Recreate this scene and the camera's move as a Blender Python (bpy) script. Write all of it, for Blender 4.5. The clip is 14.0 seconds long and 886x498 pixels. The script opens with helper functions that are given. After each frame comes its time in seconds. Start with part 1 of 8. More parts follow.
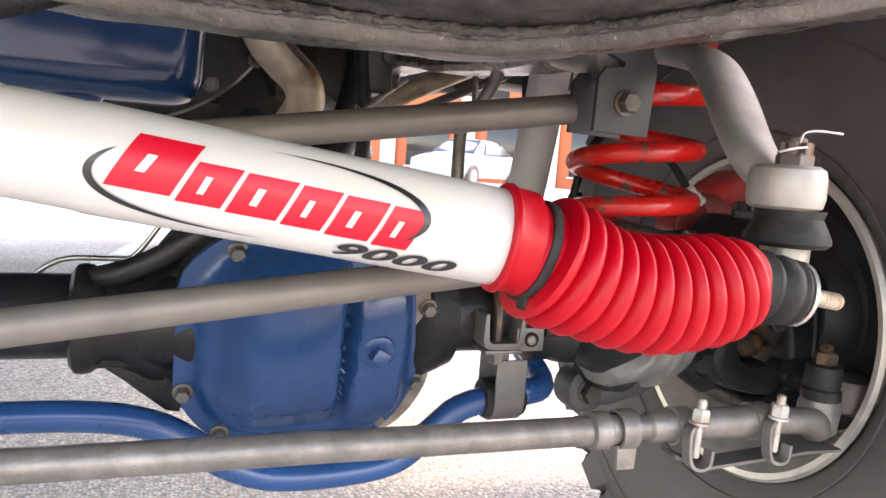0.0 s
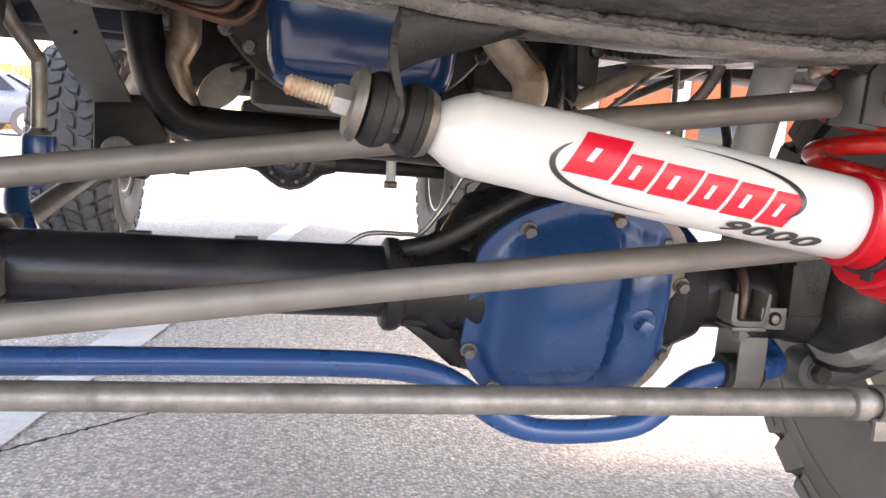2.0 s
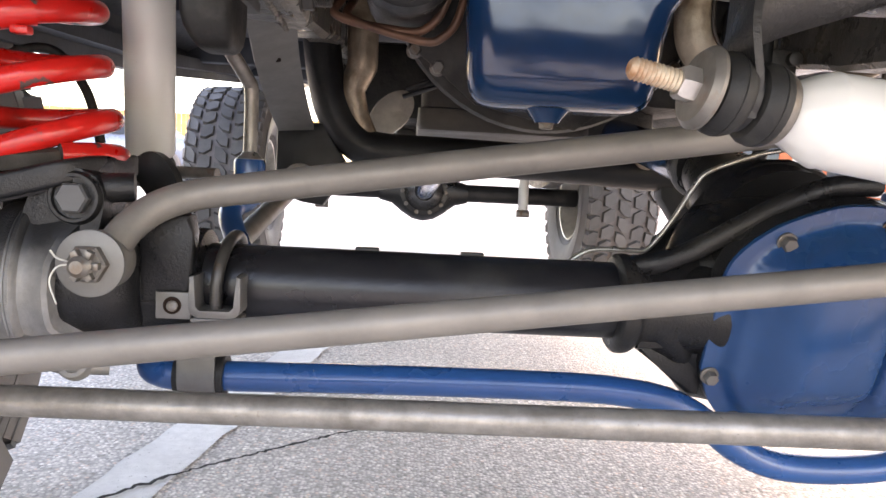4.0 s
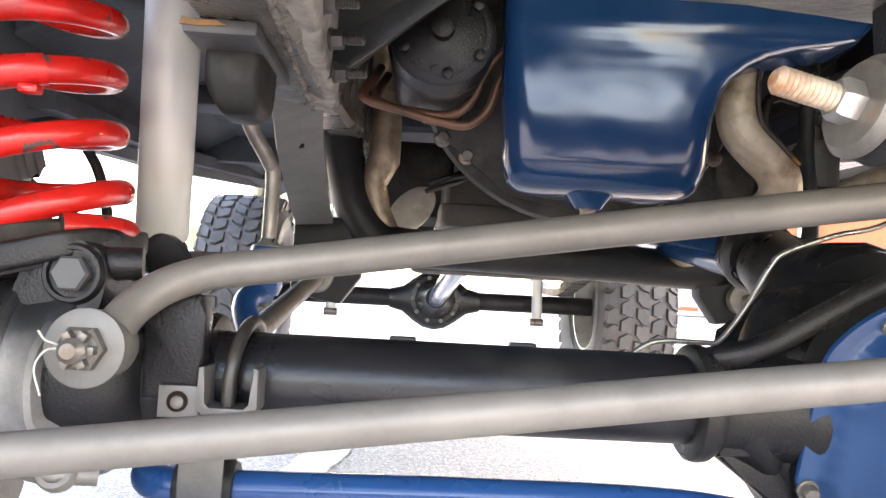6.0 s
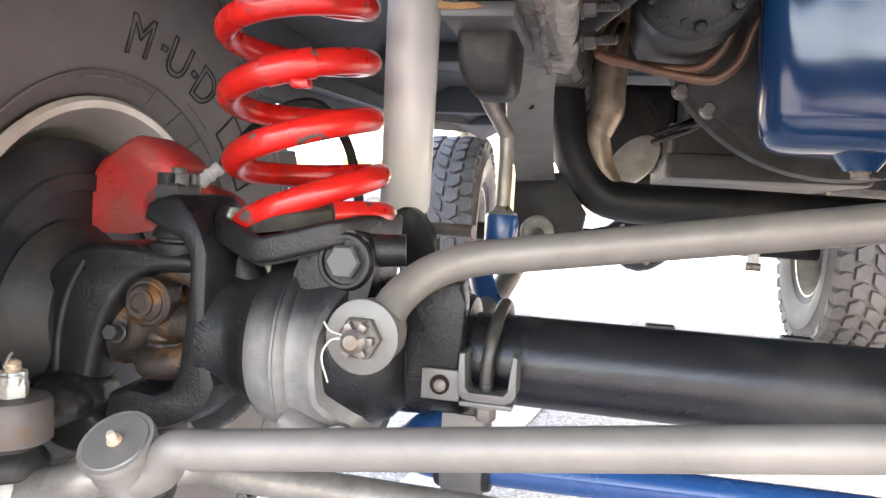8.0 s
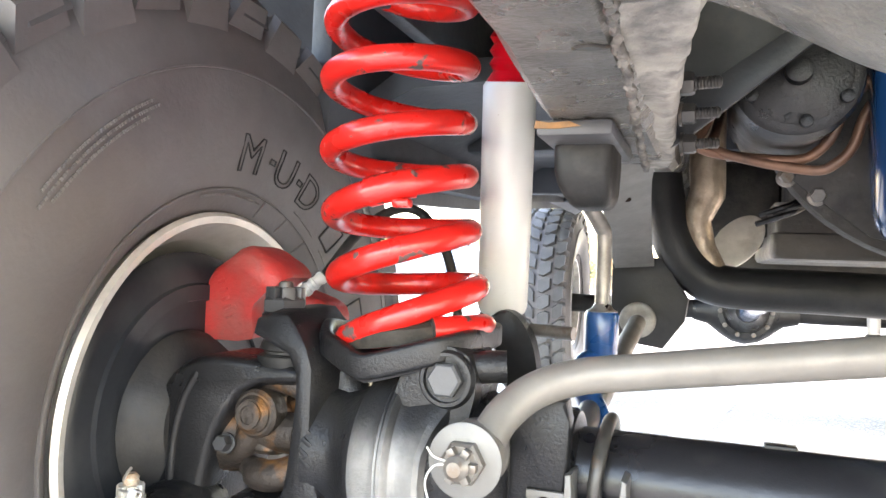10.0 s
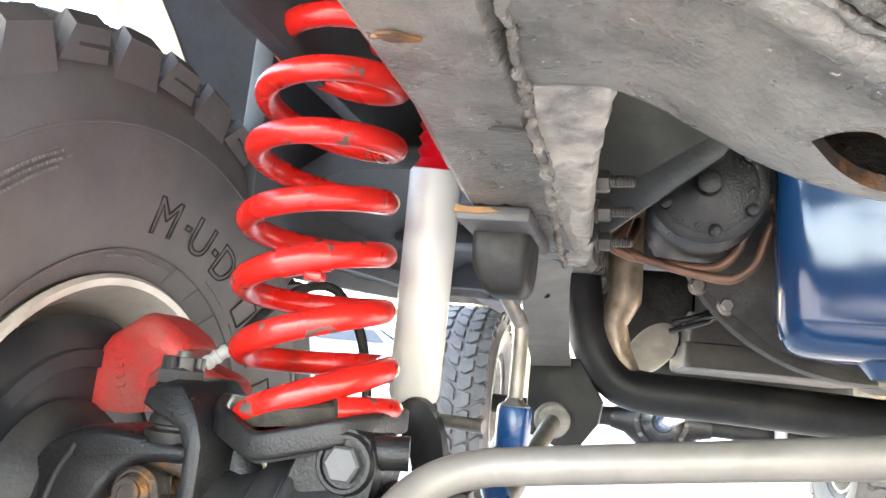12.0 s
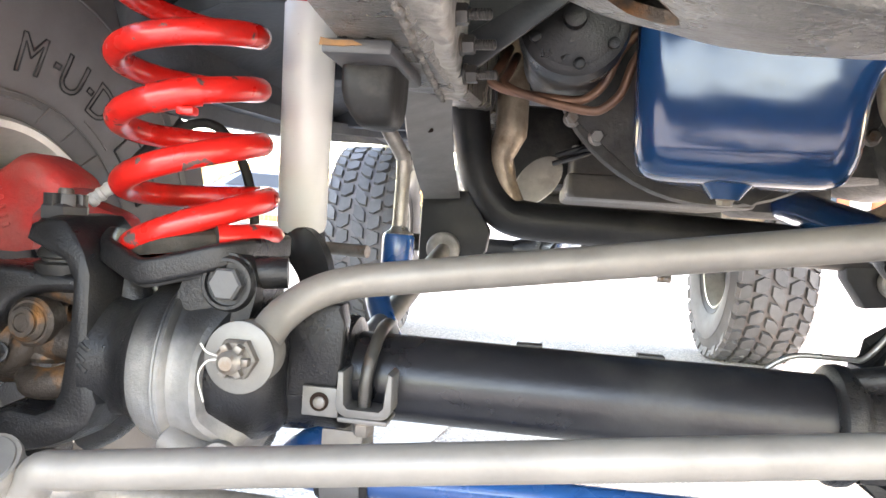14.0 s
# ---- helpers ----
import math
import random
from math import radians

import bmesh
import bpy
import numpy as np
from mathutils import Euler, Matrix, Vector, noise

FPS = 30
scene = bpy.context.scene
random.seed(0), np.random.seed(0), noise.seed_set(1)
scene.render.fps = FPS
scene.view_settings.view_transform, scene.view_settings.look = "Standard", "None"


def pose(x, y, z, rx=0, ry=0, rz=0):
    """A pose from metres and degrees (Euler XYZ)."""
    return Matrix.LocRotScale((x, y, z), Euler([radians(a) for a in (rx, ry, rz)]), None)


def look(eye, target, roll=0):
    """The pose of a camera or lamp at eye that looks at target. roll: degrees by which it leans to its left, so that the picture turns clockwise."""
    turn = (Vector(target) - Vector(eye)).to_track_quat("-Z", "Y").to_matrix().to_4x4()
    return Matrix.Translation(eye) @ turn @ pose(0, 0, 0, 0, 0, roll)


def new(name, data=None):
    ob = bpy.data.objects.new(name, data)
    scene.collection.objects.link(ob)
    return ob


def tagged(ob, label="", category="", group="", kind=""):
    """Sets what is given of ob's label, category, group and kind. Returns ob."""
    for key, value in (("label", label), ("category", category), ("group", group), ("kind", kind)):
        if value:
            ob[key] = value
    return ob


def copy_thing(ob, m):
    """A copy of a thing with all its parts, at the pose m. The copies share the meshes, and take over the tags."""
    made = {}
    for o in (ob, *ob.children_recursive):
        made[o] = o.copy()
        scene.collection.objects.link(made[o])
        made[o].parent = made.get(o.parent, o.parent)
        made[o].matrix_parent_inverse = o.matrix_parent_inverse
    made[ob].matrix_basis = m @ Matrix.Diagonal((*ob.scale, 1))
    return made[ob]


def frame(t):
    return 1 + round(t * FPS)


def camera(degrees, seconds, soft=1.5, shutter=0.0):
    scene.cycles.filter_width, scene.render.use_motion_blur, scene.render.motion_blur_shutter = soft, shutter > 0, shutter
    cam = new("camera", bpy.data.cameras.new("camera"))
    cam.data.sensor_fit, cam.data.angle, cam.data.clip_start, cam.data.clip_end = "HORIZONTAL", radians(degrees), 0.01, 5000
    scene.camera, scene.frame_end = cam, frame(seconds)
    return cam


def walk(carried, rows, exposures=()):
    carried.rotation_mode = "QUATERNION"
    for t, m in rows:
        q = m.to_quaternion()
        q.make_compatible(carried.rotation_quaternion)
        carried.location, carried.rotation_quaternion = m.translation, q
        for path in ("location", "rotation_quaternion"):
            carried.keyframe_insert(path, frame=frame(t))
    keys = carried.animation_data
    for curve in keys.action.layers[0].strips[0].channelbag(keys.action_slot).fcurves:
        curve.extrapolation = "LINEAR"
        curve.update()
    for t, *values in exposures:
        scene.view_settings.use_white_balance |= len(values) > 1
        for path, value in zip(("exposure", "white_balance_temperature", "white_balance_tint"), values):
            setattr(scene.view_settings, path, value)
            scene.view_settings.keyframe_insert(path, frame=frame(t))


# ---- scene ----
cam = camera(63.6, 14.0)
PATH = [
    (0, (0.073, -0.685, 0.56), (0.771, 1.175, 0.33), 4.3),
    (0.5, (0.063, -0.698, 0.565), (0.782, 1.153, 0.327), 4.6),
    (1, (0.024, -0.712, 0.567), (0.669, 1.164, 0.313), 4.8),
    (1.5, (-0.042, -0.724, 0.557), (0.484, 1.186, 0.284), 4.7),
    (2, (-0.094, -0.726, 0.551), (0.302, 1.214, 0.263), 4.5),
    (2.5, (-0.125, -0.721, 0.545), (0.157, 1.236, 0.247), 4.2),
    (3, (-0.162, -0.719, 0.536), (0.028, 1.25, 0.24), 3.7),
    (3.2, (-0.172, -0.717, 0.534), (-0.013, 1.255, 0.242), 3.5),
    (5.3, (-0.232, -0.614, 0.502), (-0.163, 1.385, 0.516), 2.9),
    (5.5, (-0.232, -0.613, 0.5), (-0.159, 1.386, 0.549), 2.9),
    (6, (-0.236, -0.6, 0.491), (-0.169, 1.396, 0.592), 3.2),
    (6.5, (-0.254, -0.592, 0.496), (-0.238, 1.406, 0.591), 3.4),
    (7, (-0.266, -0.594, 0.509), (-0.37, 1.404, 0.522), 3.6),
    (7.5, (-0.276, -0.587, 0.518), (-0.562, 1.392, 0.465), 3.3),
    (8, (-0.29, -0.587, 0.531), (-0.736, 1.359, 0.408), 3.3),
    (8.2, (-0.296, -0.587, 0.533), (-0.807, 1.341, 0.385), 3.2),
    (10.3, (-0.298, -0.589, 0.576), (-1.0, 1.277, 0.723), 2.7),
    (10.5, (-0.297, -0.593, 0.58), (-0.977, 1.274, 0.807), 3.3),
    (11, (-0.295, -0.59, 0.588), (-0.926, 1.276, 0.935), 4.6),
    (11.5, (-0.291, -0.586, 0.585), (-0.87, 1.293, 0.953), 5.5),
    (12, (-0.289, -0.575, 0.559), (-0.813, 1.328, 0.883), 6.0),
    (12.5, (-0.286, -0.565, 0.555), (-0.747, 1.362, 0.821), 5.9),
    (13, (-0.279, -0.56, 0.567), (-0.661, 1.394, 0.754), 5.3),
    (13.5, (-0.264, -0.561, 0.554), (-0.57, 1.414, 0.609), 4.7),
    (14, (-0.244, -0.609, 0.548), (-0.507, 1.372, 0.459), 4.1),
]
walk(cam, [(t, look(eye, target, roll)) for t, eye, target, roll in PATH],
     [(0, 3.22, 9300, 23), (3.2, 3.24, 9300, 24), (6.5, 4.02, 8900, 20), (8.2, 4.15, 9000, 20), (10.3, 4.78, 8800, 14), (11.6, 4.93, 8800, 12), (12.5, 4.76, 8800, 14), (14, 4.46, 8900, 16)])

# ---- daylight ----
SUN_EL, SUN_FROM = 54.0, 4.0     # degrees: height of the sun; its side, counted from +x towards +y
world = bpy.data.worlds.new("world")
scene.world = world
world.use_nodes = True
wn = world.node_tree
sky = wn.nodes.new("ShaderNodeTexSky")
sky.sky_type, sky.sun_disc = "NISHITA", False
sky.sun_elevation, sky.sun_rotation = radians(SUN_EL), radians(90 - SUN_FROM)
sky.dust_density, sky.air_density = 1.0, 1.0
wn.links.new(sky.outputs[0], wn.nodes["Background"].inputs[0])
wn.nodes["Background"].inputs[1].default_value = 0.15
sun_data = bpy.data.lights.new("sun", "SUN")
sun_data.energy, sun_data.angle, sun_data.color = 0.3, radians(9.0), (1.0, 0.95, 0.87)
sun = new("sun", sun_data)
sdir = Vector((math.cos(radians(SUN_FROM)) * math.cos(radians(SUN_EL)), math.sin(radians(SUN_FROM)) * math.cos(radians(SUN_EL)), math.sin(radians(SUN_EL))))
sun.matrix_world = look(sdir * 20, (0, 0, 0))


# ---- materials ----
def mat(name, col, rough=0.5, metal=0.0, var=0.12, scale=30.0, bump=0.0, bscale=200.0, spots=None, coat=0.0, second=None, spec=0.5, rvar=0.1, bdetail=6.0):
    """A procedural surface. var: grain in the colour; spots: (colour, share, scale, roughness); second: (colour, scale, share) broad stains."""
    m = bpy.data.materials.new(name)
    m.use_nodes = True
    t = m.node_tree
    p = t.nodes["Principled BSDF"]
    co = t.nodes.new("ShaderNodeTexCoord")

    def noise_at(s, detail=4.0, rough_=0.6):
        n = t.nodes.new("ShaderNodeTexNoise")
        n.inputs["Scale"].default_value, n.inputs["Detail"].default_value, n.inputs["Roughness"].default_value = s, detail, rough_
        t.links.new(co.outputs["Object"], n.inputs["Vector"])
        return n.outputs["Fac"]

    def ramp(fac, a, b):
        r = t.nodes.new("ShaderNodeMapRange")
        r.inputs["From Min"].default_value, r.inputs["From Max"].default_value = a, b
        t.links.new(fac, r.inputs["Value"])
        return r.outputs["Result"]

    def mix(fac, a, b):
        x = t.nodes.new("ShaderNodeMix")
        x.data_type = "RGBA"
        for k, v in ((0, fac), (6, a), (7, b)):
            if isinstance(v, (int, float)):
                x.inputs[k].default_value = v
            elif isinstance(v, tuple):
                x.inputs[k].default_value = (*v, 1)
            else:
                t.links.new(v, x.inputs[k])
        return x.outputs[2]

    lo, hi = tuple(c * (1 - var) for c in col), tuple(min(1, c * (1 + var)) for c in col)
    colour = mix(ramp(noise_at(scale), 0.3, 0.7), lo, hi)
    rmap = t.nodes.new("ShaderNodeMapRange")
    rmap.inputs["From Min"].default_value, rmap.inputs["From Max"].default_value = 0.3, 0.7
    rmap.inputs["To Min"].default_value, rmap.inputs["To Max"].default_value = max(0.02, rough - rvar), min(1, rough + rvar)
    t.links.new(noise_at(scale * 0.6), rmap.inputs["Value"])
    rough_out = rmap.outputs["Result"]
    if second:
        c2, s2, share = second
        colour = mix(ramp(noise_at(s2, 5.0), 0.62 - share * 0.4, 0.78 - share * 0.3), colour, c2)
    if spots:
        c3, share, s3, r3 = spots
        f = ramp(noise_at(s3, 6.0, 0.6), 0.72 - share, 0.755 - share)
        colour = mix(f, colour, c3)
        rm = t.nodes.new("ShaderNodeMix")
        t.links.new(f, rm.inputs[0])
        t.links.new(rough_out, rm.inputs[2])
        rm.inputs[3].default_value = r3
        rough_out = rm.outputs[0]
    t.links.new(colour, p.inputs["Base Color"])
    t.links.new(rough_out, p.inputs["Roughness"])
    p.inputs["Metallic"].default_value = metal
    p.inputs["Coat Weight"].default_value = coat
    p.inputs["Coat Roughness"].default_value = 0.08
    p.inputs["Specular IOR Level"].default_value = spec
    if bump:
        b = t.nodes.new("ShaderNodeBump")
        b.inputs["Strength"].default_value, b.inputs["Distance"].default_value = bump, 0.004
        t.links.new(noise_at(bscale, bdetail), b.inputs["Height"])
        t.links.new(b.outputs[0], p.inputs["Normal"])
    return m


WHITE = mat("white_enamel", (0.53, 0.522, 0.50), 0.32, var=0.02, scale=12, second=((0.54, 0.505, 0.43), 14, 0.12), coat=0.3, bump=0.05, bscale=60)
REDRUB = mat("red_rubber", (0.44, 0.002, 0.010), 0.42, var=0.08, scale=40, spec=0.3)
REDPAINT = mat("red_spring_paint", (0.55, 0.015, 0.012), 0.30, var=0.1, scale=20, spots=((0.085, 0.06, 0.055), 0.108, 48, 0.6), coat=0.25, second=((0.30, 0.012, 0.008), 18, 0.25), spec=0.4)
REDCAL = mat("red_caliper_paint", (0.42, 0.030, 0.028), 0.48, var=0.2, scale=30, bump=0.35, bscale=210, second=((0.30, 0.060, 0.052), 22, 0.45))
COVER = mat("satin_blue_enamel", (0.006, 0.046, 0.135), 0.30, var=0.14, scale=14, coat=0.15, spots=((0.06, 0.09, 0.14), 0.003, 190, 0.5), rvar=0.08)
BLUE = mat("blue_enamel", (0.004, 0.036, 0.106), 0.17, var=0.12, scale=16, coat=0.22, spots=((0.06, 0.09, 0.14), 0.003, 190, 0.5), bump=0.5, bscale=15, rvar=0.05, bdetail=1.0)
BLUEBAR = mat("blue_powder_coat", (0.006, 0.064, 0.200), 0.3, var=0.1, scale=20, coat=0.3, spots=((0.12, 0.12, 0.12), 0.015, 120, 0.6))
STEEL = mat("grey_painted_steel", (0.170, 0.155, 0.139), 0.48, 0.28, var=0.12, scale=35, spots=((0.17, 0.15, 0.13), 0.02, 140, 0.55), second=((0.205, 0.186, 0.166), 9, 0.3), bump=0.06, bscale=220)
STEEL2 = mat("worn_grey_steel", (0.250, 0.231, 0.210), 0.42, 0.5, var=0.2, scale=50, spots=((0.20, 0.18, 0.155), 0.05, 170, 0.6), second=((0.165, 0.150, 0.134), 30, 0.42), bump=0.14, bscale=180)
CASTGREY = mat("grey_cast_iron", (0.20, 0.19, 0.178), 0.48, 0.25, var=0.15, scale=40, bump=0.16, bscale=420, second=((0.16, 0.15, 0.14), 12, 0.3))
PLATE = mat("grey_plate_steel", (0.148, 0.141, 0.132), 0.5, 0.45, var=0.12, scale=40, bump=0.08, bscale=200)
BRKT = mat("dark_grey_bracket_paint", (0.058, 0.059, 0.062), 0.5, 0.1, var=0.12, scale=30, bump=0.1, bscale=200)
TUBE = mat("axle_tube_paint", (0.010, 0.010, 0.012), 0.36, 0.0, var=0.25, scale=22, bump=0.1, bscale=160, second=((0.03, 0.03, 0.03), 10, 0.3), spec=0.45)
BLACKP = mat("satin_black_paint", (0.012, 0.012, 0.013), 0.42, 0.0, var=0.25, scale=22, bump=0.15, bscale=160, second=((0.028, 0.027, 0.027), 10, 0.3), spec=0.32)
BLACKCAST = mat("black_cast_iron", (0.009, 0.009, 0.010), 0.34, 0.0, var=0.3, scale=30, bump=0.26, bscale=400, second=((0.022, 0.021, 0.020), 12, 0.3), rvar=0.14, spec=0.34)
UNDER = mat("undercoated_frame", (0.068, 0.062, 0.054), 0.30, 0.0, var=0.5, scale=34, bump=0.5, bscale=170, second=((0.135, 0.122, 0.105), 14, 0.38), spots=((0.30, 0.275, 0.24), 0.05, 300, 0.7), spec=0.75, rvar=0.12)
BEAD = mat("dirty_weld_bead", (0.185, 0.168, 0.148), 0.7, 0.0, var=0.4, scale=90, bump=0.5, bscale=260, second=((0.06, 0.055, 0.05), 40, 0.45))
DUSTY = mat("dusty_frame_paint", (0.33, 0.30, 0.262), 0.62, 0.0, var=0.3, scale=26, bump=0.6, bscale=220, second=((0.12, 0.112, 0.104), 34, 0.36))
RUBBER = mat("black_rubber", (0.013, 0.013, 0.013), 0.55, 0.0, var=0.2, scale=40, bump=0.15, bscale=200, second=((0.032, 0.031, 0.029), 30, 0.3), spec=0.28)
MATT = mat("matt_black_paint", (0.019, 0.019, 0.020), 0.5, 0.0, var=0.25, scale=25, bump=0.2, bscale=160, second=((0.040, 0.037, 0.034), 12, 0.35), spec=0.24)
TAR = mat("tarry_undercoat", (0.044, 0.041, 0.037), 0.5, 0.0, var=0.45, scale=60, bump=1.0, bscale=150, second=((0.085, 0.078, 0.070), 24, 0.4), spots=((0.17, 0.155, 0.14), 0.05, 240, 0.8), spec=0.45)
GRIMY = mat("grimy_steel", (0.030, 0.026, 0.022), 0.8, 0.0, var=0.4, scale=60, bump=0.35, bscale=160, spec=0.25, second=((0.055, 0.036, 0.024), 30, 0.4))
TYRE = mat("tyre_rubber", (0.097, 0.090, 0.091), 0.62, 0.0, var=0.18, scale=14, bump=0.15, bscale=180, second=((0.097, 0.086, 0.082), 5, 0.5))
PRINT = mat("scuffed_raised_rubber", (0.128, 0.119, 0.116), 0.7, var=0.25, scale=90)
TREAD = mat("dusty_tread_rubber", (0.052, 0.052, 0.054), 0.7, 0.0, var=0.2, scale=20, bump=0.2, bscale=120, second=((0.085, 0.084, 0.084), 7, 0.4))
ZINC = mat("zinc_plated_steel", (0.55, 0.53, 0.50), 0.34, 0.85, var=0.15, scale=60, second=((0.30, 0.24, 0.17), 40, 0.25))
DULLBOLT = mat("dull_bolt_steel", (0.17, 0.155, 0.14), 0.45, 0.6, var=0.2, scale=60, second=((0.12, 0.07, 0.04), 50, 0.25))
SHIELD = mat("blue_black_shield", (0.012, 0.014, 0.018), 0.40, var=0.25, scale=14, bump=0.1, bscale=120, second=((0.030, 0.032, 0.035), 9, 0.3), spec=0.4)
LIGHTNUT = mat("pale_plated_nut", (0.46, 0.45, 0.41), 0.45, 0.35, var=0.15, scale=60, second=((0.30, 0.15, 0.07), 40, 0.25))
UBOLT = mat("browned_bolt_steel", (0.052, 0.048, 0.044), 0.42, 0.5, var=0.2, scale=60, second=((0.12, 0.07, 0.04), 50, 0.25))
NUT = mat("dark_nut_steel", (0.042, 0.042, 0.044), 0.45, 0.4, var=0.12, scale=60, bump=0.06, bscale=200)
BRASSY = mat("rusty_thread", (0.46, 0.38, 0.29), 0.55, 0.3, var=0.25, scale=90, second=((0.30, 0.12, 0.045), 60, 0.35))
RUST = mat("rusty_forged_steel", (0.045, 0.035, 0.029), 0.5, 0.4, var=0.35, scale=40, bump=0.45, bscale=180, second=((0.26, 0.105, 0.025), 28, 0.28))
RUST2 = mat("browned_bare_casting", (0.115, 0.098, 0.09), 0.5, 0.35, var=0.2, scale=30, bump=0.25, bscale=240, second=((0.15, 0.075, 0.04), 26, 0.35))
COPPER = mat("rusty_cooler_line", (0.19, 0.095, 0.06), 0.45, 0.45, var=0.2, scale=40, second=((0.10, 0.055, 0.04), 20, 0.4))
EXH = mat("heat_tinted_exhaust_steel", (0.44, 0.345, 0.255), 0.40, 0.55, var=0.25, scale=26, bump=0.4, bscale=100, second=((0.17, 0.115, 0.075), 16, 0.4))
EXH2 = mat("tan_stained_exhaust_steel", (0.42, 0.33, 0.24), 0.5, 0.3, var=0.25, scale=22, bump=0.4, bscale=90, second=((0.16, 0.10, 0.062), 16, 0.4))
BRIGHT = mat("bare_cast_arm_steel", (0.34, 0.33, 0.315), 0.50, 0.5, var=0.1, scale=50, bump=0.08, bscale=160, second=((0.30, 0.28, 0.255), 22, 0.3))
SHOCK = mat("dull_silver_shock_paint", (0.62, 0.615, 0.585), 0.45, 0.08, var=0.03, scale=8, bump=0.03, bscale=80, spots=((0.42, 0.40, 0.36), 0.015, 110, 0.6))
ALLOY = mat("dull_alloy_wheel", (0.50, 0.48, 0.44), 0.36, 0.35, var=0.15, scale=25, second=((0.25, 0.23, 0.20), 10, 0.3), bump=0.06, bscale=120)
DARK = mat("dark_engine_grime", (0.030, 0.028, 0.026), 0.5, 0.0, var=0.45, scale=24, bump=0.5, bscale=90, second=((0.070, 0.063, 0.055), 10, 0.35), spec=0.3)
GREYALU = mat("grimy_aluminium_housing", (0.062, 0.056, 0.050), 0.5, 0.35, var=0.25, scale=18, bump=0.3, bscale=120, second=((0.06, 0.055, 0.05), 8, 0.4))
BODY = mat("cream_body_paint", (0.46, 0.415, 0.30), 0.3, 0.0, var=0.04, scale=6, coat=0.4)
LINER = mat("dark_inner_fender", (0.048, 0.053, 0.062), 0.55, 0.0, var=0.3, scale=6, bump=0.3, bscale=70, second=((0.045, 0.046, 0.05), 4, 0.3), spec=0.25)
GLASSY = mat("dark_window_glass", (0.02, 0.025, 0.03), 0.08, 0.0, var=0.05, scale=3)
LOGORED = mat("red_decal", (0.54, 0.006, 0.022), 0.38, var=0.04, scale=10, coat=0.1, spec=0.35)
LOGOBLACK = mat("black_decal", (0.012, 0.012, 0.013), 0.35, var=0.05, scale=10, coat=0.3)
PAINTLINE = mat("white_road_paint", (0.72, 0.71, 0.69), 0.75, var=0.10, scale=60, spots=((0.36, 0.335, 0.315), 0.075, 150, 0.9), bump=0.4, bscale=250, second=((0.58, 0.565, 0.545), 3, 0.3))
FENCE = mat("orange_stained_fence_wood", (0.60, 0.34, 0.13), 0.7, var=0.15, scale=5, second=((0.48, 0.24, 0.08), 2, 0.3))
STUCCO = mat("orange_stucco", (0.50, 0.13, 0.055), 0.8, var=0.06, scale=8, bump=0.3, bscale=40)
STUCCO2 = mat("pale_stucco", (0.55, 0.51, 0.44), 0.8, var=0.06, scale=8, bump=0.3, bscale=40)
LEAF = mat("dusty_shrub_leaf", (0.10, 0.12, 0.045), 0.6, var=0.35, scale=4)
TWIG = mat("shrub_twig", (0.14, 0.10, 0.07), 0.8, var=0.2, scale=20)
CARBLUE = mat("grey_blue_car_paint", (0.17, 0.20, 0.26), 0.25, 0.3, var=0.05, scale=5, coat=0.6)
CARWHITE = mat("silver_car_paint", (0.30, 0.34, 0.39), 0.25, 0.0, var=0.03, scale=5, coat=0.6)
PLASTIC = mat("black_plastic_connector", (0.02, 0.02, 0.021), 0.4, var=0.2, scale=40)
LIGHTPLUG = mat("pale_plastic_clip", (0.45, 0.44, 0.42), 0.45, var=0.1, scale=40)


def overspray(name, low, high, z0, z1):
    """Bare casting below, black paint above, with a mottled edge of overspray between them."""
    m = mat(name, low, 0.48, 0.5, var=0.18, scale=50, bump=0.24, bscale=380, second=((0.16, 0.15, 0.14), 14, 0.3))
    t = m.node_tree
    p = t.nodes["Principled BSDF"]
    old = p.inputs["Base Color"].links[0].from_socket
    co = t.nodes.new("ShaderNodeTexCoord")
    geo = t.nodes.new("ShaderNodeNewGeometry")
    sep = t.nodes.new("ShaderNodeSeparateXYZ")
    t.links.new(geo.outputs["Position"], sep.inputs[0])
    n = t.nodes.new("ShaderNodeTexNoise")
    n.inputs["Scale"].default_value, n.inputs["Detail"].default_value = 70, 6
    t.links.new(co.outputs["Object"], n.inputs["Vector"])
    add = t.nodes.new("ShaderNodeMath")
    add.operation = "MULTIPLY_ADD"
    t.links.new(n.outputs["Fac"], add.inputs[0])
    add.inputs[1].default_value = 0.022
    t.links.new(sep.outputs["Z"], add.inputs[2])
    r = t.nodes.new("ShaderNodeMapRange")
    r.interpolation_type = "SMOOTHSTEP"
    r.inputs["From Min"].default_value, r.inputs["From Max"].default_value = z0 + 0.011, z1 + 0.011
    t.links.new(add.outputs[0], r.inputs["Value"])
    x = t.nodes.new("ShaderNodeMix")
    x.data_type = "RGBA"
    t.links.new(r.outputs["Result"], x.inputs[0])
    t.links.new(old, x.inputs[6])
    x.inputs[7].default_value = (*high, 1)
    t.links.new(x.outputs[2], p.inputs["Base Color"])
    inv = t.nodes.new("ShaderNodeMapRange")
    inv.inputs["To Min"].default_value, inv.inputs["To Max"].default_value = 0.22, 0.0
    t.links.new(r.outputs["Result"], inv.inputs["Value"])
    t.links.new(inv.outputs["Result"], p.inputs["Metallic"])
    return m


SPRAYED = overspray("half_painted_cast_iron", (0.22, 0.21, 0.198), (0.014, 0.014, 0.015), 0.414, 0.454)


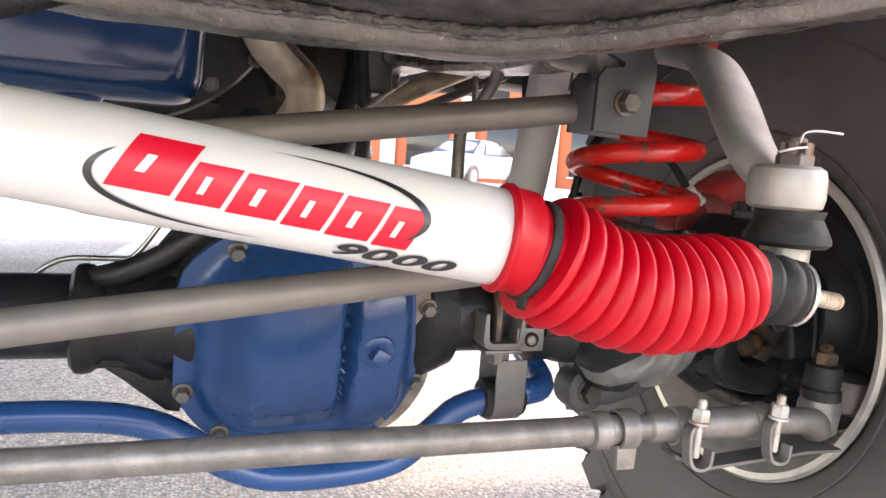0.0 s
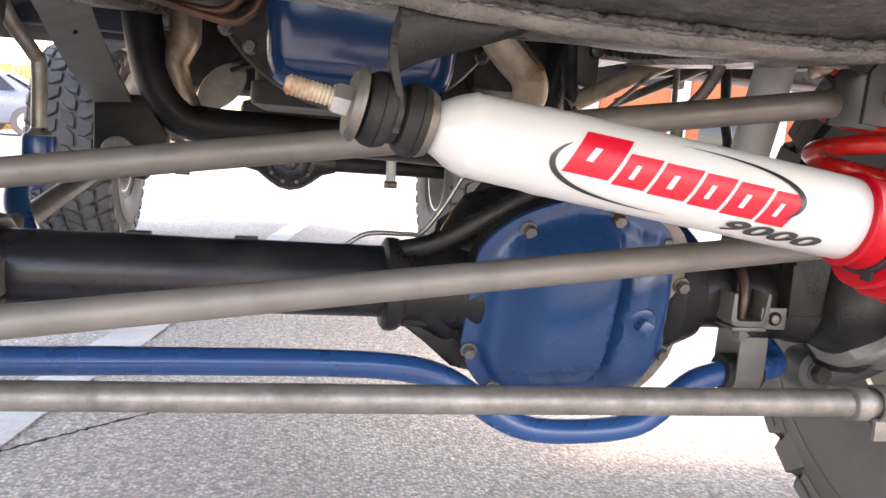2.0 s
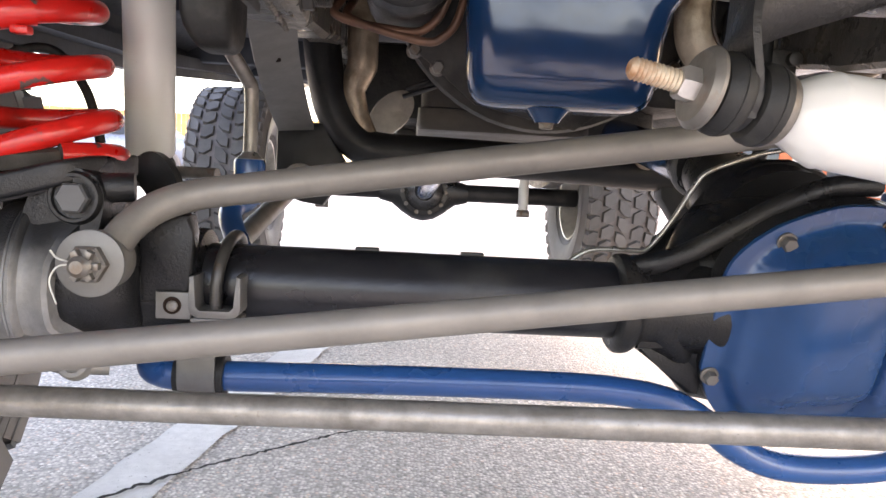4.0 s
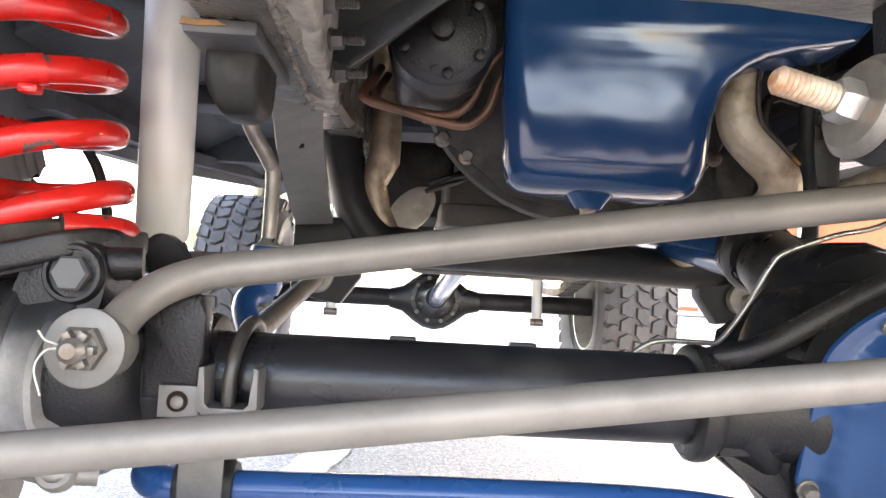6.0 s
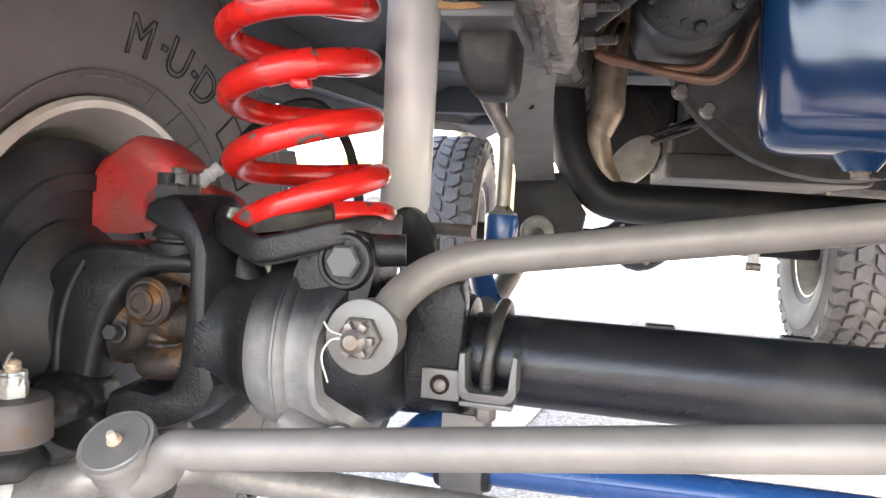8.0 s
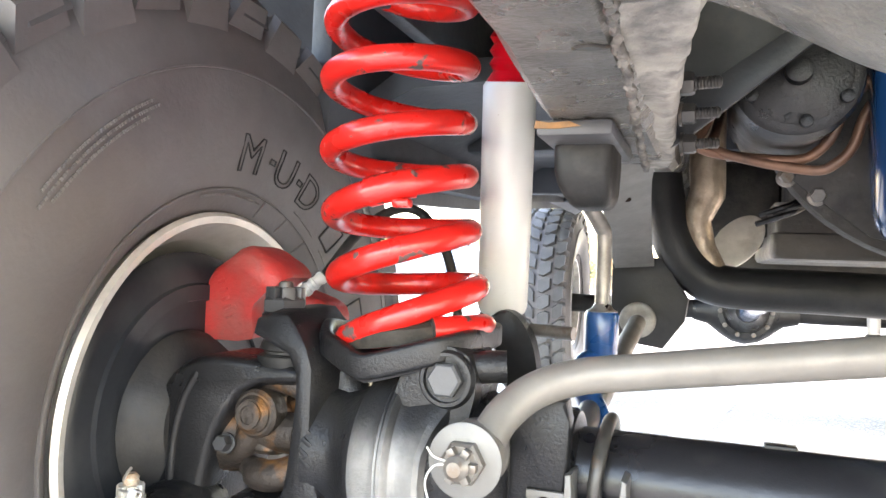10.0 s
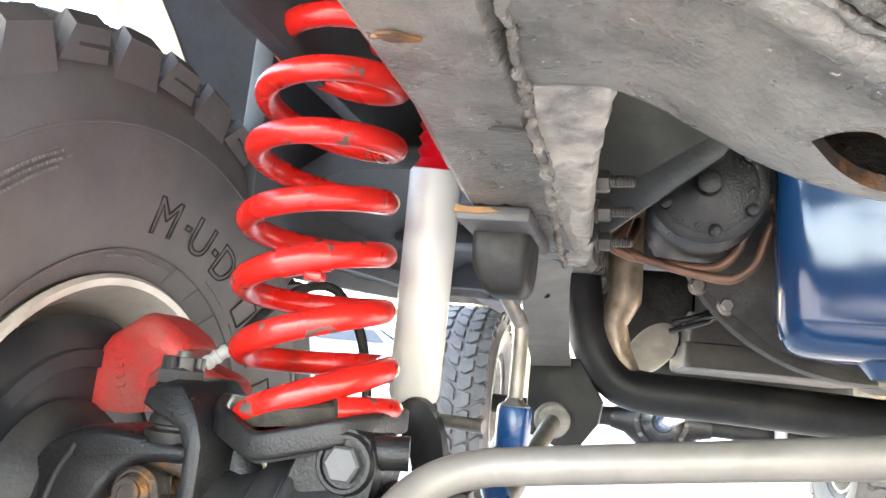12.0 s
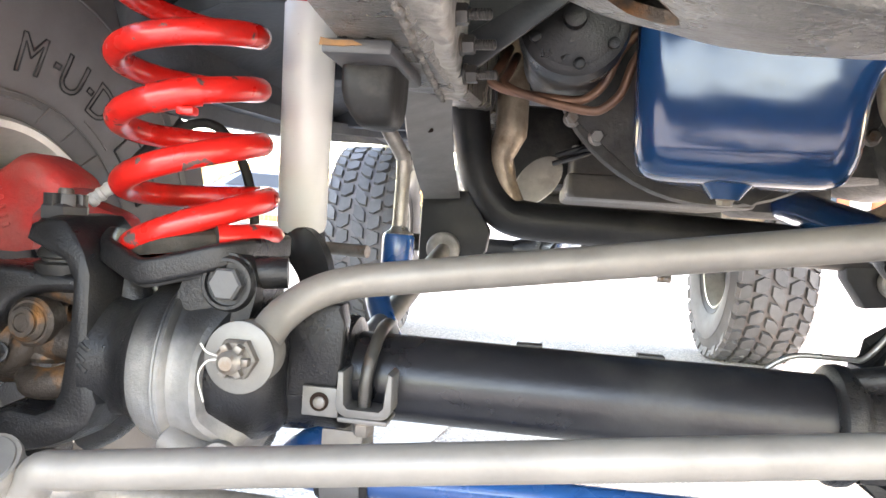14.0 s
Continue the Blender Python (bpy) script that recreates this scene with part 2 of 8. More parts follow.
def asphalt():
    """Worn asphalt: pale and dark stones in a grey binder, with broad stains."""
    m = bpy.data.materials.new("worn_asphalt")
    m.use_nodes = True
    t = m.node_tree
    p = t.nodes["Principled BSDF"]
    co = t.nodes.new("ShaderNodeTexCoord")
    vor = t.nodes.new("ShaderNodeTexVoronoi")
    vor.inputs["Scale"].default_value = 150
    t.links.new(co.outputs["Object"], vor.inputs["Vector"])
    sep = t.nodes.new("ShaderNodeSeparateColor")
    t.links.new(vor.outputs["Color"], sep.inputs[0])
    stones = t.nodes.new("ShaderNodeValToRGB")
    stones.color_ramp.interpolation = "CONSTANT"
    e = stones.color_ramp.elements
    e[0].position, e[0].color = 0.0, (0.36, 0.337, 0.312, 1)
    e[1].position, e[1].color = 0.16, (0.58, 0.54, 0.495, 1)
    for pos, c in ((0.40, (0.68, 0.632, 0.58, 1)), (0.66, (0.78, 0.725, 0.67, 1)), (0.86, (0.90, 0.85, 0.79, 1)), (0.93, (0.74, 0.59, 0.50, 1))):
        n = e.new(pos)
        n.color = c
    t.links.new(sep.outputs[0], stones.inputs[0])
    dist = t.nodes.new("ShaderNodeMapRange")
    dist.inputs["From Min"].default_value, dist.inputs["From Max"].default_value = 0.35, 0.75
    t.links.new(vor.outputs["Distance"], dist.inputs["Value"])
    mx = t.nodes.new("ShaderNodeMix")
    mx.data_type = "RGBA"
    t.links.new(dist.outputs[0], mx.inputs[0])
    t.links.new(stones.outputs[0], mx.inputs[6])
    mx.inputs[7].default_value = (0.44, 0.41, 0.375, 1)
    big = t.nodes.new("ShaderNodeTexNoise")
    big.inputs["Scale"].default_value, big.inputs["Detail"].default_value = 1.6, 6
    t.links.new(co.outputs["Object"], big.inputs["Vector"])
    mr = t.nodes.new("ShaderNodeMapRange")
    mr.inputs["From Min"].default_value, mr.inputs["From Max"].default_value = 0.35, 0.7
    mr.inputs["To Min"].default_value, mr.inputs["To Max"].default_value = 0.82, 1.12
    t.links.new(big.outputs["Fac"], mr.inputs["Value"])
    mul = t.nodes.new("ShaderNodeMix")
    mul.data_type, mul.blend_type = "RGBA", "MULTIPLY"
    mul.inputs[0].default_value = 1
    t.links.new(mx.outputs[2], mul.inputs[6])
    t.links.new(mr.outputs[0], mul.inputs[7])
    grit = t.nodes.new("ShaderNodeTexNoise")
    grit.inputs["Scale"].default_value, grit.inputs["Detail"].default_value, grit.inputs["Roughness"].default_value = 55, 8, 0.75
    t.links.new(co.outputs["Object"], grit.inputs["Vector"])
    gm = t.nodes.new("ShaderNodeMapRange")
    gm.inputs["From Min"].default_value, gm.inputs["From Max"].default_value = 0.3, 0.7
    gm.inputs["To Min"].default_value, gm.inputs["To Max"].default_value = 0.72, 1.22
    t.links.new(grit.outputs["Fac"], gm.inputs["Value"])
    mul2 = t.nodes.new("ShaderNodeMix")
    mul2.data_type, mul2.blend_type = "RGBA", "MULTIPLY"
    mul2.inputs[0].default_value = 1
    t.links.new(mul.outputs[2], mul2.inputs[6])
    t.links.new(gm.outputs[0], mul2.inputs[7])
    t.links.new(mul2.outputs[2], p.inputs["Base Color"])
    p.inputs["Roughness"].default_value = 0.85
    b = t.nodes.new("ShaderNodeBump")
    b.inputs["Strength"].default_value, b.inputs["Distance"].default_value = 0.7, 0.004
    b.invert = True
    t.links.new(vor.outputs["Distance"], b.inputs["Height"])
    t.links.new(b.outputs[0], p.inputs["Normal"])
    return m


ASPHALT = asphalt()


# ---- building blocks ----
def basis(axis, up=(0, 0, 1)):
    """Two directions square to axis: the second as near to up as can be."""
    a = Vector(axis).normalized()
    u = Vector(up) - a * a.dot(Vector(up))
    if u.length < 1e-4:
        u = Vector((0, 1, 0)) - a * a.y
    u.normalize()
    return a, u.cross(a).normalized() * -1, u


def smooth_path(pts, steps=8):
    """A rounded line through the points."""
    p = [Vector(q) for q in pts]
    p = [p[0] * 2 - p[1]] + p + [p[-1] * 2 - p[-2]]
    out = []
    for i in range(1, len(p) - 2):
        for k in range(steps):
            t = k / steps
            out.append(0.5 * (2 * p[i] + (p[i + 1] - p[i - 1]) * t + (2 * p[i - 1] - 5 * p[i] + 4 * p[i + 1] - p[i + 2]) * t * t + (3 * p[i] - p[i - 1] - 3 * p[i + 1] + p[i + 2]) * t ** 3))
    out.append(p[-2])
    return out


def tube(b, pts, r, n=16, caps=True, squash=1.0, up=(0, 0, 1)):
    """A round bar along pts. r: one radius or one for each point."""
    pts = [Vector(p) for p in pts]
    rs = [r] * len(pts) if isinstance(r, (int, float)) else list(r)
    tang = [(pts[min(i + 1, len(pts) - 1)] - pts[max(i - 1, 0)]).normalized() for i in range(len(pts))]
    _, s, u = basis(tang[0], up)
    rings = []
    for i, p in enumerate(pts):
        if i:
            u = (u - tang[i] * u.dot(tang[i])).normalized()
            s = tang[i].cross(u).normalized()
        rings.append([b.verts.new(p + (s * math.cos(2 * math.pi * k / n) + u * squash * math.sin(2 * math.pi * k / n)) * rs[i]) for k in range(n)])
    for a, c in zip(rings, rings[1:]):
        for k in range(n):
            b.faces.new((a[k], a[(k + 1) % n], c[(k + 1) % n], c[k]))
    if caps:
        b.faces.new(rings[0][::-1])
        b.faces.new(rings[-1])
    return b


def lathe(b, p, axis, prof, n=24, closed=False):
    """A turned shape: prof holds (distance along axis from p, radius)."""
    a, s, u = basis(axis)
    p = Vector(p)
    rings = [[b.verts.new(p + a * d + (s * math.cos(2 * math.pi * k / n) + u * math.sin(2 * math.pi * k / n)) * max(r, 1e-5)) for k in range(n)] for d, r in prof]
    pairs = list(zip(rings, rings[1:]))
    if closed:
        pairs.append((rings[-1], rings[0]))
    for x, y in pairs:
        for k in range(n):
            b.faces.new((x[k], x[(k + 1) % n], y[(k + 1) % n], y[k]))
    if not closed:
        b.faces.new(rings[0][::-1])
        b.faces.new(rings[-1])
    return b


def box(b, c, size, m=None, bevel=0.0):
    """A box with its centre at c; m turns it about its centre."""
    r = bmesh.ops.create_cube(b, size=1)
    vs = r["verts"]
    bmesh.ops.scale(b, vec=size, verts=vs)
    if bevel:
        es = list({e for v in vs for e in v.link_edges})
        out = bmesh.ops.bevel(b, geom=es, offset=bevel, segments=2, affect="EDGES", profile=0.5)
        vs = list({v for f in out["faces"] for v in f.verts} | {v for v in vs if v.is_valid})
    bmesh.ops.transform(b, matrix=Matrix.Translation(c) @ (m.to_4x4() if m else Matrix()), verts=vs)
    return b


def prism(b, outline, origin, ex, ey, depth, bevel=0.0):
    """A plate: the outline (pairs along ex and ey, counter-clockwise) made thick by depth along ex x ey."""
    o, ex, ey = Vector(origin), Vector(ex).normalized(), Vector(ey).normalized()
    n = ex.cross(ey) * depth
    lo = [b.verts.new(o + ex * x + ey * y) for x, y in outline]
    hi = [b.verts.new(o + ex * x + ey * y + n) for x, y in outline]
    k = len(outline)
    fs = [b.faces.new(lo[::-1]), b.faces.new(hi)]
    fs += [b.faces.new((lo[i], lo[(i + 1) % k], hi[(i + 1) % k], hi[i])) for i in range(k)]
    if bevel:
        bmesh.ops.bevel(b, geom=list({e for f in fs[:2] for e in f.edges}), offset=bevel, segments=2, affect="EDGES", profile=0.5)
    return b


def round_rect(w, h, r, n=4):
    out = []
    for cx, cy, a0 in ((w / 2 - r, h / 2 - r, 0), (-w / 2 + r, h / 2 - r, 90), (-w / 2 + r, -h / 2 + r, 180), (w / 2 - r, -h / 2 + r, 270)):
        for i in range(n + 1):
            a = radians(a0 + 90 * i / n)
            out.append((cx + r * math.cos(a), cy + r * math.sin(a)))
    return out


def sweep(b, pts, outline, up=(0, 0, 1), caps=True):
    """A profile (pairs: sideways, up) carried along pts; a list of profiles gives one for each point."""
    pts = [Vector(p) for p in pts]
    rings = []
    for i, p in enumerate(pts):
        t = (pts[min(i + 1, len(pts) - 1)] - pts[max(i - 1, 0)]).normalized()
        _, s, u = basis(t, up)
        o = outline[i] if isinstance(outline[0], list) else outline
        rings.append([b.verts.new(p + s * x + u * y) for x, y in o])
    n = len(rings[0])
    for a, c in zip(rings, rings[1:]):
        for k in range(n):
            b.faces.new((a[k], a[(k + 1) % n], c[(k + 1) % n], c[k]))
    if caps:
        b.faces.new(rings[0][::-1])
        b.faces.new(rings[-1])
    return b


def hexhead(b, p, axis, flats, h, washer=0.0, chamfer=True):
    """A hex head or nut that stands on p and points along axis."""
    r = flats / math.sqrt(3)
    a = Vector(axis).normalized()
    p = Vector(p)
    if washer:
        lathe(b, p, a, [(0, washer), (0.0022, washer), (0.0028, washer * 0.92)], 20)
        p = p + a * 0.0026
    lathe(b, p, a, [(0, r), (h * 0.8, r), (h, r * 0.86)], 6)
    return b


def threads(b, p, axis, r, length, turns):
    """A threaded stud as a stack of small ridges."""
    prof = []
    for i in range(turns):
        d = length * i / turns
        prof += [(d, r * 0.86), (d + length / turns * 0.5, r)]
    prof += [(length, r * 0.86), (length + r * 0.25, r * 0.6)]
    return lathe(b, p, axis, prof, 14)


def glide(x, xs_, vs_):
    """A smooth curve through the values vs_ at the places xs_."""
    k = max(0, min(len(xs_) - 2, sum(1 for q in xs_ if q <= x) - 1))
    w = (x - xs_[k]) / (xs_[k + 1] - xs_[k])
    v0, v1 = vs_[max(0, k - 1)], vs_[k]
    v2, v3 = vs_[k + 1], vs_[min(len(vs_) - 1, k + 2)]
    return v1 + 0.5 * w * (v2 - v0 + w * (2 * v0 - 5 * v1 + 4 * v2 - v3 + w * (3 * (v1 - v2) + v3 - v0)))


def mesh_of(name, b, sharp=38):
    bmesh.ops.recalc_face_normals(b, faces=b.faces[:])
    lim = radians(sharp)
    for f in b.faces:
        f.smooth = True
    for e in b.edges:
        if len(e.link_faces) == 2 and e.calc_face_angle(0) > lim:
            e.smooth = False
    me = bpy.data.meshes.new(name)
    b.to_mesh(me)
    b.free()
    return me


def thing(name, label, category, at=(0, 0, 0), group="", kind=""):
    """An Empty at the base of a thing, for its parts."""
    e = new(name)
    e.empty_display_size = 0.02
    e.location = at
    return tagged(e, label, category, group, kind)


def part(name, b, material, parent, label=""):
    me = mesh_of(name, b)
    me.materials.append(material)
    ob = new(name, me)
    if parent is not None:
        ob.parent = parent
        if parent.parent is None:
            ob.matrix_parent_inverse = Matrix.Translation(-parent.location)
    return tagged(ob, label)


def solo(name, b, material, label, category, group="", kind=""):
    me = mesh_of(name, b)
    me.materials.append(material)
    return tagged(new(name, me), label, category, group, kind)


B = bmesh.new
V = Vector


# ---- ground ----
b = B()
for sx, sy in ((-150, -150), (150, -150), (150, 150), (-150, 150)):
    b.verts.new((sx, sy, 0))
b.faces.new(b.verts[:])
ground = solo("ground", b, ASPHALT, "worn grey asphalt of a parking lot", "ground", kind="structure")


def ground_strip(name, pts, width, z, material, label, rough=0.0, seed=1):
    """A thin painted or cracked strip along the ground, with a slightly ragged rim."""
    rnd = random.Random(seed)
    b = B()
    rows = []
    for i, p in enumerate(pts):
        d = (V(pts[min(i + 1, len(pts) - 1)]) - V(pts[max(i - 1, 0)])).normalized()
        s = V((-d.y, d.x))
        w = width if isinstance(width, (int, float)) else width[i]
        c = V(p)
        rows.append([b.verts.new((*(c + s * (w / 2 + rnd.uniform(-rough, rough))), z)), b.verts.new((*(c - s * (w / 2 + rnd.uniform(-rough, rough))), z))])
    for r0, r1 in zip(rows, rows[1:]):
        b.faces.new((r0[0], r0[1], r1[1], r1[0]))
    return solo(name, b, material, label, "road marking" if "line" in name else "crack", kind="structure")


ground_strip("parking_line", [(-0.70 + 0.163 * (0.1 + 0.05 * i), 0.1 + 0.05 * i) for i in range(-60, 260)], 0.115, 0.004, PAINTLINE, "worn white parking bay line painted on the asphalt", 0.006)
ground_strip("parking_line", [(2.6 + 0.163 * 0.1 * i, 0.1 * i) for i in range(-30, 130)], 0.115, 0.004, PAINTLINE, "worn white parking bay line painted on the asphalt", 0.006, 2)
CRACK = mat("dark_crack", (0.02, 0.019, 0.018), 0.95, var=0.3, scale=80)
crk = [V(p) for p in ((-0.86, 0.10), (-0.74, 0.22), (-0.67, 0.31), (-0.65, 0.37), (-0.55, 0.48), (-0.44, 0.57), (-0.33, 0.665), (-0.27, 0.70))]
fine, rnd = [], random.Random(5)
for p0, p1 in zip(crk, crk[1:]):
    for k in range(16):
        fine.append(tuple(p0.lerp(p1, k / 16) + V((rnd.uniform(-0.005, 0.005), rnd.uniform(-0.005, 0.005)))))
ground_strip("crack", fine, [0.0125 * (1 - 0.62 * i / len(fine)) for i in range(len(fine))], 0.0065, CRACK, "dark jagged crack across the asphalt and its line", 0.0022, 7)

# ---- frame of the truck ----
frame_thing = thing("chassis", "undercoated black steel ladder frame with dusty welds", "chassis", (0, 0.5, 0.70))


def rail(x0, x1, name):
    """One side rail: a boxed section that drops a little towards the axle and rises behind it."""
    b = B()
    ys = (-0.95, -0.60, -0.36, -0.20, -0.08, 0.02, 0.16, 0.40, 0.9, 3.6)
    zs = (0.700, 0.688, 0.681, 0.680, 0.680, 0.680, 0.684, 0.705, 0.74, 0.74)
    w = x1 - x0
    r = 0.008
    prof = [(-w / 2 + r, 0), (w / 2 - r, 0), (w / 2, r), (w / 2, 0.15 - r), (w / 2 - r, 0.15), (-w / 2 + r, 0.15), (-w / 2, 0.15 - r), (-w / 2, r)]
    path = smooth_path([((x0 + x1) / 2, y, z) for y, z in zip(ys, zs)], 3)
    secs = []
    for p in path:
        more = 0.0 if x0 > 0 else glide(p.y, (-2.0, -0.25, -0.21, -0.16, -0.08, 0.10, 0.5, 5.0), (0.0, 0.0, 0.004, 0.008, 0.014, 0.016, 0.0, 0.0))
        secs.append([(u - (more if u < 0 and v < 0.02 else 0), v) for u, v in prof])
    sweep(b, path, secs)
    return part(name, b, UNDER, frame_thing)


rail(-0.402, -0.339, "rail")
rail(0.43, 0.505, "rail")


def weld_bead(pts, r, name="weld", parent=frame_thing, material=DUSTY, seed=3, steps=26, wild=1.0):
    """An uneven bead of weld or sealer along a line."""
    path = smooth_path(pts, steps)
    b = B()
    rings = []
    for p in path:
        k = 0.75 + 0.55 * wild * abs(noise.noise(p * 90 + V((seed, 0, 0)))) + 0.25 * noise.noise(p * 260) + 0.05 * wild * math.sin(1400 * p.y)
        q = p + V((noise.noise(p * 150), noise.noise(p * 150 + V((5, 0, 0))), noise.noise(p * 150 + V((0, 5, 0))))) * r * 0.7 * wild
        rings.append((q, r * k))
    tube(b, [q for q, _ in rings], [k for _, k in rings], 10)
    for v in b.verts:
        v.co += V((noise.noise(v.co * 420), noise.noise(v.co * 420 + V((3, 0, 0))), noise.noise(v.co * 420 + V((0, 3, 0))))) * r * 0.28
    return part(name, b, material, parent)


weld_bead([(-0.337, -0.365, 0.6815), (-0.338, -0.33, 0.680), (-0.340, -0.285, 0.680), (-0.341, -0.262, 0.6795)], 0.0026, "weld", frame_thing, UNDER, 5, 40)
weld_bead([(-0.342, -0.245, 0.6795), (-0.343, -0.20, 0.6795), (-0.346, -0.139, 0.680), (-0.350, -0.07, 0.680), (-0.354, 0.01, 0.680), (-0.359, 0.10, 0.680), (-0.364, 0.205, 0.680)], 0.0032, "weld", frame_thing, BEAD, 5, 60)

# front crossmember: a wide pressed channel that dips in the middle, its front corner rolled into a round ridge


def along(x, xs_, vs_):
    """A value read off a line of knots."""
    for x0, x1, v0, v1 in zip(xs_, xs_[1:], vs_, vs_[1:]):
        if x <= x1:
            return v0 + (v1 - v0) * max(0, (x - x0) / (x1 - x0))
    return vs_[-1]


CMX = (-0.339, -0.306, -0.274, -0.247, -0.22, -0.178, -0.142, -0.104, 0.04, 0.215, 0.258, 0.337, 0.398, 0.46)


def cm_low(x):
    """Height of the underside."""
    return 0.5 * sum(along(x + d, CMX, (0.682, 0.681, 0.667, 0.650, 0.639, 0.629, 0.625, 0.625, 0.618, 0.620, 0.624, 0.641, 0.655, 0.669)) for d in (-0.006, 0.006))


def cm_fold(x):
    """Where the crease behind the ridge runs, the way from it to the seam, and the height of the seam."""
    kx = (-0.34, -0.31, -0.29, -0.27, -0.24, -0.20, -0.10, 0.0, 0.17, 0.22, 0.255, 0.30, 0.36, 0.46)
    yc = 0.5 * sum(along(x + d, kx, (-0.375, -0.377, -0.379, -0.380, -0.376, -0.364, -0.345, -0.335, -0.330, -0.334, -0.362, -0.410, -0.440, -0.450)) for d in (-0.012, 0.012))
    ds = along(x, kx, (0.100, 0.072, 0.052, 0.033, 0.022, 0.020, 0.020, 0.020, 0.020, 0.020, 0.022, 0.024, 0.024, 0.024))
    hs = along(x, kx, (0.008, 0.006, 0.005, 0.004, 0.004, 0.004, 0.005, 0.005, 0.005, 0.005, 0.005, 0.005, 0.005, 0.005))
    return yc, ds, hs


def cm_section(x):
    z, (yc, ds, hs) = cm_low(x), cm_fold(x)
    w = min(ds - 0.002, 0.023)
    out = [(-0.277, z + 0.14), (-0.277, z + 0.016), (-0.279, z + 0.006), (-0.283, z + 0.0015), (-0.289, z)]
    for k in range(1, 15):
        u = k / 15
        out.append((-0.289 + (yc + 0.289) * u, z - 0.0015 * math.sin(math.pi * u)))
    for d, h in ((0.0, 0.0022), (0.14, 0.0012), (0.28, -0.0014), (0.44, -0.0036), (0.58, -0.0040), (0.72, -0.0026), (0.84, 0.0002), (0.93, 0.0028)):
        out.append((yc - d * w, z + h))
    out += [(yc - w, z + 0.0065), (yc - w - 0.0006, z + 0.012), (yc - w - 0.0006, z + 0.14)]
    return out


sx = [-0.339 + 0.0045 * k for k in range(40)]
sx += [sx[-1] + 0.012 * (k + 1) for k in range(52)]
b = B()
rings = []
for x in sx:
    ring = []
    for y, z in cm_section(x):
        lump = noise.noise((x * 26, y * 26, 1.0)) * 0.0016 + noise.noise((x * 90, y * 90, 4.0)) * 0.0005
        ring.append(b.verts.new((x, y, z + lump)))
    rings.append(ring)
n = len(rings[0])
for r0, r1 in zip(rings, rings[1:]):
    for k in range(n):
        b.faces.new((r0[k], r0[(k + 1) % n], r1[(k + 1) % n], r1[k]))
b.faces.new(rings[0])
b.faces.new(rings[-1][::-1])
# torn-looking access hole: the faces inside its outline go, and the rim is drawn onto the outline
hole = [(p.x, p.y) for p in smooth_path([(u, v, 0) for u, v in ((-0.236, -0.328), (-0.231, -0.342), (-0.224, -0.350), (-0.216, -0.343), (-0.206, -0.329), (-0.195, -0.312), (-0.198, -0.305), (-0.212, -0.304), (-0.224, -0.312), (-0.236, -0.328))], 5)[:-1]]


def in_hole(x, y):
    c = False
    for (x0, y0), (x1, y1) in zip(hole, hole[1:] + hole[:1]):
        if (y0 > y) != (y1 > y) and x < x0 + (x1 - x0) * (y - y0) / (y1 - y0):
            c = not c
    return c


gone = [f for f in b.faces if in_hole(*f.calc_center_median().xy) and f.calc_center_median().z < cm_low(f.calc_center_median().x) + 0.01]
rim = {v for f in gone for v in f.verts if any(g not in gone for g in v.link_faces)}
bmesh.ops.delete(b, geom=gone, context="FACES")
for v in rim:
    if v.is_valid:
        hx, hy = min(hole, key=lambda q: (q[0] - v.co.x) ** 2 + (q[1] - v.co.y) ** 2)
        v.co.x, v.co.y, v.co.z = hx, hy, cm_low(hx) - 0.001
cross = part("crossmember", b, UNDER, frame_thing, "pressed steel front crossmember with a rolled front edge and an access hole")
# rust-brown made near black: the shade inside holes, put into the colour
HOLE_SHADE = mat("painted_hole_shade", (0.022, 0.014, 0.011), 0.95, var=0.3, scale=30, spec=0.05)
b = B()
lip = [V((x, y, cm_low(x) - 0.0012)) for x, y in hole]
for p, q in zip(lip, lip[1:] + lip[:1]):
    vs = [b.verts.new(c) for c in (p, q, q + V((0, 0, 0.006)), p + V((0, 0, 0.006)))]
    b.faces.new(vs)
part("hole_rim", b, RUST, cross, "rusty rim of the access hole")
# added plate above the access hole; its dark colour paints the shaded inside
b = B()
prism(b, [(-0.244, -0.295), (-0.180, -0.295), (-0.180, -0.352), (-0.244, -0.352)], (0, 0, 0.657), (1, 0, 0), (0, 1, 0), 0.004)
part("hole_shade_plate", b, HOLE_SHADE, cross, "added dark plate that stands for the shade inside the access hole")
weld_bead([(x, cm_fold(x)[0] - cm_fold(x)[1] + 0.0015 * math.sin(70 * x), cm_low(x) + cm_fold(x)[2] - 0.0005) for x in [-0.312 + 0.02 * k for k in range(39)]], 0.0026, "seam", cross, UNDER, 9, 14, 0.4)
weld_bead([(x, cm_fold(x)[0] - cm_fold(x)[1] - 0.0055 + 0.0012 * math.sin(50 * x), cm_low(x) + cm_fold(x)[2] + 0.0005) for x in [-0.305 + 0.02 * k for k in range(39)]], 0.0030, "sealer", cross, TAR, 12, 14, 0.5)
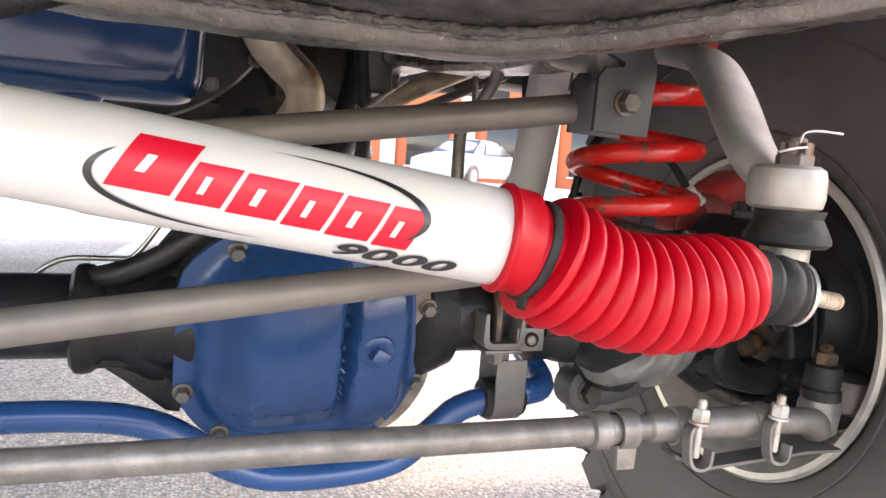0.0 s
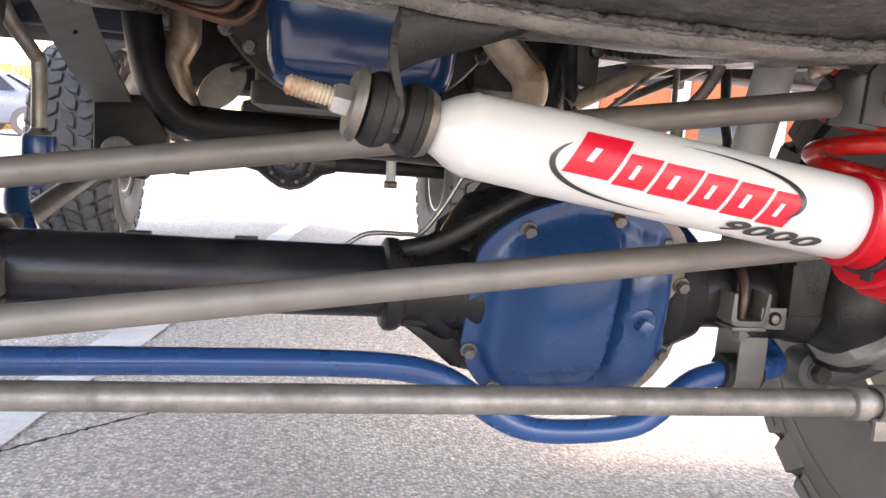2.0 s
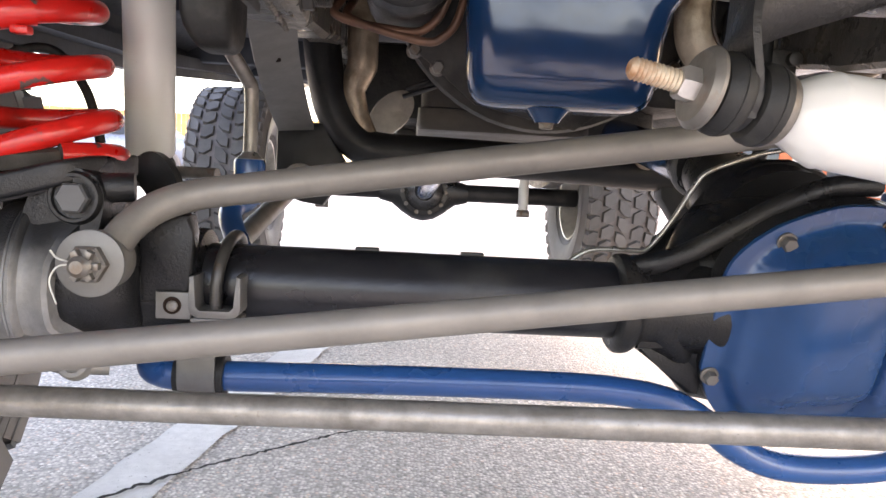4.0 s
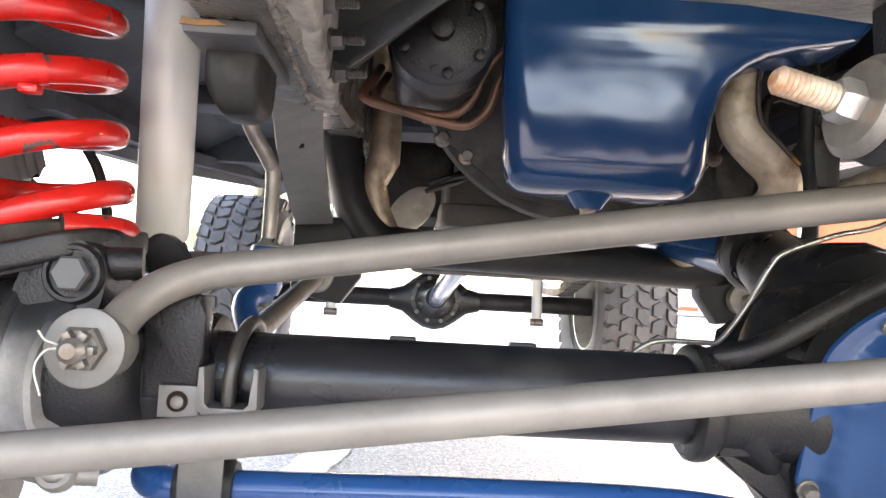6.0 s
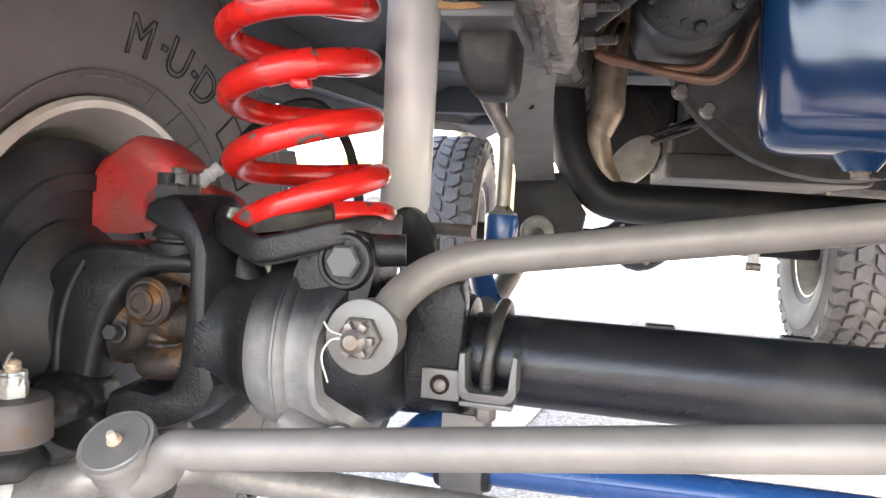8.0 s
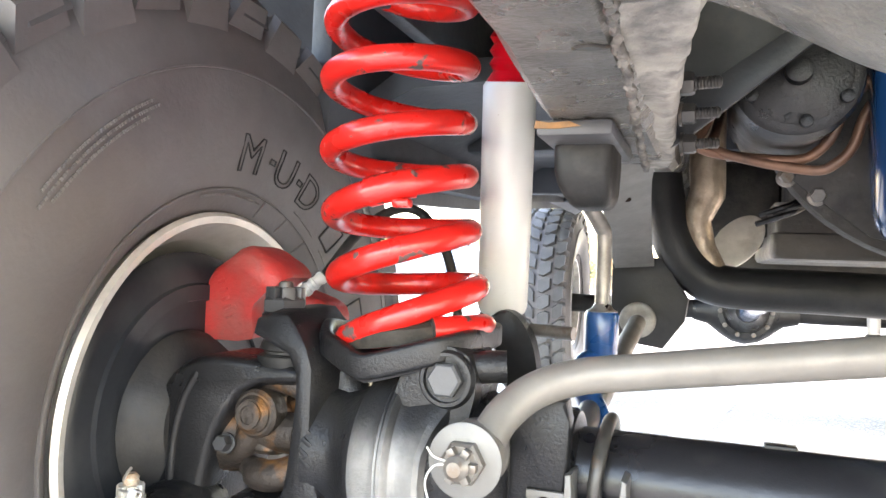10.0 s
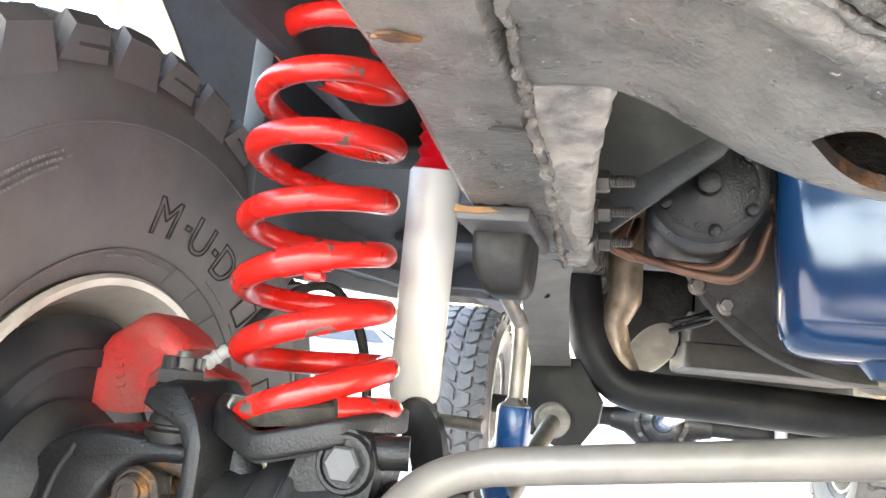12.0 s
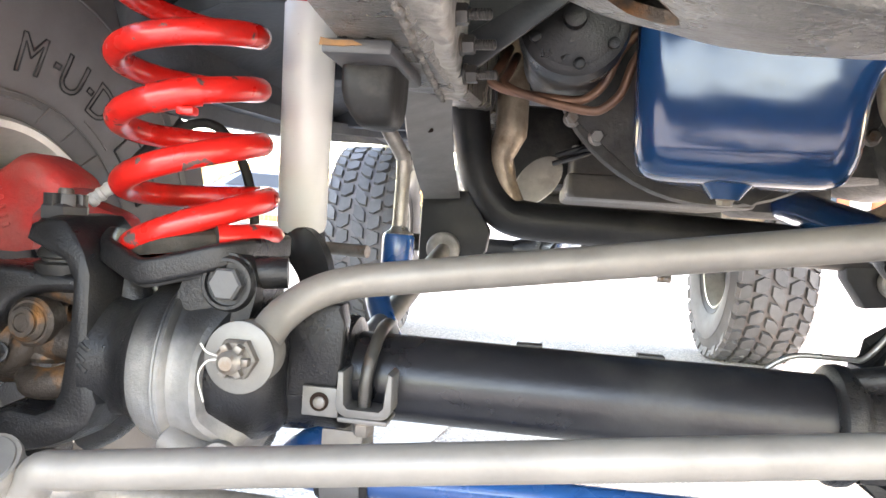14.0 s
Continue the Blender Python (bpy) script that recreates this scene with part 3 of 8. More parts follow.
# front panel beyond the seam, thick with undercoat
b = B()
rings = []
for x in [-0.339 + 0.0060 * k for k in range(134)]:
    z, (yc, ds, hs) = cm_low(x), cm_fold(x)
    w = min(ds - 0.002, 0.023)
    y0, z0 = yc - w + 0.0012, z + 0.0035
    high = 0.010 * max(0, 1 - (x + 0.339) / 0.045)
    ring = []
    for k in range(30):
        if k < 8:
            u = k / 8
            y = y0 + (yc - ds - y0) * u
            zz = z0 + (z + hs - z0) * u + 0.30 * (ds - w) * math.sin(math.pi * u) ** 0.7
        else:
            u = (k - 8) / 21
            y = yc - ds + (-0.535 - yc + ds) * u
            zz = z + hs + 0.026 * u + 0.004 * math.sin(math.pi * min(1, u * 7))
        zz += (0.0022 * noise.noise((x * 34, y * 50, 2.0)) + 0.0013 * noise.noise((x * 120, y * 120, 7.0))) * min(1, k / 3) + high * min(1, k / 2)
        ring.append(b.verts.new((x, y, zz)))
    ring += [b.verts.new((x, -0.535, z0 + 0.09)), b.verts.new((x, y0, z0 + 0.09))]
    rings.append(ring)
n = len(rings[0])
for r0, r1 in zip(rings, rings[1:]):
    for k in range(n):
        b.faces.new((r0[k], r0[(k + 1) % n], r1[(k + 1) % n], r1[k]))
b.faces.new(rings[0])
b.faces.new(rings[-1][::-1])
part("front_panel", b, TAR, cross, "front panel under cracked black undercoat")
for x, y, turn in ((-0.381, -0.338, 0.25), (-0.355, -0.238, 0.1)):
    b = B()
    prism(b, [(0.0085 * math.cos(radians(a)) * (1 + 0.25 * math.sin(2.3 * a)), 0.0030 * math.sin(radians(a)) * (1 + 0.3 * math.sin(3.1 * a))) for a in range(0, 360, 20)], (x, y, 0.6797), (1, turn, 0), (turn, -1, 0), 0.0014)
    part("rusty_slot", b, RUST if y < -0.3 else UBOLT, frame_thing, "rust-edged slot in the rail" if y < -0.3 else "dark slot in the rail")

# dusty gusset where the crossmember meets the rail
b = B()
rings = []
for k in range(57):
    u = k / 56
    y = -0.272 + 0.485 * u
    xl = along(y, (-0.28, -0.24, -0.14, 0.0, 0.215), (-0.338, -0.341, -0.346, -0.354, -0.3645))
    xr = along(y, (-0.28, -0.245, -0.21, -0.16, -0.05, 0.10, 0.19, 0.215), (-0.299, -0.303, -0.308, -0.314, -0.323, -0.3305, -0.3345, -0.345))
    zb = along(y, (-0.28, -0.24, -0.10, 0.21), (0.6905, 0.6875, 0.6855, 0.6835))
    w = xr - xl
    sec = [(0.0, -0.002), (w * 0.2, 0.0), (w * 0.45, 0.0005), (w * 0.7, -0.0005), (w * 0.88, 0.0), (w * 0.97, 0.003), (w, 0.010), (w * 1.0, 0.03), (w * 0.97, 0.08), (w, 0.15), (0.0, 0.15)]
    rings.append([b.verts.new((xl + p, y, zb + q)) for p, q in sec])
    for vert in rings[-1][1:8]:
        vert.co += V((noise.noise(vert.co * 45), noise.noise(vert.co * 45 + V((7, 0, 0))), noise.noise(vert.co * 45 + V((0, 9, 0))))) * 0.0028 + V((0, 0, noise.noise(vert.co * 160))) * 0.0012
for r0, r1 in zip(rings, rings[1:]):
    for q in range(11):
        b.faces.new((r0[q], r0[(q + 1) % 11], r1[(q + 1) % 11], r1[q]))
b.faces.new(rings[0])
b.faces.new(rings[-1][::-1])
part("gusset", b, DUSTY, frame_thing, "dust-coated welded gusset")
# bump stop under the rail
stop = thing("bump_stop", "dark grey rubber bump stop under a rusty steel pad", "bump stop", (-0.39, 0.0, 0.68))
b = B()
box(b, (-0.393, -0.005, 0.6735), (0.056, 0.136, 0.012), None, 0.003)
part("pad", b, BRKT, stop, "steel pad with an orange rust edge")
b = B()
prism(b, [(-0.030, 0.0005), (-0.012, 0.0), (0.004, 0.0015), (-0.004, 0.005), (-0.02, 0.0045), (-0.029, 0.0065)], (-0.392, -0.0734, 0.6725), (1, 0, 0), (0, 0, 1), 0.0012)
part("rust_edge", b, mat("orange_rust", (0.24, 0.11, 0.035), 0.75, var=0.3, scale=60, second=((0.12, 0.07, 0.04), 40, 0.4)), stop)
b = B()
rings = []
for z, w, d, x in ((0.672, 0.046, 0.068, 0.0), (0.660, 0.046, 0.070, 0.0), (0.648, 0.0455, 0.069, 0.0), (0.638, 0.043, 0.064, 0.001), (0.629, 0.038, 0.055, 0.003), (0.6225, 0.031, 0.045, 0.004), (0.620, 0.025, 0.036, 0.004)):
    rings.append([b.verts.new((-0.393 + x + u, 0.0 + v, z)) for u, v in round_rect(w, d, 0.008, 4)])
for r0, r1 in zip(rings, rings[1:]):
    for k in range(len(r0)):
        b.faces.new((r0[k], r0[(k + 1) % len(r0)], r1[(k + 1) % len(r0)], r1[k]))
b.faces.new(rings[0])
b.faces.new(rings[-1][::-1])
part("bumper", b, RUBBER, stop)

# sloping drop bracket behind it
b = B()
path = [V((-0.372, 0.10, 0.70)), V((-0.385, 0.22, 0.69)), V((-0.397, 0.32, 0.662)), V((-0.405, 0.46, 0.615)), V((-0.408, 0.565, 0.582))]
sweep(b, smooth_path(path, 3), [(-0.030, -0.004), (0.030, -0.004), (0.030, 0.004), (-0.030, 0.004)], (0, -1, 0.6))
drop = thing("drop_bracket", "flat grey steel drop bracket with one oval hole", "bracket", (-0.39, 0.3, 0.68))
part("strap", b, PLATE, drop)
# no opening is cut: a dark disc paints the shade of the strap's hole
b = B()
lathe(b, (-0.397, 0.3145, 0.6605), (0, -0.36, -0.93), [(0, 0.0068), (0.0012, 0.0068)], 16)
part("hole", b, HOLE_SHADE, drop)

# ---- front axle ----
axle = thing("front_axle", "black solid front drive axle with cast differential housing", "axle", (0, -0.037, 0.38))
AY = -0.037
TY, TZ, TRAD = -0.006, 0.4075, 0.0367       # the tubes' axis and radius
b = B()
tube(b, [(-0.60, TY, TZ), (-0.3, TY, TZ), (0.03, TY, TZ)], TRAD, 40)
part("axle_tube", b, TUBE, axle)
b = B()
tube(b, [(0.29, TY, TZ), (0.62, TY, TZ)], TRAD + 0.001, 40)
part("axle_tube", b, TUBE, axle)
for x in (-0.245, -0.145):
    b = B()
    box(b, (x, TY + 0.004, TZ + TRAD + 0.0005), (0.022, 0.012, 0.004), None, 0.001)
    part("line_clip", b, BLACKP, axle)

# differential housing: sleeve with a flanged collar, a lofted casting behind the cover, ribs up to the pinion
b = B()
lathe(b, (-0.010, TY, 0.405), (1, 0, 0), [(0, 0.036), (0.0005, 0.043), (0.004, 0.0475), (0.010, 0.0485), (0.016, 0.0475), (0.021, 0.0440), (0.026, 0.0405), (0.05, 0.041), (0.10, 0.05)], 40)
rings = []
for x, ry, rz, zc in ((0.020, 0.036, 0.038, 0.404), (0.045, 0.040, 0.050, 0.404), (0.068, 0.055, 0.080, 0.404), (0.085, 0.075, 0.098, 0.404), (0.13, 0.10, 0.108, 0.405), (0.19, 0.11, 0.112, 0.405), (0.245, 0.105, 0.106, 0.405), (0.285, 0.085, 0.088, 0.405), (0.305, 0.055, 0.062, 0.406), (0.335, 0.046, 0.050, 0.407)):
    yc = TY if x < 0.06 or x > 0.3 else -0.008 + ry * 0.55
    rings.append([b.verts.new((x, yc + ry * math.cos(2 * math.pi * k / 32), zc + rz * math.sin(2 * math.pi * k / 32))) for k in range(32)])
for r0, r1 in zip(rings, rings[1:]):
    for k in range(32):
        b.faces.new((r0[k], r0[(k + 1) % 32], r1[(k + 1) % 32], r1[k]))
b.faces.new(rings[0])
b.faces.new(rings[-1][::-1])
# web below the sleeve, running down to the cover
prism(b, [(0.012, 0.366), (0.040, 0.346), (0.068, 0.322), (0.080, 0.320), (0.085, 0.405), (0.020, 0.405)], (0, -0.020, 0), (1, 0, 0), (0, 0, 1), -0.020, 0.004)
# rib from the collar along the top of the cover
tube(b, smooth_path([(0.008, -0.016, 0.442), (0.030, -0.030, 0.450), (0.058, -0.036, 0.464), (0.090, -0.044, 0.485), (0.125, -0.052, 0.508), (0.165, -0.056, 0.526), (0.21, -0.054, 0.530)], 5), [0.012] * 6 + [0.011] * 25, 14, True, 0.9)
# rising shoulder behind the rib, up to the pinion
prism(b, [(0.050, 0.440), (0.075, 0.452), (0.098, 0.484), (0.122, 0.516), (0.142, 0.546), (0.160, 0.553), (0.195, 0.555), (0.232, 0.545), (0.262, 0.520), (0.27, 0.45), (0.05, 0.40)], (0, 0.062, 0), (1, 0, 0), (0, 0, 1), -0.050, 0.012)
lathe(b, (0.182, 0.06, 0.47), (0, 1, 0.40), [(0, 0.078), (0.05, 0.070), (0.10, 0.052), (0.16, 0.043), (0.19, 0.04)], 28)
housing = part("differential_housing", b, BLACKCAST, axle)
b = B()
prism(b, [(0.012, 0.366), (0.062, 0.368), (0.074, 0.376), (0.074, 0.403), (0.062, 0.412), (0.014, 0.410)], (0, -0.022, 0), (1, 0, 0), (0, 0, 1), 0.010, 0.004)
boss = part("boss", b, BLACKCAST, housing)
# dark disc laid on the boss, painting the shade inside its bore
b = B()
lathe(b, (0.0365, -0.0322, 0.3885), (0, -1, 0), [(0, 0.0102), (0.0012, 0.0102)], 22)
part("bore_shade", b, HOLE_SHADE, boss)

# blue cover: flange, dome and plug
CN = V((0, -1, -0.31)).normalized()
CX, CZ = V((1, 0, 0)), V((0, -0.31, 1)).normalized()
CC = V((0.186, -0.0495, 0.4055))
# outline of the cover about CC: along the axle, and up its slightly leaning face
plan = [(-0.1135, -0.052), (-0.1130, -0.012), (-0.1115, 0.040), (-0.100, 0.064), (-0.076, 0.085), (-0.046, 0.099), (-0.016, 0.107), (0.022, 0.106), (0.058, 0.093), (0.087, 0.071), (0.097, 0.036), (0.104, -0.010), (0.110, -0.048), (0.105, -0.074), (0.090, -0.100), (0.066, -0.117), (0.020, -0.121), (-0.040, -0.119), (-0.076, -0.109), (-0.100, -0.084)]
plan = [(p.x, p.y) for p in smooth_path([(u, v * 1.047, 0) for u, v in plan + plan[:1]], 9)[:-1]]


def cover_ring(scale, out, mid=(0.0, 0.0)):
    return [CC + CX * (mid[0] + (u - mid[0]) * scale) + CZ * (mid[1] + (v - mid[1]) * scale) + CN * out for u, v in plan]


def skin(b, rings):
    vr = [[b.verts.new(p) for p in r] for r in rings]
    for r0, r1 in zip(vr, vr[1:]):
        for k in range(len(r0)):
            b.faces.new((r0[k], r0[(k + 1) % len(r0)], r1[(k + 1) % len(r0)], r1[k]))
    return vr


# bare flange of the housing, which stands out past the cover on one side
b = B()
vr = skin(b, [[p + CX * (0.015 if (p - CC).x > 0.05 else 0.0) for p in cover_ring(1.0, o)] for o in (-0.022, -0.001)])
b.faces.new(vr[0])
b.faces.new(vr[-1][::-1])
part("flange", b, BLACKCAST, housing)
# its machined edge is bare beside the plug
b = B()
vr = skin(b, [[p + CX * 0.0154 for p in cover_ring(1.0, o) if (p - CC).x > 0.052] for o in (-0.020, -0.0004)])
b.faces.new(vr[0])
b.faces.new(vr[-1][::-1])
part("bare_edge", b, mat("bare_machined_iron", (0.25, 0.228, 0.198), 0.55, 0.3, var=0.2, scale=40, second=((0.16, 0.125, 0.09), 24, 0.3), bump=0.1, bscale=200), housing, "bare brown-grey machined edge of the flange")
# pressed cover: flat rim, then a wall that swells into the gear bulge; the far side steps down to the plug pad
b = B()


def cover_height(u, v):
    """How far the pressing stands out at a point of the outline."""
    def smooth(a):
        a = max(0, min(1, a))
        return a * a * (3 - 2 * a)
    edge = min(math.hypot(u - p, v - q) for p, q in plan[::3])
    near = smooth((u - 0.045) / 0.03)
    wall = smooth((edge - 0.013 + 0.008 * near) / (0.016 - 0.005 * near))
    slope = smooth((u + 0.104) / 0.060) * smooth((0.104 - v) / 0.05) * smooth((v + 0.122) / 0.085)
    fold = 0.020 + 0.03 * (0.02 - v)
    step = 1 - smooth((u - fold) / 0.014)
    barrel = 1 - 0.22 * min(1, abs((u + 0.022) / 0.055)) ** 2.2
    dome = 0.046 * slope * step * barrel * (1 - 0.14 * ((v - 0.005) / 0.10) ** 2)
    pad = 0.0205 * smooth((0.104 - u) / 0.020) * smooth((u - 0.026) / 0.016) * smooth((0.080 - v) / 0.05) * smooth((v + 0.110) / 0.05) + 0.010 * smooth((0.093 - u) / 0.05)
    return 0.0045 + wall * (0.004 + max(dome, pad) + 0.15 * min(dome, pad))


levels = (1.0, 1.0, 0.995, 0.96, 0.92, 0.885, 0.86, 0.835, 0.81, 0.78, 0.75, 0.71, 0.67, 0.62, 0.58, 0.54, 0.50, 0.46, 0.42, 0.38, 0.34, 0.30, 0.27, 0.24, 0.21, 0.18, 0.15, 0.12, 0.08, 0.04)
rings = []
for i, k in enumerate(levels):
    ring = []
    for u, v in plan:
        h = 0.0 if i == 0 else (0.0035 if i == 1 else cover_height(u * k, v * k))
        ring.append(CC + CX * (u * k) + CZ * (v * k) + CN * h)
    rings.append(ring)
vr = skin(b, rings)
b.faces.new(vr[0])
b.faces.new(vr[-1][::-1])
cover = part("differential_cover", b, COVER, axle, "glossy blue domed differential cover")
b = B()
pp = CC + CX * 0.058 + CZ * -0.004 + CN * (cover_height(0.058, -0.004) - 0.001)
lathe(b, pp, CN, [(0, 0.0165), (0.003, 0.0160), (0.0045, 0.0135), (0.0045, 0.009)], 28)
box(b, pp + CN * 0.009, (0.0135, 0.0135, 0.0135), Matrix.Rotation(radians(32), 3, "Y"), 0.0015)
part("filler_plug", b, COVER, cover, "square-headed blue filler plug")
for x, z in ((0.0815, 0.347), (0.1205, 0.4790), (0.2075, 0.4945), (0.2655, 0.4725), (0.2985, 0.4255), (0.298, 0.3458), (0.266, 0.3075), (0.1145, 0.3015), (0.19, 0.292)):
    out = 0.0045 if x < 0.25 else -0.001
    p = V((x, -0.054 - 0.31 * (z - 0.42), z)) + CN * out
    b = B()
    hexhead(b, p, CN, 0.0118, 0.0075, 0.0088)
    part("cover_bolt", b, DULLBOLT, cover)

# cast ring, radius-arm cap and knuckle of the left end; the right end is its mirror
def axle_end(side, x_ring):
    s = side
    def X(x):
        return x_ring + s * (-x)     # x counts outwards from the ring
    out = V((-1, 0, 0)) if s > 0 else V((1, 0, 0))
    end = thing("axle_end", "black cast axle end with grey ring, yoke and steering knuckle", "steering knuckle", (x_ring, AY, 0.33), "axle ends")
    b = B()
    prof = [(-0.046, 0.040), (-0.0445, 0.058), (-0.042, 0.0690), (-0.038, 0.0715), (-0.030, 0.0692), (-0.022, 0.0672), (-0.018, 0.0674), (-0.0155, 0.0684), (-0.0135, 0.0722), (-0.0115, 0.0738), (-0.0085, 0.0738), (-0.0068, 0.0722), (-0.0060, 0.0702), (-0.0040, 0.0706), (-0.0025, 0.0692), (0.003, 0.0682), (0.012, 0.0662), (0.019, 0.0635), (0.0225, 0.0605), (0.0235, 0.045)]
    loops = []
    for k in range(96):
        d_ = k * 3.75
        up_ = d_ if d_ <= 180 else d_ - 360          # 0 faces forward, 90 up
        edge = along(abs(up_), (0, 18, 33, 50, 70, 180), (0.043, 0.044, 0.051, 0.062, 0.070, 0.070)) if up_ >= 0 else along(-up_, (0, 25, 36, 50, 180), (0.043, 0.044, 0.058, 0.072, 0.078))
        swell = 0.004 * max(0, math.sin(radians(up_))) ** 2
        loops.append([b.verts.new(V((x_ring, AY - (r_ + swell) * math.cos(radians(d_)), 0.409 + (r_ + swell) * math.sin(radians(d_)))) + out * (o_ if o_ > -0.022 else -0.022 + (o_ + 0.022) * (edge - 0.022) / 0.024)) for o_, r_ in prof])
    for r0, r1 in zip(loops, loops[1:] + loops[:1]):
        for k in range(len(prof) - 1):
            b.faces.new((r0[k], r0[k + 1], r1[k + 1], r1[k]))
    b.faces.new([r[0] for r in loops])
    b.faces.new([r[-1] for r in loops][::-1])
    part("ring", b, SPRAYED, end, "grey cast ring, painted black above")
    b = B()
    if s > 0:
        tube(b, smooth_path([V((x_ring, AY - 0.050, 0.362)) - out * 0.012, V((x_ring, AY - 0.052, 0.352)) - out * 0.035, V((x_ring, AY - 0.052, 0.348)) - out * 0.062, V((x_ring, AY - 0.046, 0.346)) - out * 0.080], 5), [0.016] * 5 + [0.015] * 6 + [0.012] * 5, 16, True, 0.7)
        lathe(b, V((x_ring, AY - 0.058, 0.350)) - out * 0.058, (0, -1, 0.35), [(0, 0.015), (0.006, 0.014), (0.008, 0.0125), (0.008, 0.009), (0.005, 0.0085)], 24)
    else:
        # the same lug seen from the front: a boss with a bolt, running up into the ring
        c_ = V((x_ring - 0.055, -0.004, 0.3215))
        tube(b, smooth_path([V((x_ring - 0.002, -0.035, 0.352)), V((x_ring - 0.018, -0.022, 0.336)), V((x_ring - 0.036, -0.012, 0.326)), c_], 5), [0.024] * 5 + [0.022] * 6 + [0.020] * 5, 18)
        lathe(b, c_, (0, -1, 0.05), [(-0.02, 0.026), (0.006, 0.026), (0.012, 0.024), (0.014, 0.020)], 28)
    lug = part("lug", b, CASTGREY if s > 0 else BRKT, end)
    if s < 0:
        b = B()
        hexhead(b, c_ + V((0, -0.013, 0)), (0, -1, 0.05), 0.021, 0.010, 0.014)
        part("lug_bolt", b, UBOLT, lug)
    # cap: black clamp casting inboard of the ring, with round bolt bosses
    b = B()
    lathe(b, (x_ring, AY, 0.412), -out, [(0.03, 0.056), (0.04, 0.060), (0.070, 0.060), (0.082, 0.054), (0.09, 0.045), (0.095, 0.035)], 40)
    lathe(b, (x_ring, TY, 0.409), -out, [(0.06, 0.055), (0.10, 0.0535), (0.112, 0.050), (0.135, 0.0495), (0.139, 0.047), (0.142, 0.036)], 40)
    # squared shoulder beside the track bar's eye, with a tab on top
    prism(b, [(-0.022, -0.028), (0.022, -0.026), (0.022, 0.034), (0.020, 0.049), (-0.016, 0.052), (-0.019, 0.035), (-0.024, 0.030)], V((x_ring, -0.042, 0.424)) - out * 0.118, (1, 0, 0), (0, 0, 1), 0.020, 0.004)
    cap = part("radius_arm_cap", b, BLACKCAST, end)
    b = B()
    # upper lug: a broad web rising from the ring to a counterbored boss, and the stub of the clamp beside it
    web = [(0.004, 0.400), (0.006, 0.440), (0.008, 0.468), (0.016, 0.490), (0.028, 0.505), (0.050, 0.510), (0.068, 0.505), (0.075, 0.488), (0.073, 0.470), (0.066, 0.445), (0.058, 0.400)]
    for _ in range(2):
        web = [(p[0] * (1 - w) + q[0] * w, p[1] * (1 - w) + q[1] * w) for p, q in zip(web, web[1:] + web[:1]) for w in (0.25, 0.75)]
    prism(b, [(-out.x * p, q) for p, q in (web if s > 0 else web[::-1])], (x_ring, AY + 0.018, 0), (1, 0, 0), (0, 0, 1), 0.064, 0.003)
    bc = V((x_ring, AY - 0.044, 0.4845)) - out * 0.0515
    lathe(b, bc, (0, -1, 0.03), [(0, 0.0230), (0.004, 0.0218), (0.0065, 0.0200), (0.0065, 0.0175), (0.003, 0.0168), (0.002, 0.0)], 32)
    part("lug_web", b, BLACKCAST, cap)
    b = B()
    tube(b, smooth_path([bc + V((0, 0.016, 0.006)) - out * 0.008, bc + V((0, 0.016, 0.009)) - out * 0.024, bc + V((0, 0.020, 0.010)) - out * 0.040], 4), 0.0125, 16)
    part("clamp_stub", b, BLACKCAST, cap)
    b = B()
    lathe(b, V((x_ring, AY + 0.03, 0.352)) - out * 0.041, (0, -1, 0.03), [(0, 0.030), (0.03, 0.025), (0.042, 0.0216), (0.05, 0.020), (0.053, 0.018)], 28)
    part("lower_boss", b, BLACKCAST, cap)
    b = B()
    hexhead(b, bc + V((0, -0.002, 0.0)), (0, -1, 0.03), 0.0240, 0.009)
    part("bolt", b, BRKT, cap)
    b = B()
    hexhead(b, V((x_ring, AY - 0.019, 0.3535)) - out * 0.041, (0, -1, 0.03), 0.02, 0.012)
    part("bolt", b, UBOLT, cap)
    # yoke: the inner C with its two arms
    def P(o_, y, z):
        return V((x_ring, AY + y, z)) + out * o_
    b = B()
    lathe(b, P(0.018, 0, 0.410), out, [(0, 0.060), (0.006, 0.0595), (0.014, 0.0555), (0.022, 0.051), (0.032, 0.0495), (0.042, 0.052), (0.052, 0.052), (0.06, 0.04)], 40)
    fork = [(0.126, 0.520), (0.110, 0.527), (0.094, 0.526), (0.079, 0.514), (0.067, 0.500), (0.061, 0.482), (0.061, 0.458), (0.061, 0.431), (0.059, 0.403), (0.050, 0.378), (0.058, 0.358), (0.072, 0.346), (0.092, 0.337), (0.116, 0.331), (0.142, 0.329), (0.154, 0.342), (0.150, 0.362), (0.130, 0.369), (0.106, 0.367), (0.094, 0.373), (0.088, 0.386), (0.086, 0.404), (0.083, 0.429), (0.081, 0.457), (0.081, 0.476), (0.088, 0.490), (0.106, 0.498), (0.124, 0.505)]
    loops = []
    for yy, grow in ((0.030, 0.002), (0.012, 0.002), (-0.034, 0.0), (-0.042, -0.0012), (-0.047, -0.0035), (-0.0485, -0.0065)):
        loop = []
        for k, (o_, z_) in enumerate(fork):
            p_, n_ = fork[k - 1], fork[(k + 1) % len(fork)]
            t_ = V((n_[0] - p_[0], n_[1] - p_[1])).normalized()
            loop.append(b.verts.new(P(o_ + t_.y * grow, yy + 0.012 * max(0, z_ - 0.50) / 0.028, z_ - t_.x * grow)))
        loops.append(loop)
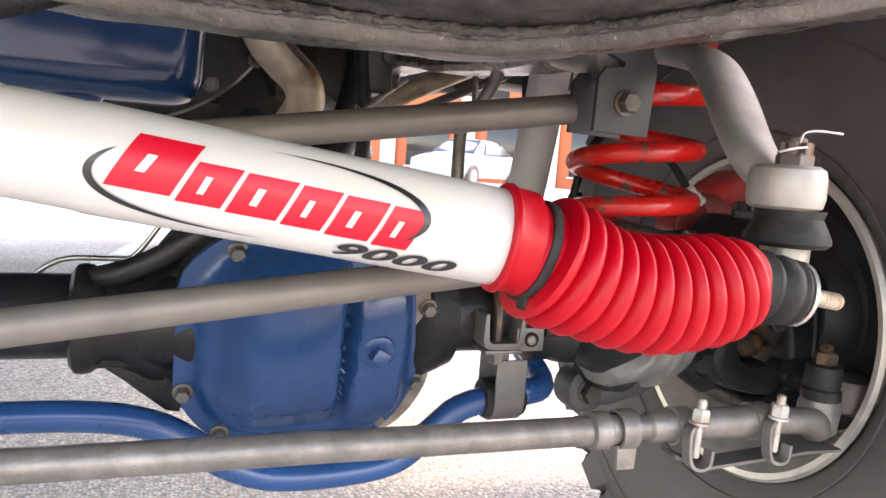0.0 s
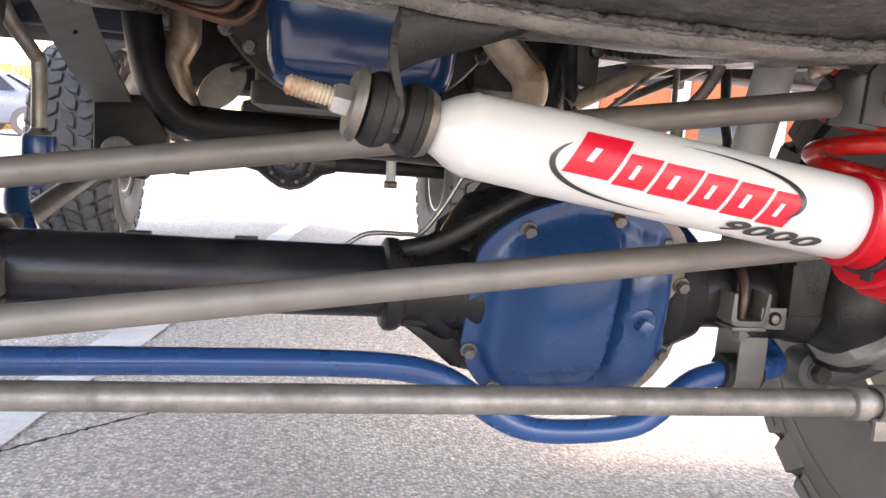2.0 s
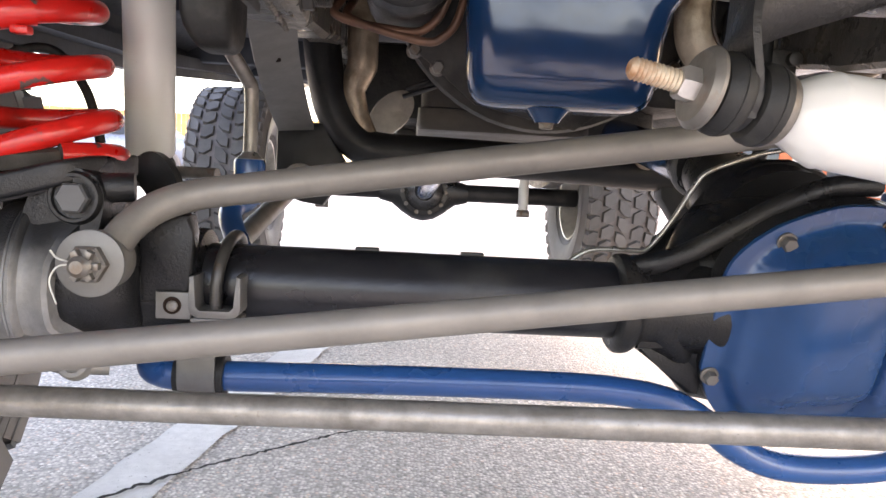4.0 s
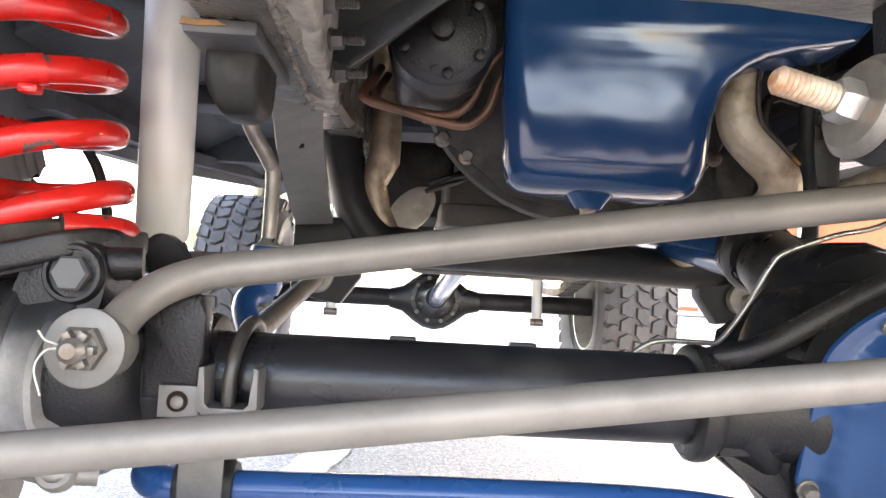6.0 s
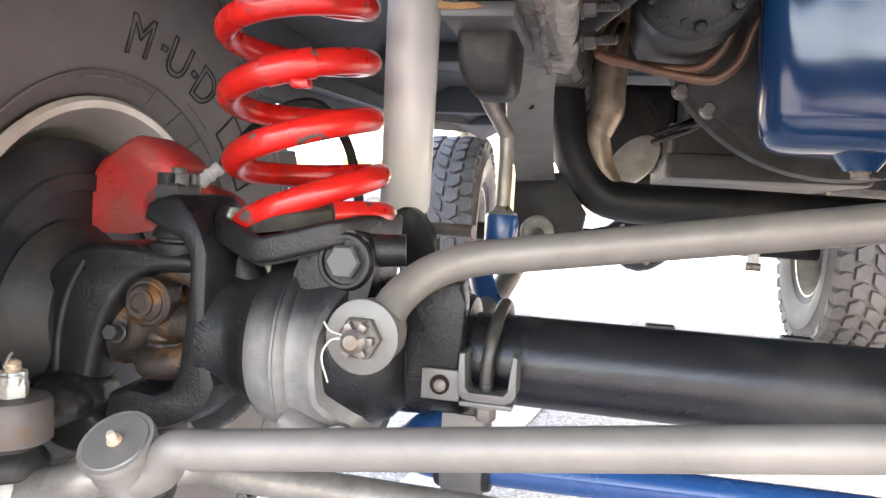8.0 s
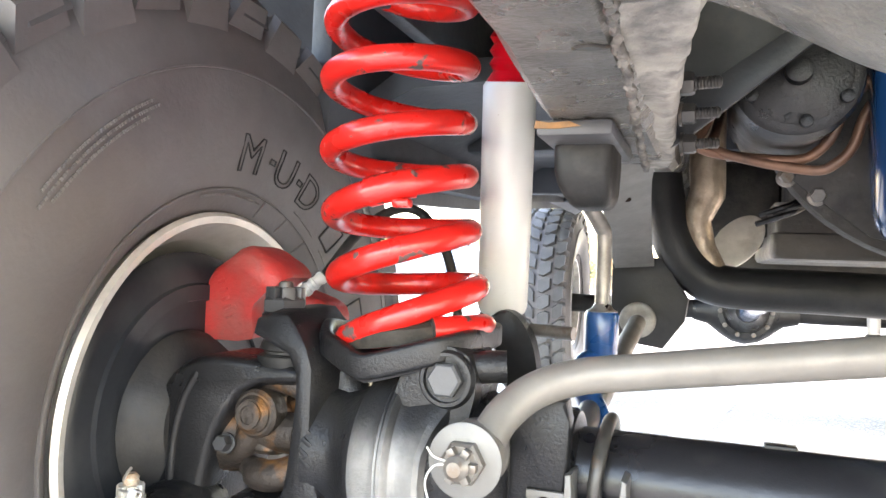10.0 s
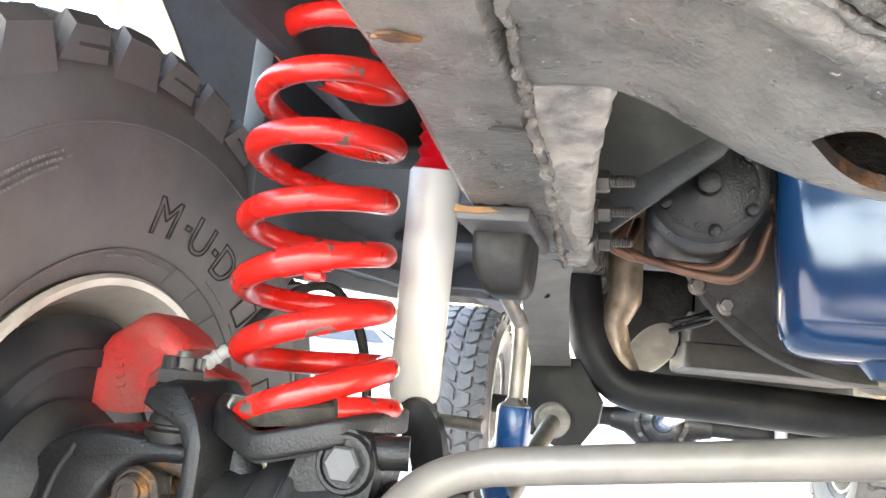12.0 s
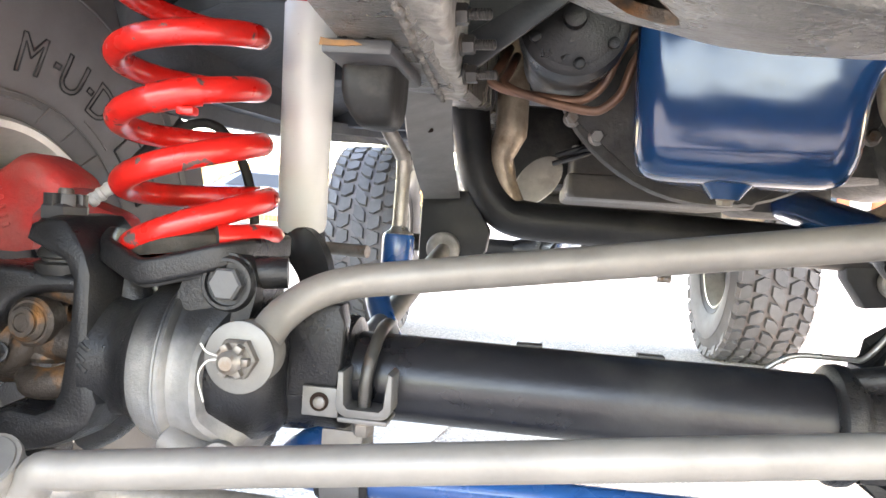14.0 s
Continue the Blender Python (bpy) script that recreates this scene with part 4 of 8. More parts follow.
    for r0, r1 in zip(loops, loops[1:]):
        for k in range(len(fork)):
            b.faces.new((r0[k], r0[(k + 1) % len(fork)], r1[(k + 1) % len(fork)], r1[k]))
    b.faces.new(loops[0])
    b.faces.new(loops[-1][::-1])
    lathe(b, P(0.120, 0, 0.503), (0, 0, 1), [(0, 0.018), (0.003, 0.021), (0.018, 0.021), (0.021, 0.018)], 24)
    tube(b, smooth_path([P(0.05, 0.01, 0.44), P(0.07, 0.012, 0.475), P(0.10, 0.012, 0.50)], 4), 0.02, 12)
    tube(b, smooth_path([P(0.05, 0.01, 0.39), P(0.07, 0.012, 0.355), P(0.10, 0.012, 0.335)], 4), 0.02, 12)
    part("yoke", b, BLACKCAST, end)
    # raised forging marks on the arm that cannot be read: plain bars
    for k in range(4):
        b = B()
        box(b, P(0.066 - 0.002 * (k % 2), 0.0018 - math.sqrt(0.052 ** 2 - (0.022 - 0.008 * k) ** 2), 0.432 - 0.008 * k), (0.010, 0.005, 0.004), Matrix.Rotation(radians(35 * s), 3, "Y"), 0.0008)
        part("cast_mark", b, BLACKCAST, end)
    b = B()
    hexhead(b, P(0.120, 0.0, 0.366), (0, 0, 1), 0.024, 0.014)
    lathe(b, P(0.120, 0.0, 0.366), (0, 0, 1), [(0, 0.018), (0.006, 0.017), (0.008, 0.013)], 24)
    part("lower_ball_joint_nut", b, MATT, end)
    b = B()
    lathe(b, P(0.150, 0.012, 0.408), out, [(0, 0.020), (0.004, 0.033), (0.022, 0.036), (0.032, 0.032), (0.050, 0.034), (0.06, 0.02)], 28)
    part("shaft_yoke", b, RUST, end)
    b = B()
    hexhead(b, P(0.120, -0.002, 0.5235), (0, 0, 1), 0.035, 0.013)
    nutp = part("castle_nut", b, NUT, end, "dark slotted castle nut")
    for k in range(6):
        b = B()
        a = radians(60 * k + 12)
        box(b, P(0.120, -0.002, 0.5395) + V((0.0128 * math.cos(a), 0.0128 * math.sin(a), 0)), (0.008, 0.0115, 0.011), Matrix.Rotation(a, 3, "Z"), 0.0008)
        part("prong", b, NUT, nutp)
    b = B()
    lathe(b, P(0.120, -0.002, 0.534), (0, 0, 1), [(0, 0.0065), (0.014, 0.0065), (0.016, 0.005)], 16)
    part("stud", b, DULLBOLT, nutp)
    # upper ball joint and knuckle
    b = B()
    lathe(b, P(0.115, 0, 0.476), (0, 0, 1), [(0, 0.026), (0.005, 0.0275), (0.009, 0.0275), (0.011, 0.022), (0.013, 0.022), (0.015, 0.0255), (0.020, 0.0245), (0.028, 0.018), (0.034, 0.016)], 28)
    part("ball_joint_boot", b, RUBBER, end, "ribbed rubber ball joint boot")
    b = B()
    kn = [(0.088, 0.480), (0.12, 0.481), (0.15, 0.484), (0.18, 0.484), (0.205, 0.476), (0.225, 0.458), (0.236, 0.43), (0.241, 0.395), (0.243, 0.36), (0.240, 0.330), (0.225, 0.305), (0.195, 0.296), (0.16, 0.298), (0.125, 0.302), (0.125, 0.322), (0.15, 0.326), (0.170, 0.332), (0.180, 0.345), (0.178, 0.362), (0.173, 0.392), (0.163, 0.422), (0.150, 0.446), (0.138, 0.456), (0.12, 0.460), (0.088, 0.461)]
    for _ in range(2):
        kn = [(p[0] * (1 - w) + q[0] * w, p[1] * (1 - w) + q[1] * w) for p, q in zip(kn, kn[1:] + kn[:1]) for w in (0.25, 0.75)]
    loops = []
    for yy, grow in ((0.032, 0.0), (0.0, 0.0), (-0.018, 0.0), (-0.025, 0.0008), (-0.030, 0.0026), (-0.033, 0.0052), (-0.0338, 0.0080)):
        loop = []
        for k, (o_, z_) in enumerate(kn):
            p_, n_ = kn[k - 1], kn[(k + 1) % len(kn)]
            t_ = V((n_[0] - p_[0], n_[1] - p_[1])).normalized()
            back = 0.008 * max(0, min(1, (0.165 - o_) / 0.04)) * (z_ > 0.44)
            loop.append(b.verts.new(P(o_ + t_.y * grow, yy + (back if yy < 0 else 0), z_ - t_.x * grow)))
        loops.append(loop)
    for r0, r1 in zip(loops, loops[1:]):
        for k in range(len(kn)):
            b.faces.new((r0[k], r0[(k + 1) % len(kn)], r1[(k + 1) % len(kn)], r1[k]))
    b.faces.new(loops[0])
    b.faces.new(loops[-1][::-1])
    # rib down the middle of the face
    tube(b, smooth_path([P(0.188, -0.0300, 0.468), P(0.202, -0.0318, 0.44), P(0.210, -0.0325, 0.405), P(0.212, -0.0325, 0.365), P(0.210, -0.030, 0.33)], 5), 0.0042, 10)
    part("knuckle", b, BLACKCAST, end)
    b = B()
    lathe(b, P(0.215, 0.02, 0.412), out, [(0, 0.06), (0.012, 0.075), (0.03, 0.085), (0.05, 0.06), (0.07, 0.05)], 32)
    part("hub_flange", b, MATT, end)
    b = B()
    lathe(b, P(0.250, 0.04, 0.416), out, [(0, 0.06), (0.0, 0.142), (0.004, 0.152), (0.012, 0.158), (0.014, 0.156), (0.012, 0.06)], 44)
    lathe(b, P(0.246, 0.04, 0.416), out, [(0, 0.11), (0.0, 0.125), (0.006, 0.128), (0.006, 0.108)], 44, True)
    part("dust_shield", b, SHIELD, end, "dark pressed brake dust shield")
    # steering arm forward to the tie rod
    b = B()
    tube(b, smooth_path([P(0.205, -0.010, 0.350), P(0.198, -0.045, 0.350), P(0.192, -0.075, 0.350), P(0.192, -0.098, 0.349)], 5), [0.036] * 5 + [0.030] * 5 + [0.024] * 6, 18, True, 0.6)
    part("steering_arm", b, BLACKCAST, end)
    b = B()
    lathe(b, P(0.194, -0.098, 0.330), (0, 0, 1), [(0, 0.024), (0.003, 0.029), (0.018, 0.030), (0.032, 0.0285), (0.0355, 0.0265), (0.036, 0.012)], 32)
    part("arm_eye", b, RUST2, end, "rust-browned eye of the steering arm")
    # universal joint seen in the opening
    b = B()
    c = V((x_ring, AY + 0.004, 0.432)) + out * 0.132
    for d in ((0, -1, 0.1), (0, 0.1, 1)):
        dv = V(d).normalized()
        lathe(b, c - dv * 0.036, dv, [(0, 0.013), (0.004, 0.0165), (0.018, 0.0165), (0.022, 0.011), (0.05, 0.011), (0.054, 0.0165), (0.068, 0.0165), (0.072, 0.013)], 20)
    lathe(b, c + V((0, -0.030, 0.003)), (0, 1, 0), [(0, 0.0185), (0.003, 0.0215), (0.020, 0.0215), (0.024, 0.018)], 24)
    tube(b, smooth_path([c + V((0, -0.016, -0.012)) + out * 0.008, c + V((0, -0.014, -0.03)) + out * 0.02, c + V((0, -0.006, -0.045)) + out * 0.045], 4), 0.0125, 12)
    tube(b, smooth_path([c + V((0, -0.008, 0.030)) + out * 0.0, c + V((0, -0.012, 0.028)) - out * 0.03, c + V((0, -0.006, 0.012)) - out * 0.06], 4), 0.010, 12)
    tube(b, smooth_path([c + V((0, -0.014, -0.047)) + out * 0.012, c + V((0, -0.026, -0.049)) - out * 0.01, c + V((0, -0.026, -0.043)) - out * 0.035, c + V((0, -0.012, -0.026)) - out * 0.06], 5), [0.010] * 3 + [0.0135] * 9 + [0.013] * 4, 14)
    uj = part("universal_joint", b, RUST, end, "rust-stained universal joint")
    b = B()
    lathe(b, c + V((0, -0.0365, 0.0035)), (0, -1, 0.1), [(0, 0.012), (0.002, 0.012), (0.002, 0.008), (0.0005, 0.0075)], 20)
    part("bearing_cap", b, RUST, uj)
    b = B()
    hexhead(b, c + V((0, -0.030, -0.025)) + out * 0.026, (0.1, -1, 0.2), 0.013, 0.010, 0.009)
    part("retainer_nut", b, NUT, uj)
    return end


axle_end(1, -0.531)
axle_end(-1, 0.565)
b = B()
tube(b, [(-0.63, AY, 0.416), (-0.72, AY, 0.416)], 0.018, 16)
part("axle_shaft", b, RUST, axle)
b = B()
tube(b, [(0.66, AY, 0.416), (0.75, AY, 0.416)], 0.018, 16)
part("axle_shaft", b, RUST, axle)


# sway bar brackets on the axle: bent plate, U-bolt and clamp with bushing
def bar_bracket(x, side):
    br = thing("bar_bracket", "bare grey steel sway bar bracket with a U-bolt and clamp", "bracket", (x, -0.06, 0.33), "sway bar brackets")
    b = B()
    u = []
    for k in range(7):
        a = radians(180 + 15 * k)
        u.append((-0.0140 + 0.0080 * math.cos(a), 0.0080 + 0.0080 * math.sin(a)))
    for k in range(7):
        a = radians(270 + 15 * k)
        u.append((0.0140 + 0.0080 * math.cos(a), 0.0080 + 0.0080 * math.sin(a)))
    u += [(0.0222, 0.035), (0.0178, 0.037)]
    for k in range(7):
        a = radians(360 - 15 * k)
        u.append((0.0130 + 0.0030 * math.cos(a), 0.0090 + 0.0030 * math.sin(a)))
    for k in range(7):
        a = radians(270 - 15 * k)
        u.append((-0.0130 + 0.0030 * math.cos(a), 0.0090 + 0.0030 * math.sin(a)))
    u += [(-0.0170, 0.036), (-0.0222, 0.035)]
    prism(b, u, (x + 0.003, -0.034, 0.3860), (1, 0, 0), (0, 0, 1), 0.034, 0.001)
    part("bent_plate", b, PLATE, br)
    b = B()
    e = -side
    prism(b, [(-0.0150, -0.0118), (0.0150, -0.0118), (0.0150, 0.0118), (-0.0150, 0.0118)], (x + e * 0.0325, -0.0615, 0.3952), (1, 0, 0), (0, 0, 1), 0.004, 0.0007)
    ear = part("ear", b, PLATE, br)
    # the ear is not drilled: a dark disc paints the bore's shade
    b = B()
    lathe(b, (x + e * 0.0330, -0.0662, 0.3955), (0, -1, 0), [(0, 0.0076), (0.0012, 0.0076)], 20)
    part("bore_shade", b, HOLE_SHADE, ear)
    b = B()
    lathe(b, (x + e * 0.0325, -0.0662, 0.3950), (0, -1, 0.1), [(0, 0.005), (0.003, 0.0048), (0.004, 0.003)], 14)
    part("rivet", b, DULLBOLT, ear)
    b = B()
    path = [V((x + 0.001, -0.0545, 0.370)), V((x + 0.001, -0.0545, 0.392)), V((x + 0.001, -0.0548, 0.412))] + [V((x + 0.001 + 0.004 * math.sin(radians(a)), TY - 0.0480 * math.cos(radians(a)), TZ + 0.006 + 0.0385 * math.sin(radians(a)))) for a in range(12, 172, 10)] + [V((x + 0.001, TY + 0.048, 0.38))]
    tube(b, path, 0.0055, 12)
    threads(b, (x + 0.001, -0.0545, 0.372), (0, 0, 1), 0.0058, 0.036, 12)
    part("u_bolt", b, UBOLT, br)
    b = B()
    hexhead(b, (x + 0.001, -0.0545, 0.3815), (0, 0, -1), 0.015, 0.010, 0.0105)
    part("nut", b, DULLBOLT, br)
    b = B()
    box(b, (x + 0.003, -0.052, 0.3835), (0.04, 0.034, 0.004), None, 0.001)
    part("pad", b, PLATE, br)
    return br


bar_bracket(-0.373, 1)
bar_bracket(0.373, -1)

# ---- blue sway bar ----
bar = thing("sway_bar", "blue powder-coated sway bar that dips under the differential", "sway bar", (0, -0.03, 0.25))
b = B()
pts = [(-0.410, 0.232, 0.475), (-0.425, 0.20, 0.455), (-0.385, 0.12, 0.395), (-0.40, 0.06, 0.36), (-0.44, 0.0, 0.333), (-0.425, -0.032, 0.326), (-0.37, -0.036, 0.326), (-0.20, -0.034, 0.328), (-0.06, -0.030, 0.327), (0.005, -0.026, 0.323), (0.050, -0.025, 0.3145), (0.086, -0.024, 0.296), (0.123, -0.022, 0.269), (0.166, -0.022, 0.2535), (0.232, -0.022, 0.2520), (0.286, -0.023, 0.2615), (0.320, -0.026, 0.289), (0.346, -0.030, 0.313), (0.376, -0.035, 0.325), (0.415, -0.040, 0.332), (0.447, -0.02, 0.336), (0.45, 0.05, 0.365), (0.44, 0.14, 0.42), (0.43, 0.23, 0.475)]
tube(b, smooth_path(pts, 7), 0.0138, 20)
part("bar", b, BLUEBAR, bar)
for x, lab in ((-0.388, ""), (0.392, "")):
    b = B()
    lathe(b, (x - 0.022, -0.036, 0.327), (1, 0, 0), [(0, 0.019), (0.003, 0.0205), (0.041, 0.0205), (0.044, 0.019)], 24)
    part("bushing", b, RUBBER, bar)
    b = B()
    u = [(-0.0225, 0.045), (-0.0225, 0.0)] + [(0.0225 * math.cos(radians(a)), 0.0225 * math.sin(radians(a))) for a in range(190, 351, 16)] + [(0.0225, 0.0), (0.0225, 0.045)]
    inner = [(0.0195 * c / 0.0225, s if s > 0.04 else s * 0.0195 / 0.0225) for c, s in u[::-1]]
    prism(b, u + inner, (x - 0.0165, -0.036, 0.327), (0, 1, 0), (0, 0, 1), 0.033, 0.0008)
    part("clamp", b, PLATE, bar, "bare grey steel clamp strap")
for x, s in ((-0.410, 1), (0.43, -1)):
    b = B()
    lathe(b, (x, 0.232, 0.468), (0, 0, 1), [(0, 0.014), (0.004, 0.016), (0.012, 0.019), (0.052, 0.0195), (0.056, 0.018)], 24)
    part("end_boss", b, BLUEBAR, bar)

for x, s in ((-0.410, -1), (0.43, 1)):
    link = thing("sway_bar_link", "bent silver sway bar link rod on a blue end", "link rod", (x, 0.232, 0.52), "sway bar links")
    b = B()
    lathe(b, (x, 0.232, 0.522), (0, 0, 1), [(0, 0.0165), (0.003, 0.0175), (0.006, 0.012), (0.012, 0.0085)], 20)
    part("washer", b, ZINC, link)
    b = B()
    tube(b, smooth_path([(x, 0.232, 0.53), (x, 0.232, 0.605), (x + 0.004 * s, 0.225, 0.622), (x + 0.024 * s, 0.205, 0.66), (x + 0.028 * s, 0.19, 0.70), (x + 0.02 * -s, 0.185, 0.735)], 6), 0.0088, 14)
    part("rod", b, STEEL2, link)

# ---- steering and suspension rods ----
def ball_end(parent, c, up, r=0.02, boot=True):
    """The head of a ball joint: housing, cap plate with grease nipple and boot."""
    u = V(up).normalized()
    b = B()
    lathe(b, V(c) - u * 0.018, u, [(0, r * 0.75), (0.006, r), (0.028, r), (0.033, r * 1.08), (0.037, r * 1.05)], 28)
    h = part("ball_housing", b, STEEL2, parent)
    b = B()
    lathe(b, V(c) + u * 0.0182, u, [(0, r * 0.93), (0.0012, r * 0.93), (0.0018, r * 0.90)], 36)
    cap_plate = part("cap", b, PLATE, h)
    b = B()
    lathe(b, V(c) + u * 0.0195, u, [(0, 0.0045), (0.002, 0.0045), (0.0025, 0.003), (0.006, 0.003), (0.008, 0.0018)], 12)
    part("grease_nipple", b, BRASSY, cap_plate)
    if boot:
        b = B()
        lathe(b, V(c) - u * 0.018, -u, [(0, r * 0.8), (0.004, r * 0.95), (0.016, r * 0.8), (0.022, r * 0.6)], 24)
        part("boot", b, RUBBER, h)
    return h


# tie rod
tie = thing("tie_rod", "long grey steel tie rod with clamped adjuster sleeve", "tie rod", (0, -0.17, 0.33))
TL, TR = V((-0.690, -0.098, 0.3170)), V((0.64, -0.200, 0.3520))
tdir = (TR - TL).normalized()
b = B()
tube(b, [TL + tdir * 0.15, TL + tdir * 0.6, TR - tdir * 0.21], 0.0125, 24)
part("rod", b, STEEL2, tie)
b = B()
lathe(b, TR - tdir * 0.235, tdir, [(0, 0.0135), (0.002, 0.0162), (0.016, 0.0162), (0.018, 0.0135), (0.03, 0.0125), (0.034, 0.0105), (0.055, 0.0105), (0.058, 0.0135), (0.075, 0.014), (0.18, 0.0145), (0.19, 0.0145)], 24)
sleeve = part("sleeve", b, STEEL2, tie)
for d in (0.201, 0.147, 0.066):
    c = TR - tdir * d
    b = B()
    lathe(b, c - tdir * 0.008, tdir, [(0, 0.0145), (0, 0.0172), (0.016, 0.0172), (0.016, 0.0145)], 24, True)
    if d > 0.18:
        prism(b, [(-0.008, -0.034), (0.009, -0.034), (0.010, -0.012), (-0.009, -0.012)], c + V((0, -0.004, 0)), tdir, (0, 0, 1), 0.004, 0.001)
    clamp = part("clamp", b, STEEL2, tie)
    if d < 0.18:
        # hooked strap ears below the rod, with the bolt standing beside it
        b = B()
        sweep(b, smooth_path([c + V((0.014, -0.017, 0.010)), c + V((-0.001, -0.021, 0.008)), c + V((-0.008, -0.023, 0.002)), c + V((-0.006, -0.024, -0.022)), c + V((0.002, -0.025, -0.029)), c + V((0.013, -0.025, -0.027)), c + V((0.016, -0.024, -0.014))], 4), [(-0.0015, -0.005), (0.0015, -0.005), (0.0015, 0.005), (-0.0015, 0.005)], (0, -1, 0))
        part("strap_ear", b, STEEL2, clamp)
        b = B()
        threads(b, c + V((0.002, -0.022, -0.020)), (0.03, -0.02, 1), 0.0042, 0.051, 12)
        hexhead(b, c + V((0.003, -0.0225, 0.010)), (0.03, -0.02, 1), 0.0135, 0.011, 0.009)
        part("clamp_bolt", b, LIGHTNUT, clamp)
b = B()
prism(b, [(-0.158, -0.020), (-0.13, -0.034), (-0.02, -0.026), (0.02, -0.027), (0.02, -0.029), (-0.02, -0.029), (-0.131, -0.037), (-0.16, -0.023)], TR + V((0, -0.016, 0)), tdir, (0, 0, 1), -0.022)
part("guard_plate", b, PLATE, tie, "thin bent steel plate under the clamps")
b = B()
tube(b, smooth_path([TR - tdir * 0.06, TR + V((-0.006, 0, -0.004)), TR + V((0.008, 0.004, -0.013)), TR + V((0.018, 0.012, -0.004))], 6), [0.0125] * 7 + [0.0135] * 6 + [0.015] * 6, 16)
lathe(b, TR + V((0.018, 0.012, -0.022)), (0, 0, 1), [(0, 0.012), (0.004, 0.018), (0.028, 0.0195), (0.036, 0.017)], 24)
part("rod_end", b, STEEL2, tie)
b = B()
lathe(b, TR + V((0.018, 0.012, 0.012)), (0, 0, 1), [(0, 0.0165), (0.003, 0.0185), (0.011, 0.0180), (0.013, 0.0158), (0.016, 0.0168), (0.034, 0.0165), (0.036, 0.013)], 24)
part("boot", b, RUBBER, tie)
b = B()
hexhead(b, TR + V((0.018, 0.012, 0.047)), (0, 0, 1), 0.019, 0.012)
threads(b, TR + V((0.018, 0.012, 0.057)), (0, 0, 1), 0.0062, 0.008, 4)
tube(b, [TR + V((0.004, 0.000, 0.066)), TR + V((0.018, 0.006, 0.056))], 0.0012, 8)
part("castle_nut", b, RUST, tie, "rusty castle nut with cotter pin")
# left end: joint with rusty nut on the steering arm
TJ = V((-0.725, -0.135, 0.292))
b = B()
tube(b, smooth_path([TL + tdir * 0.152, TL + tdir * 0.10, V((-0.650, -0.131, 0.312)), V((-0.690, -0.134, 0.299)), TJ], 6), [0.0128] * 7 + [0.014] * 6 + [0.016] * 6 + [0.0165] * 6, 20)
lathe(b, TJ + V((0, 0, -0.020)), (0, 0, 1), [(0, 0.016), (0.004, 0.022), (0.028, 0.023), (0.034, 0.020), (0.036, 0.015)], 28)
part("rod_end", b, STEEL2, tie)
b = B()
lathe(b, TJ + V((0, 0, 0.014)), (0, 0, 1), [(0, 0.024), (0.003, 0.027), (0.010, 0.0275), (0.016, 0.024), (0.020, 0.018), (0.024, 0.017)], 28)
part("boot", b, RUBBER, tie)
b = B()
hexhead(b, TJ + V((0, 0, 0.0745)), (0, 0, 1), 0.021, 0.012)
tnut = part("castle_nut", b, LIGHTNUT, tie, "pale plated castle nut with cotter pin")
for k in range(6):
    b = B()
    a = radians(60 * k + 20)
    box(b, TJ + V((0.0078 * math.cos(a), 0.0078 * math.sin(a), 0.0895)), (0.005, 0.007, 0.009), Matrix.Rotation(a, 3, "Z"), 0.0006)
    part("prong", b, LIGHTNUT, tnut)
b = B()
threads(b, TJ + V((0, 0, 0.083)), (0, 0, 1), 0.0065, 0.018, 6)
part("stud", b, BRASSY, tnut)
b = B()
tube(b, smooth_path([TJ + V((-0.004, -0.009, 0.092)), TJ + V((0.006, -0.011, 0.0915)), TJ + V((0.012, -0.008, 0.0925)), TJ + V((0.014, -0.004, 0.090)), TJ + V((0.013, -0.006, 0.084))], 4), 0.0011, 8)
tube(b, smooth_path([TJ + V((-0.002, -0.006, 0.098)), TJ + V((0.004, -0.008, 0.106)), TJ + V((0.008, -0.009, 0.110))], 4), 0.0011, 8)
part("cotter_pin", b, ZINC, tnut)

# drag link from the left joint up to the pitman arm
drag = thing("drag_link", "grey steel drag link rising to the pitman arm", "drag link", (0, -0.26, 0.40))
DL, DR = V((-0.566, -0.2295, 0.3765)), V((0.360, -0.2175, 0.4990))
ddir = (DR - DL).normalized()
b = B()
tube(b, [DL + ddir * 0.055, DL + ddir * 0.5, DR - ddir * 0.01], 0.0116, 24)
DB = V((-0.557, -0.223, 0.369))
tube(b, smooth_path([DB + V((0.006, 0.003, -0.003)), DB + V((0.020, 0.001, -0.001)), DL + ddir * 0.044, DL + ddir * 0.060], 5), [0.019] * 3 + [0.0175, 0.016, 0.0145, 0.0135, 0.0125, 0.012, 0.0118] + [0.0116] * 6, 22)
part("rod", b, STEEL, drag)
ball_end(drag, DB, (-0.03, -0.60, 0.80), 0.0210)
b = B()
DE = V((0.436, -0.336, 0.500))
tube(b, smooth_path([DR - ddir * 0.03, DR + ddir * 0.02, V((0.405, -0.262, 0.506)), V((0.428, -0.308, 0.508)), DE + V((0, 0.004, 0.008))], 5), 0.0118, 18)
lathe(b, DE, (0, 0, 1), [(0, 0.010), (0.004, 0.0145), (0.026, 0.0150), (0.030, 0.0140)], 28)
part("ball_housing", b, STEEL2, drag)
b = B()
lathe(b, DE + V((0, 0, 0.026)), (0, 0, 1), [(0, 0.0230), (0.003, 0.0262), (0.006, 0.0258), (0.013, 0.0225), (0.018, 0.0200), (0.023, 0.0215)], 32)
part("boot", b, RUBBER, drag, "grey-black rubber ball joint boot")

